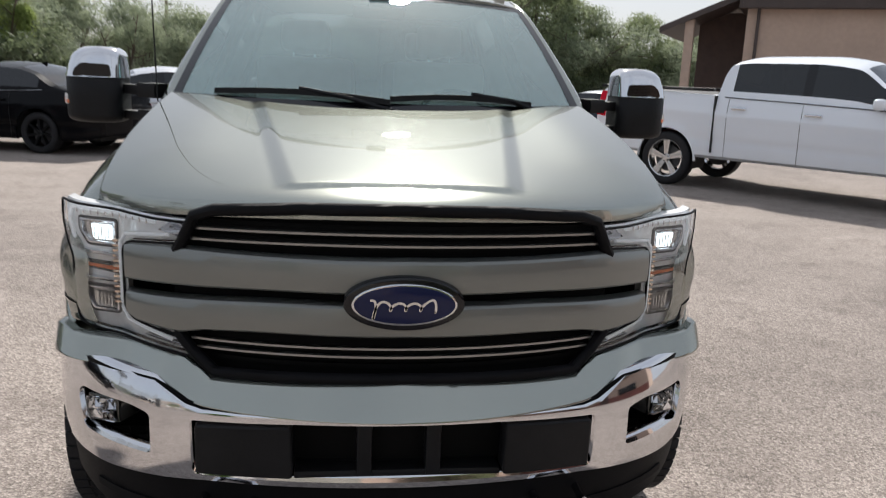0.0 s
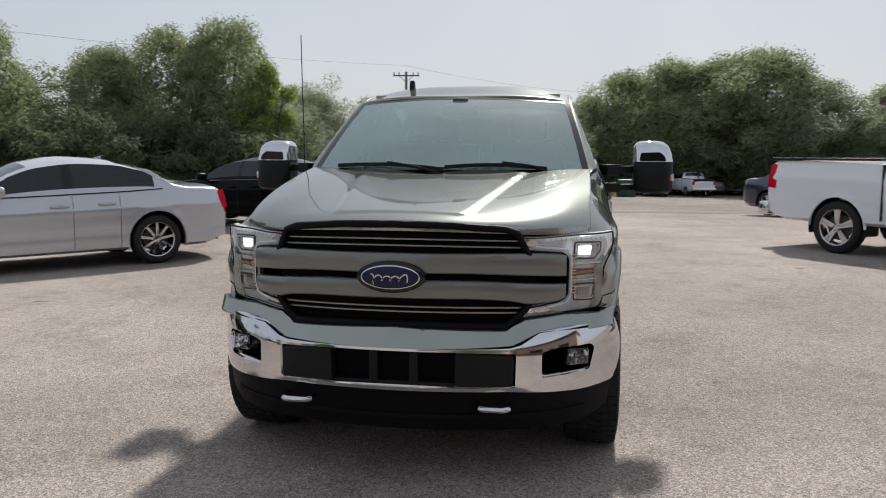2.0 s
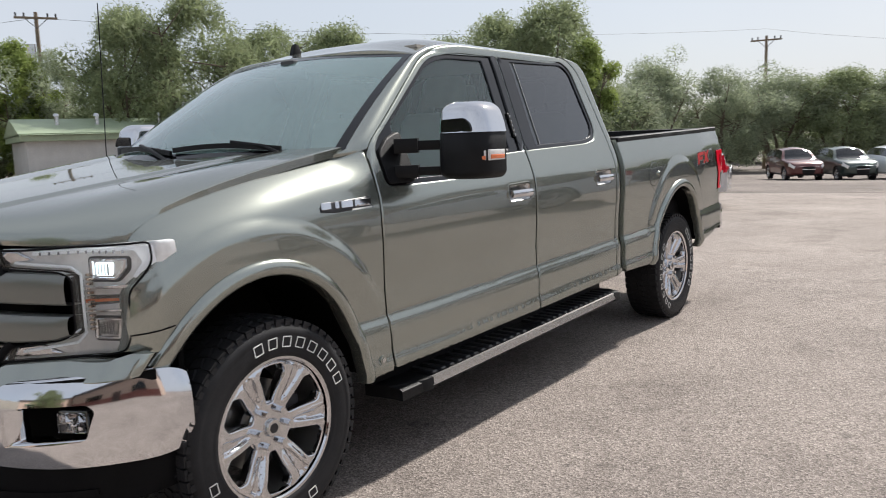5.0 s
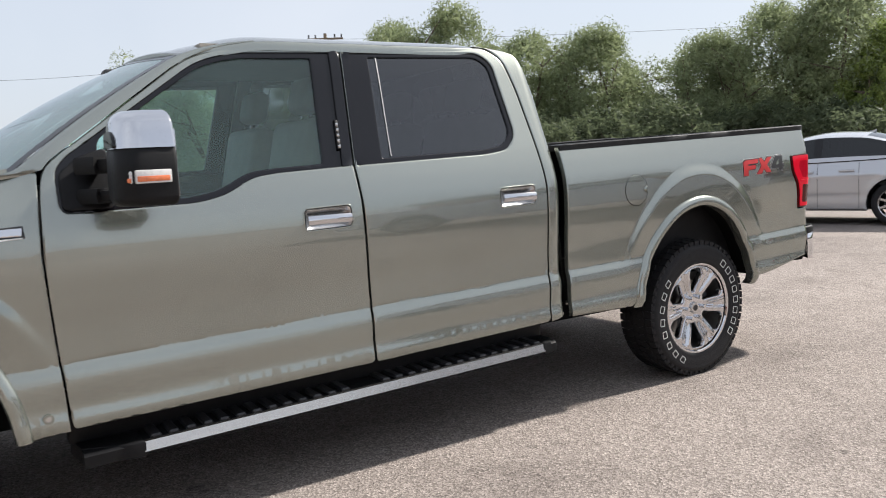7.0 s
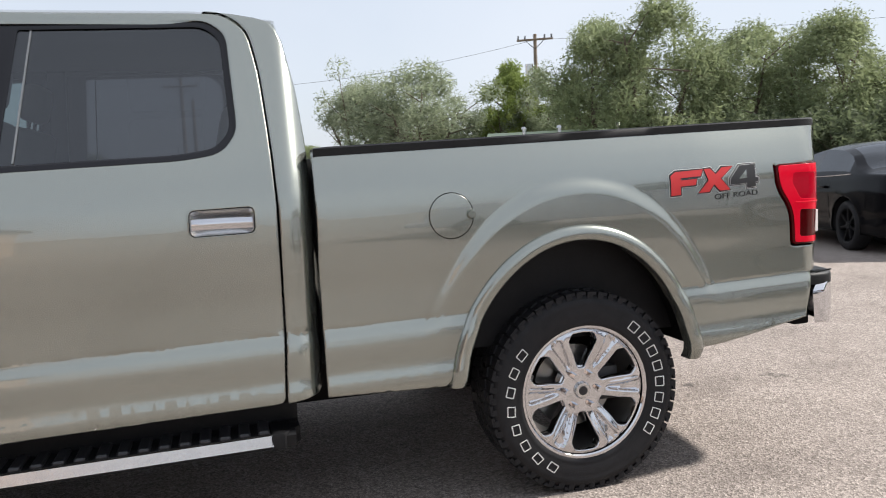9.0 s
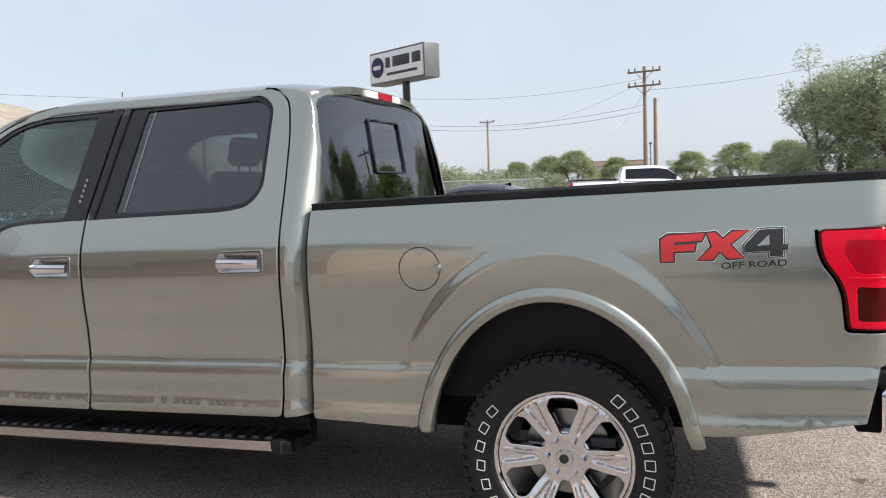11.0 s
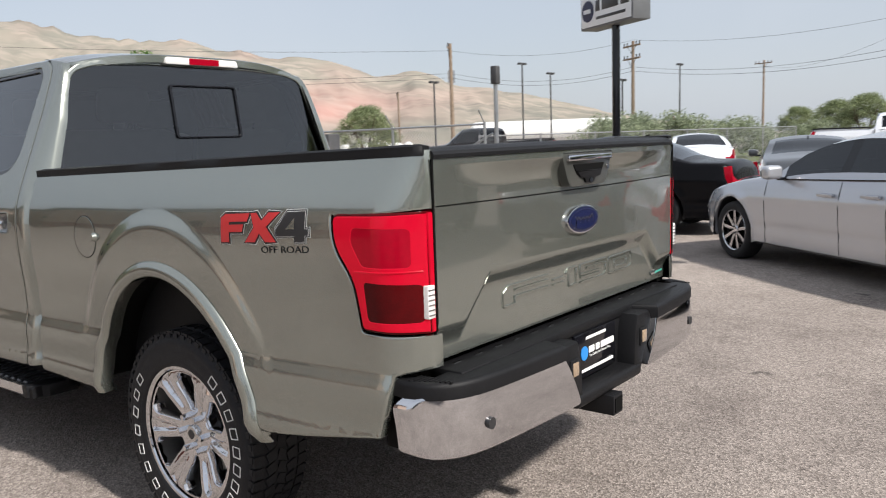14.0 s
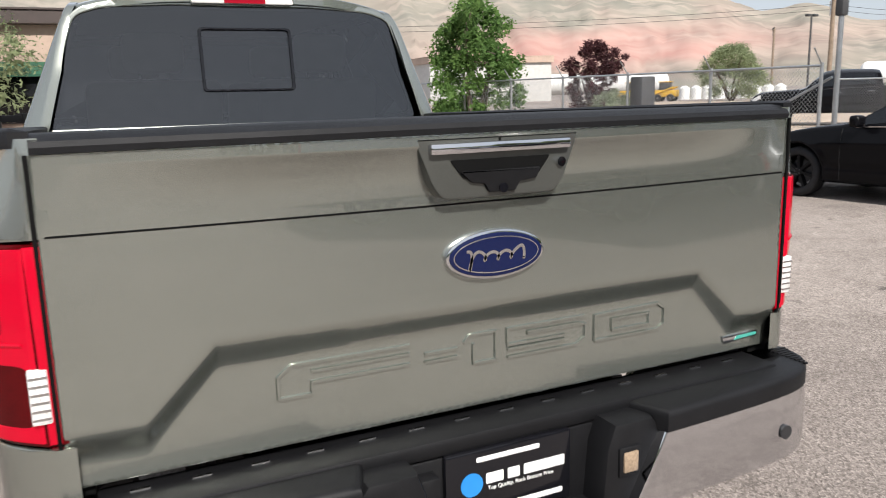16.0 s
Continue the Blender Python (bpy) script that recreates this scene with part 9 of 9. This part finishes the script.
for az in (-138.7, -140.9):
    x, y = polar((1.2, 6.8), az, 88)
    ld = thing("skid_loader", "small yellow loader in the far yard", "loader", "loaders", Matrix.Translation((x, y, 0)) @ Matrix.Rotation(0.6, 4, "Z"))
    part("body", box_bm((-0.7, -1.2, 0.5), (0.7, 1.2, 1.2), 0.08), YELLOW, ld)
    part("cab", box_bm((-0.55, -0.6, 1.15), (0.55, 0.5, 2.0), 0.06), DARK_TRIM, ld)
    part("cab_roof", box_bm((-0.6, -0.7, 1.98), (0.6, 0.6, 2.08), 0.03), YELLOW, ld)
    part("bucket", prism_bm([(-1.4, 0.1), (-2.1, 0.1), (-2.2, 0.2), (-1.6, 0.8), (-1.4, 0.8)], -0.8, 0.8, "x"), DARK_TRIM, ld)
    for sx_ in (1, -1):
        part("lift_arm", rod_bm((sx_ * 0.75, 1.0, 1.5), (sx_ * 0.75, -1.5, 0.6), 0.09, 8), YELLOW, ld)
        for sy_ in (-0.65, 0.65):
            part("wheel", revolve([(0.1, -0.12), (0.36, -0.12), (0.40, 0), (0.36, 0.12), (0.1, 0.12)], 16, Matrix.Translation((sx_ * 0.8, sy_, 0.40))), RUBBER, ld)
x, y = polar((1.2, 6.8), -149.5, 110)
building("far_warehouse", "cream far warehouse with a flat roof", polar((1.2, 6.8), -155, 105), polar((1.2, 6.8), -146.5, 112), 12.0, 5.2, PALE_WALL, STUCCO, 0.8)
building("far_store", "low pale far store across the road", polar((3.1, 5.8), -99.2, 150), polar((3.1, 5.8), -94.8, 150), 15.0, 4.0, PALE_WALL, STUCCO, 0.8)
flag = thing("small_flag", "small faded striped flag on a thin stick", "flag", m=Matrix.Translation((-42.3, -11.9, 0)) @ Matrix.Rotation(1.2, 4, "Z"))
part("stick", rod_bm((0, 0, 0), (0, 0, 2.75), 0.018, 6), GALV, flag)
cloth = part("cloth", prism_bm([(0.0, 1.75), (0.10, 1.66), (0.34, 1.70), (0.36, 2.25), (0.12, 2.55), (0.0, 2.62)], -0.012, 0.012, "y"), WHITE_PRINT, flag, "faded red and white cloth")
for k in range(4):
    part("stripe", prism_bm([(0.0, 1.80 + k * 0.2), (0.355, 1.74 + k * 0.14), (0.355, 1.80 + k * 0.14), (0.0, 1.90 + k * 0.2)], -0.016, 0.016, "y"), BADGE_RED, cloth)

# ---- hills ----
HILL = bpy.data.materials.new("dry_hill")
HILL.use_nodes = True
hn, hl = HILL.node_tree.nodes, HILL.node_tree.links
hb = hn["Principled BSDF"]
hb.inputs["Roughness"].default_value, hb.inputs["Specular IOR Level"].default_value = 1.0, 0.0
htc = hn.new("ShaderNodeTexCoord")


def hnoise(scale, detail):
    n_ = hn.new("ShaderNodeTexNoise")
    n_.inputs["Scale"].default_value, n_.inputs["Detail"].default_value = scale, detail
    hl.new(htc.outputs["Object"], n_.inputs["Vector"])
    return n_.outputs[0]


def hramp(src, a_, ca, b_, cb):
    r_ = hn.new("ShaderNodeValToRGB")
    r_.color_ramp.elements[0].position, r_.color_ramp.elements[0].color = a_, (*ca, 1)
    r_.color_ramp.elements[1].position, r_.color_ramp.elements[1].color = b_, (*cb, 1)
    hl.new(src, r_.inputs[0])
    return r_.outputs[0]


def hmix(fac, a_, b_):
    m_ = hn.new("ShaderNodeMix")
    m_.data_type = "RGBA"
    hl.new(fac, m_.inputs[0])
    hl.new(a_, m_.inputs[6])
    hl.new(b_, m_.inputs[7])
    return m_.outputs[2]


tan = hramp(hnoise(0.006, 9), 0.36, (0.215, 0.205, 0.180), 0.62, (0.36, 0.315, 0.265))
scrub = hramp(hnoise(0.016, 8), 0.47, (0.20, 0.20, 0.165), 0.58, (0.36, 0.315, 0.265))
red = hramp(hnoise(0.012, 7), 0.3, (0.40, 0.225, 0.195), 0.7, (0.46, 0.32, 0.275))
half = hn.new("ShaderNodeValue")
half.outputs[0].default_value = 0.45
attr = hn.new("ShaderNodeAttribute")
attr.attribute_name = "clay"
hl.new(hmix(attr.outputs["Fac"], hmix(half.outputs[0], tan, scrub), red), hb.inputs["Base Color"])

ridge = curve_of([(-200, 9.0), (-185, 9.6), (-172, 9.4), (-160, 9.9), (-152, 8.6), (-147, 8.1), (-140, 7.2), (-136, 6.4), (-132.5, 5.2), (-130, 5.6), (-127.5, 4.7), (-124.5, 3.9), (-121, 3.2), (-118, 2.4), (-115, 1.7), (-112, 1.0), (-108, 0.3), (-104, -0.3)])
N_F, N_AZ = 56, 300
rows, clay = [], []
for i, f in enumerate(np.linspace(0, 1, N_F)):
    row_ = []
    for az in np.linspace(-200, -104, N_AZ):
        dist = 620 + 1500 * f
        crest = math.tan(radians(float(ridge(az)))) * 2000
        z = crest * (f ** 1.25) * (1.0 if f < 0.97 else 0.9)
        nz = noise.noise(Vector((az * 0.16, f * 5, 0))) * 0.16 + noise.noise(Vector((az * 0.5, f * 9, 3))) * 0.07 + noise.noise(Vector((az * 1.4, f * 16, 7))) * 0.03
        # gullies running down the slopes
        gully = abs(noise.noise(Vector((az * 0.55 + 1.2 * f, f * 1.6, 11)))) * 0.30 + abs(noise.noise(Vector((az * 1.5 + 2.0 * f, f * 3.5, 17)))) * 0.12
        z += crest * (nz + (gully - 0.12) * (0.35 + 0.65 * (1 - f))) * f * (1 - f * 0.55)
        x, y = polar((2.0, 5.0), az, dist)
        row_.append((x, y, z - 6))
        el = math.degrees(math.atan2(z, dist))
        c_ = math.exp(-((az + 143) / 11) ** 2) * math.exp(-((el - 3.1) / 1.2) ** 2) * 1.4 + 0.5 * noise.noise(Vector((az * 0.3, el, 1))) * math.exp(-((az + 143) / 14) ** 2)
        clay.append(min(1, max(0, c_)))
    rows.append(row_)
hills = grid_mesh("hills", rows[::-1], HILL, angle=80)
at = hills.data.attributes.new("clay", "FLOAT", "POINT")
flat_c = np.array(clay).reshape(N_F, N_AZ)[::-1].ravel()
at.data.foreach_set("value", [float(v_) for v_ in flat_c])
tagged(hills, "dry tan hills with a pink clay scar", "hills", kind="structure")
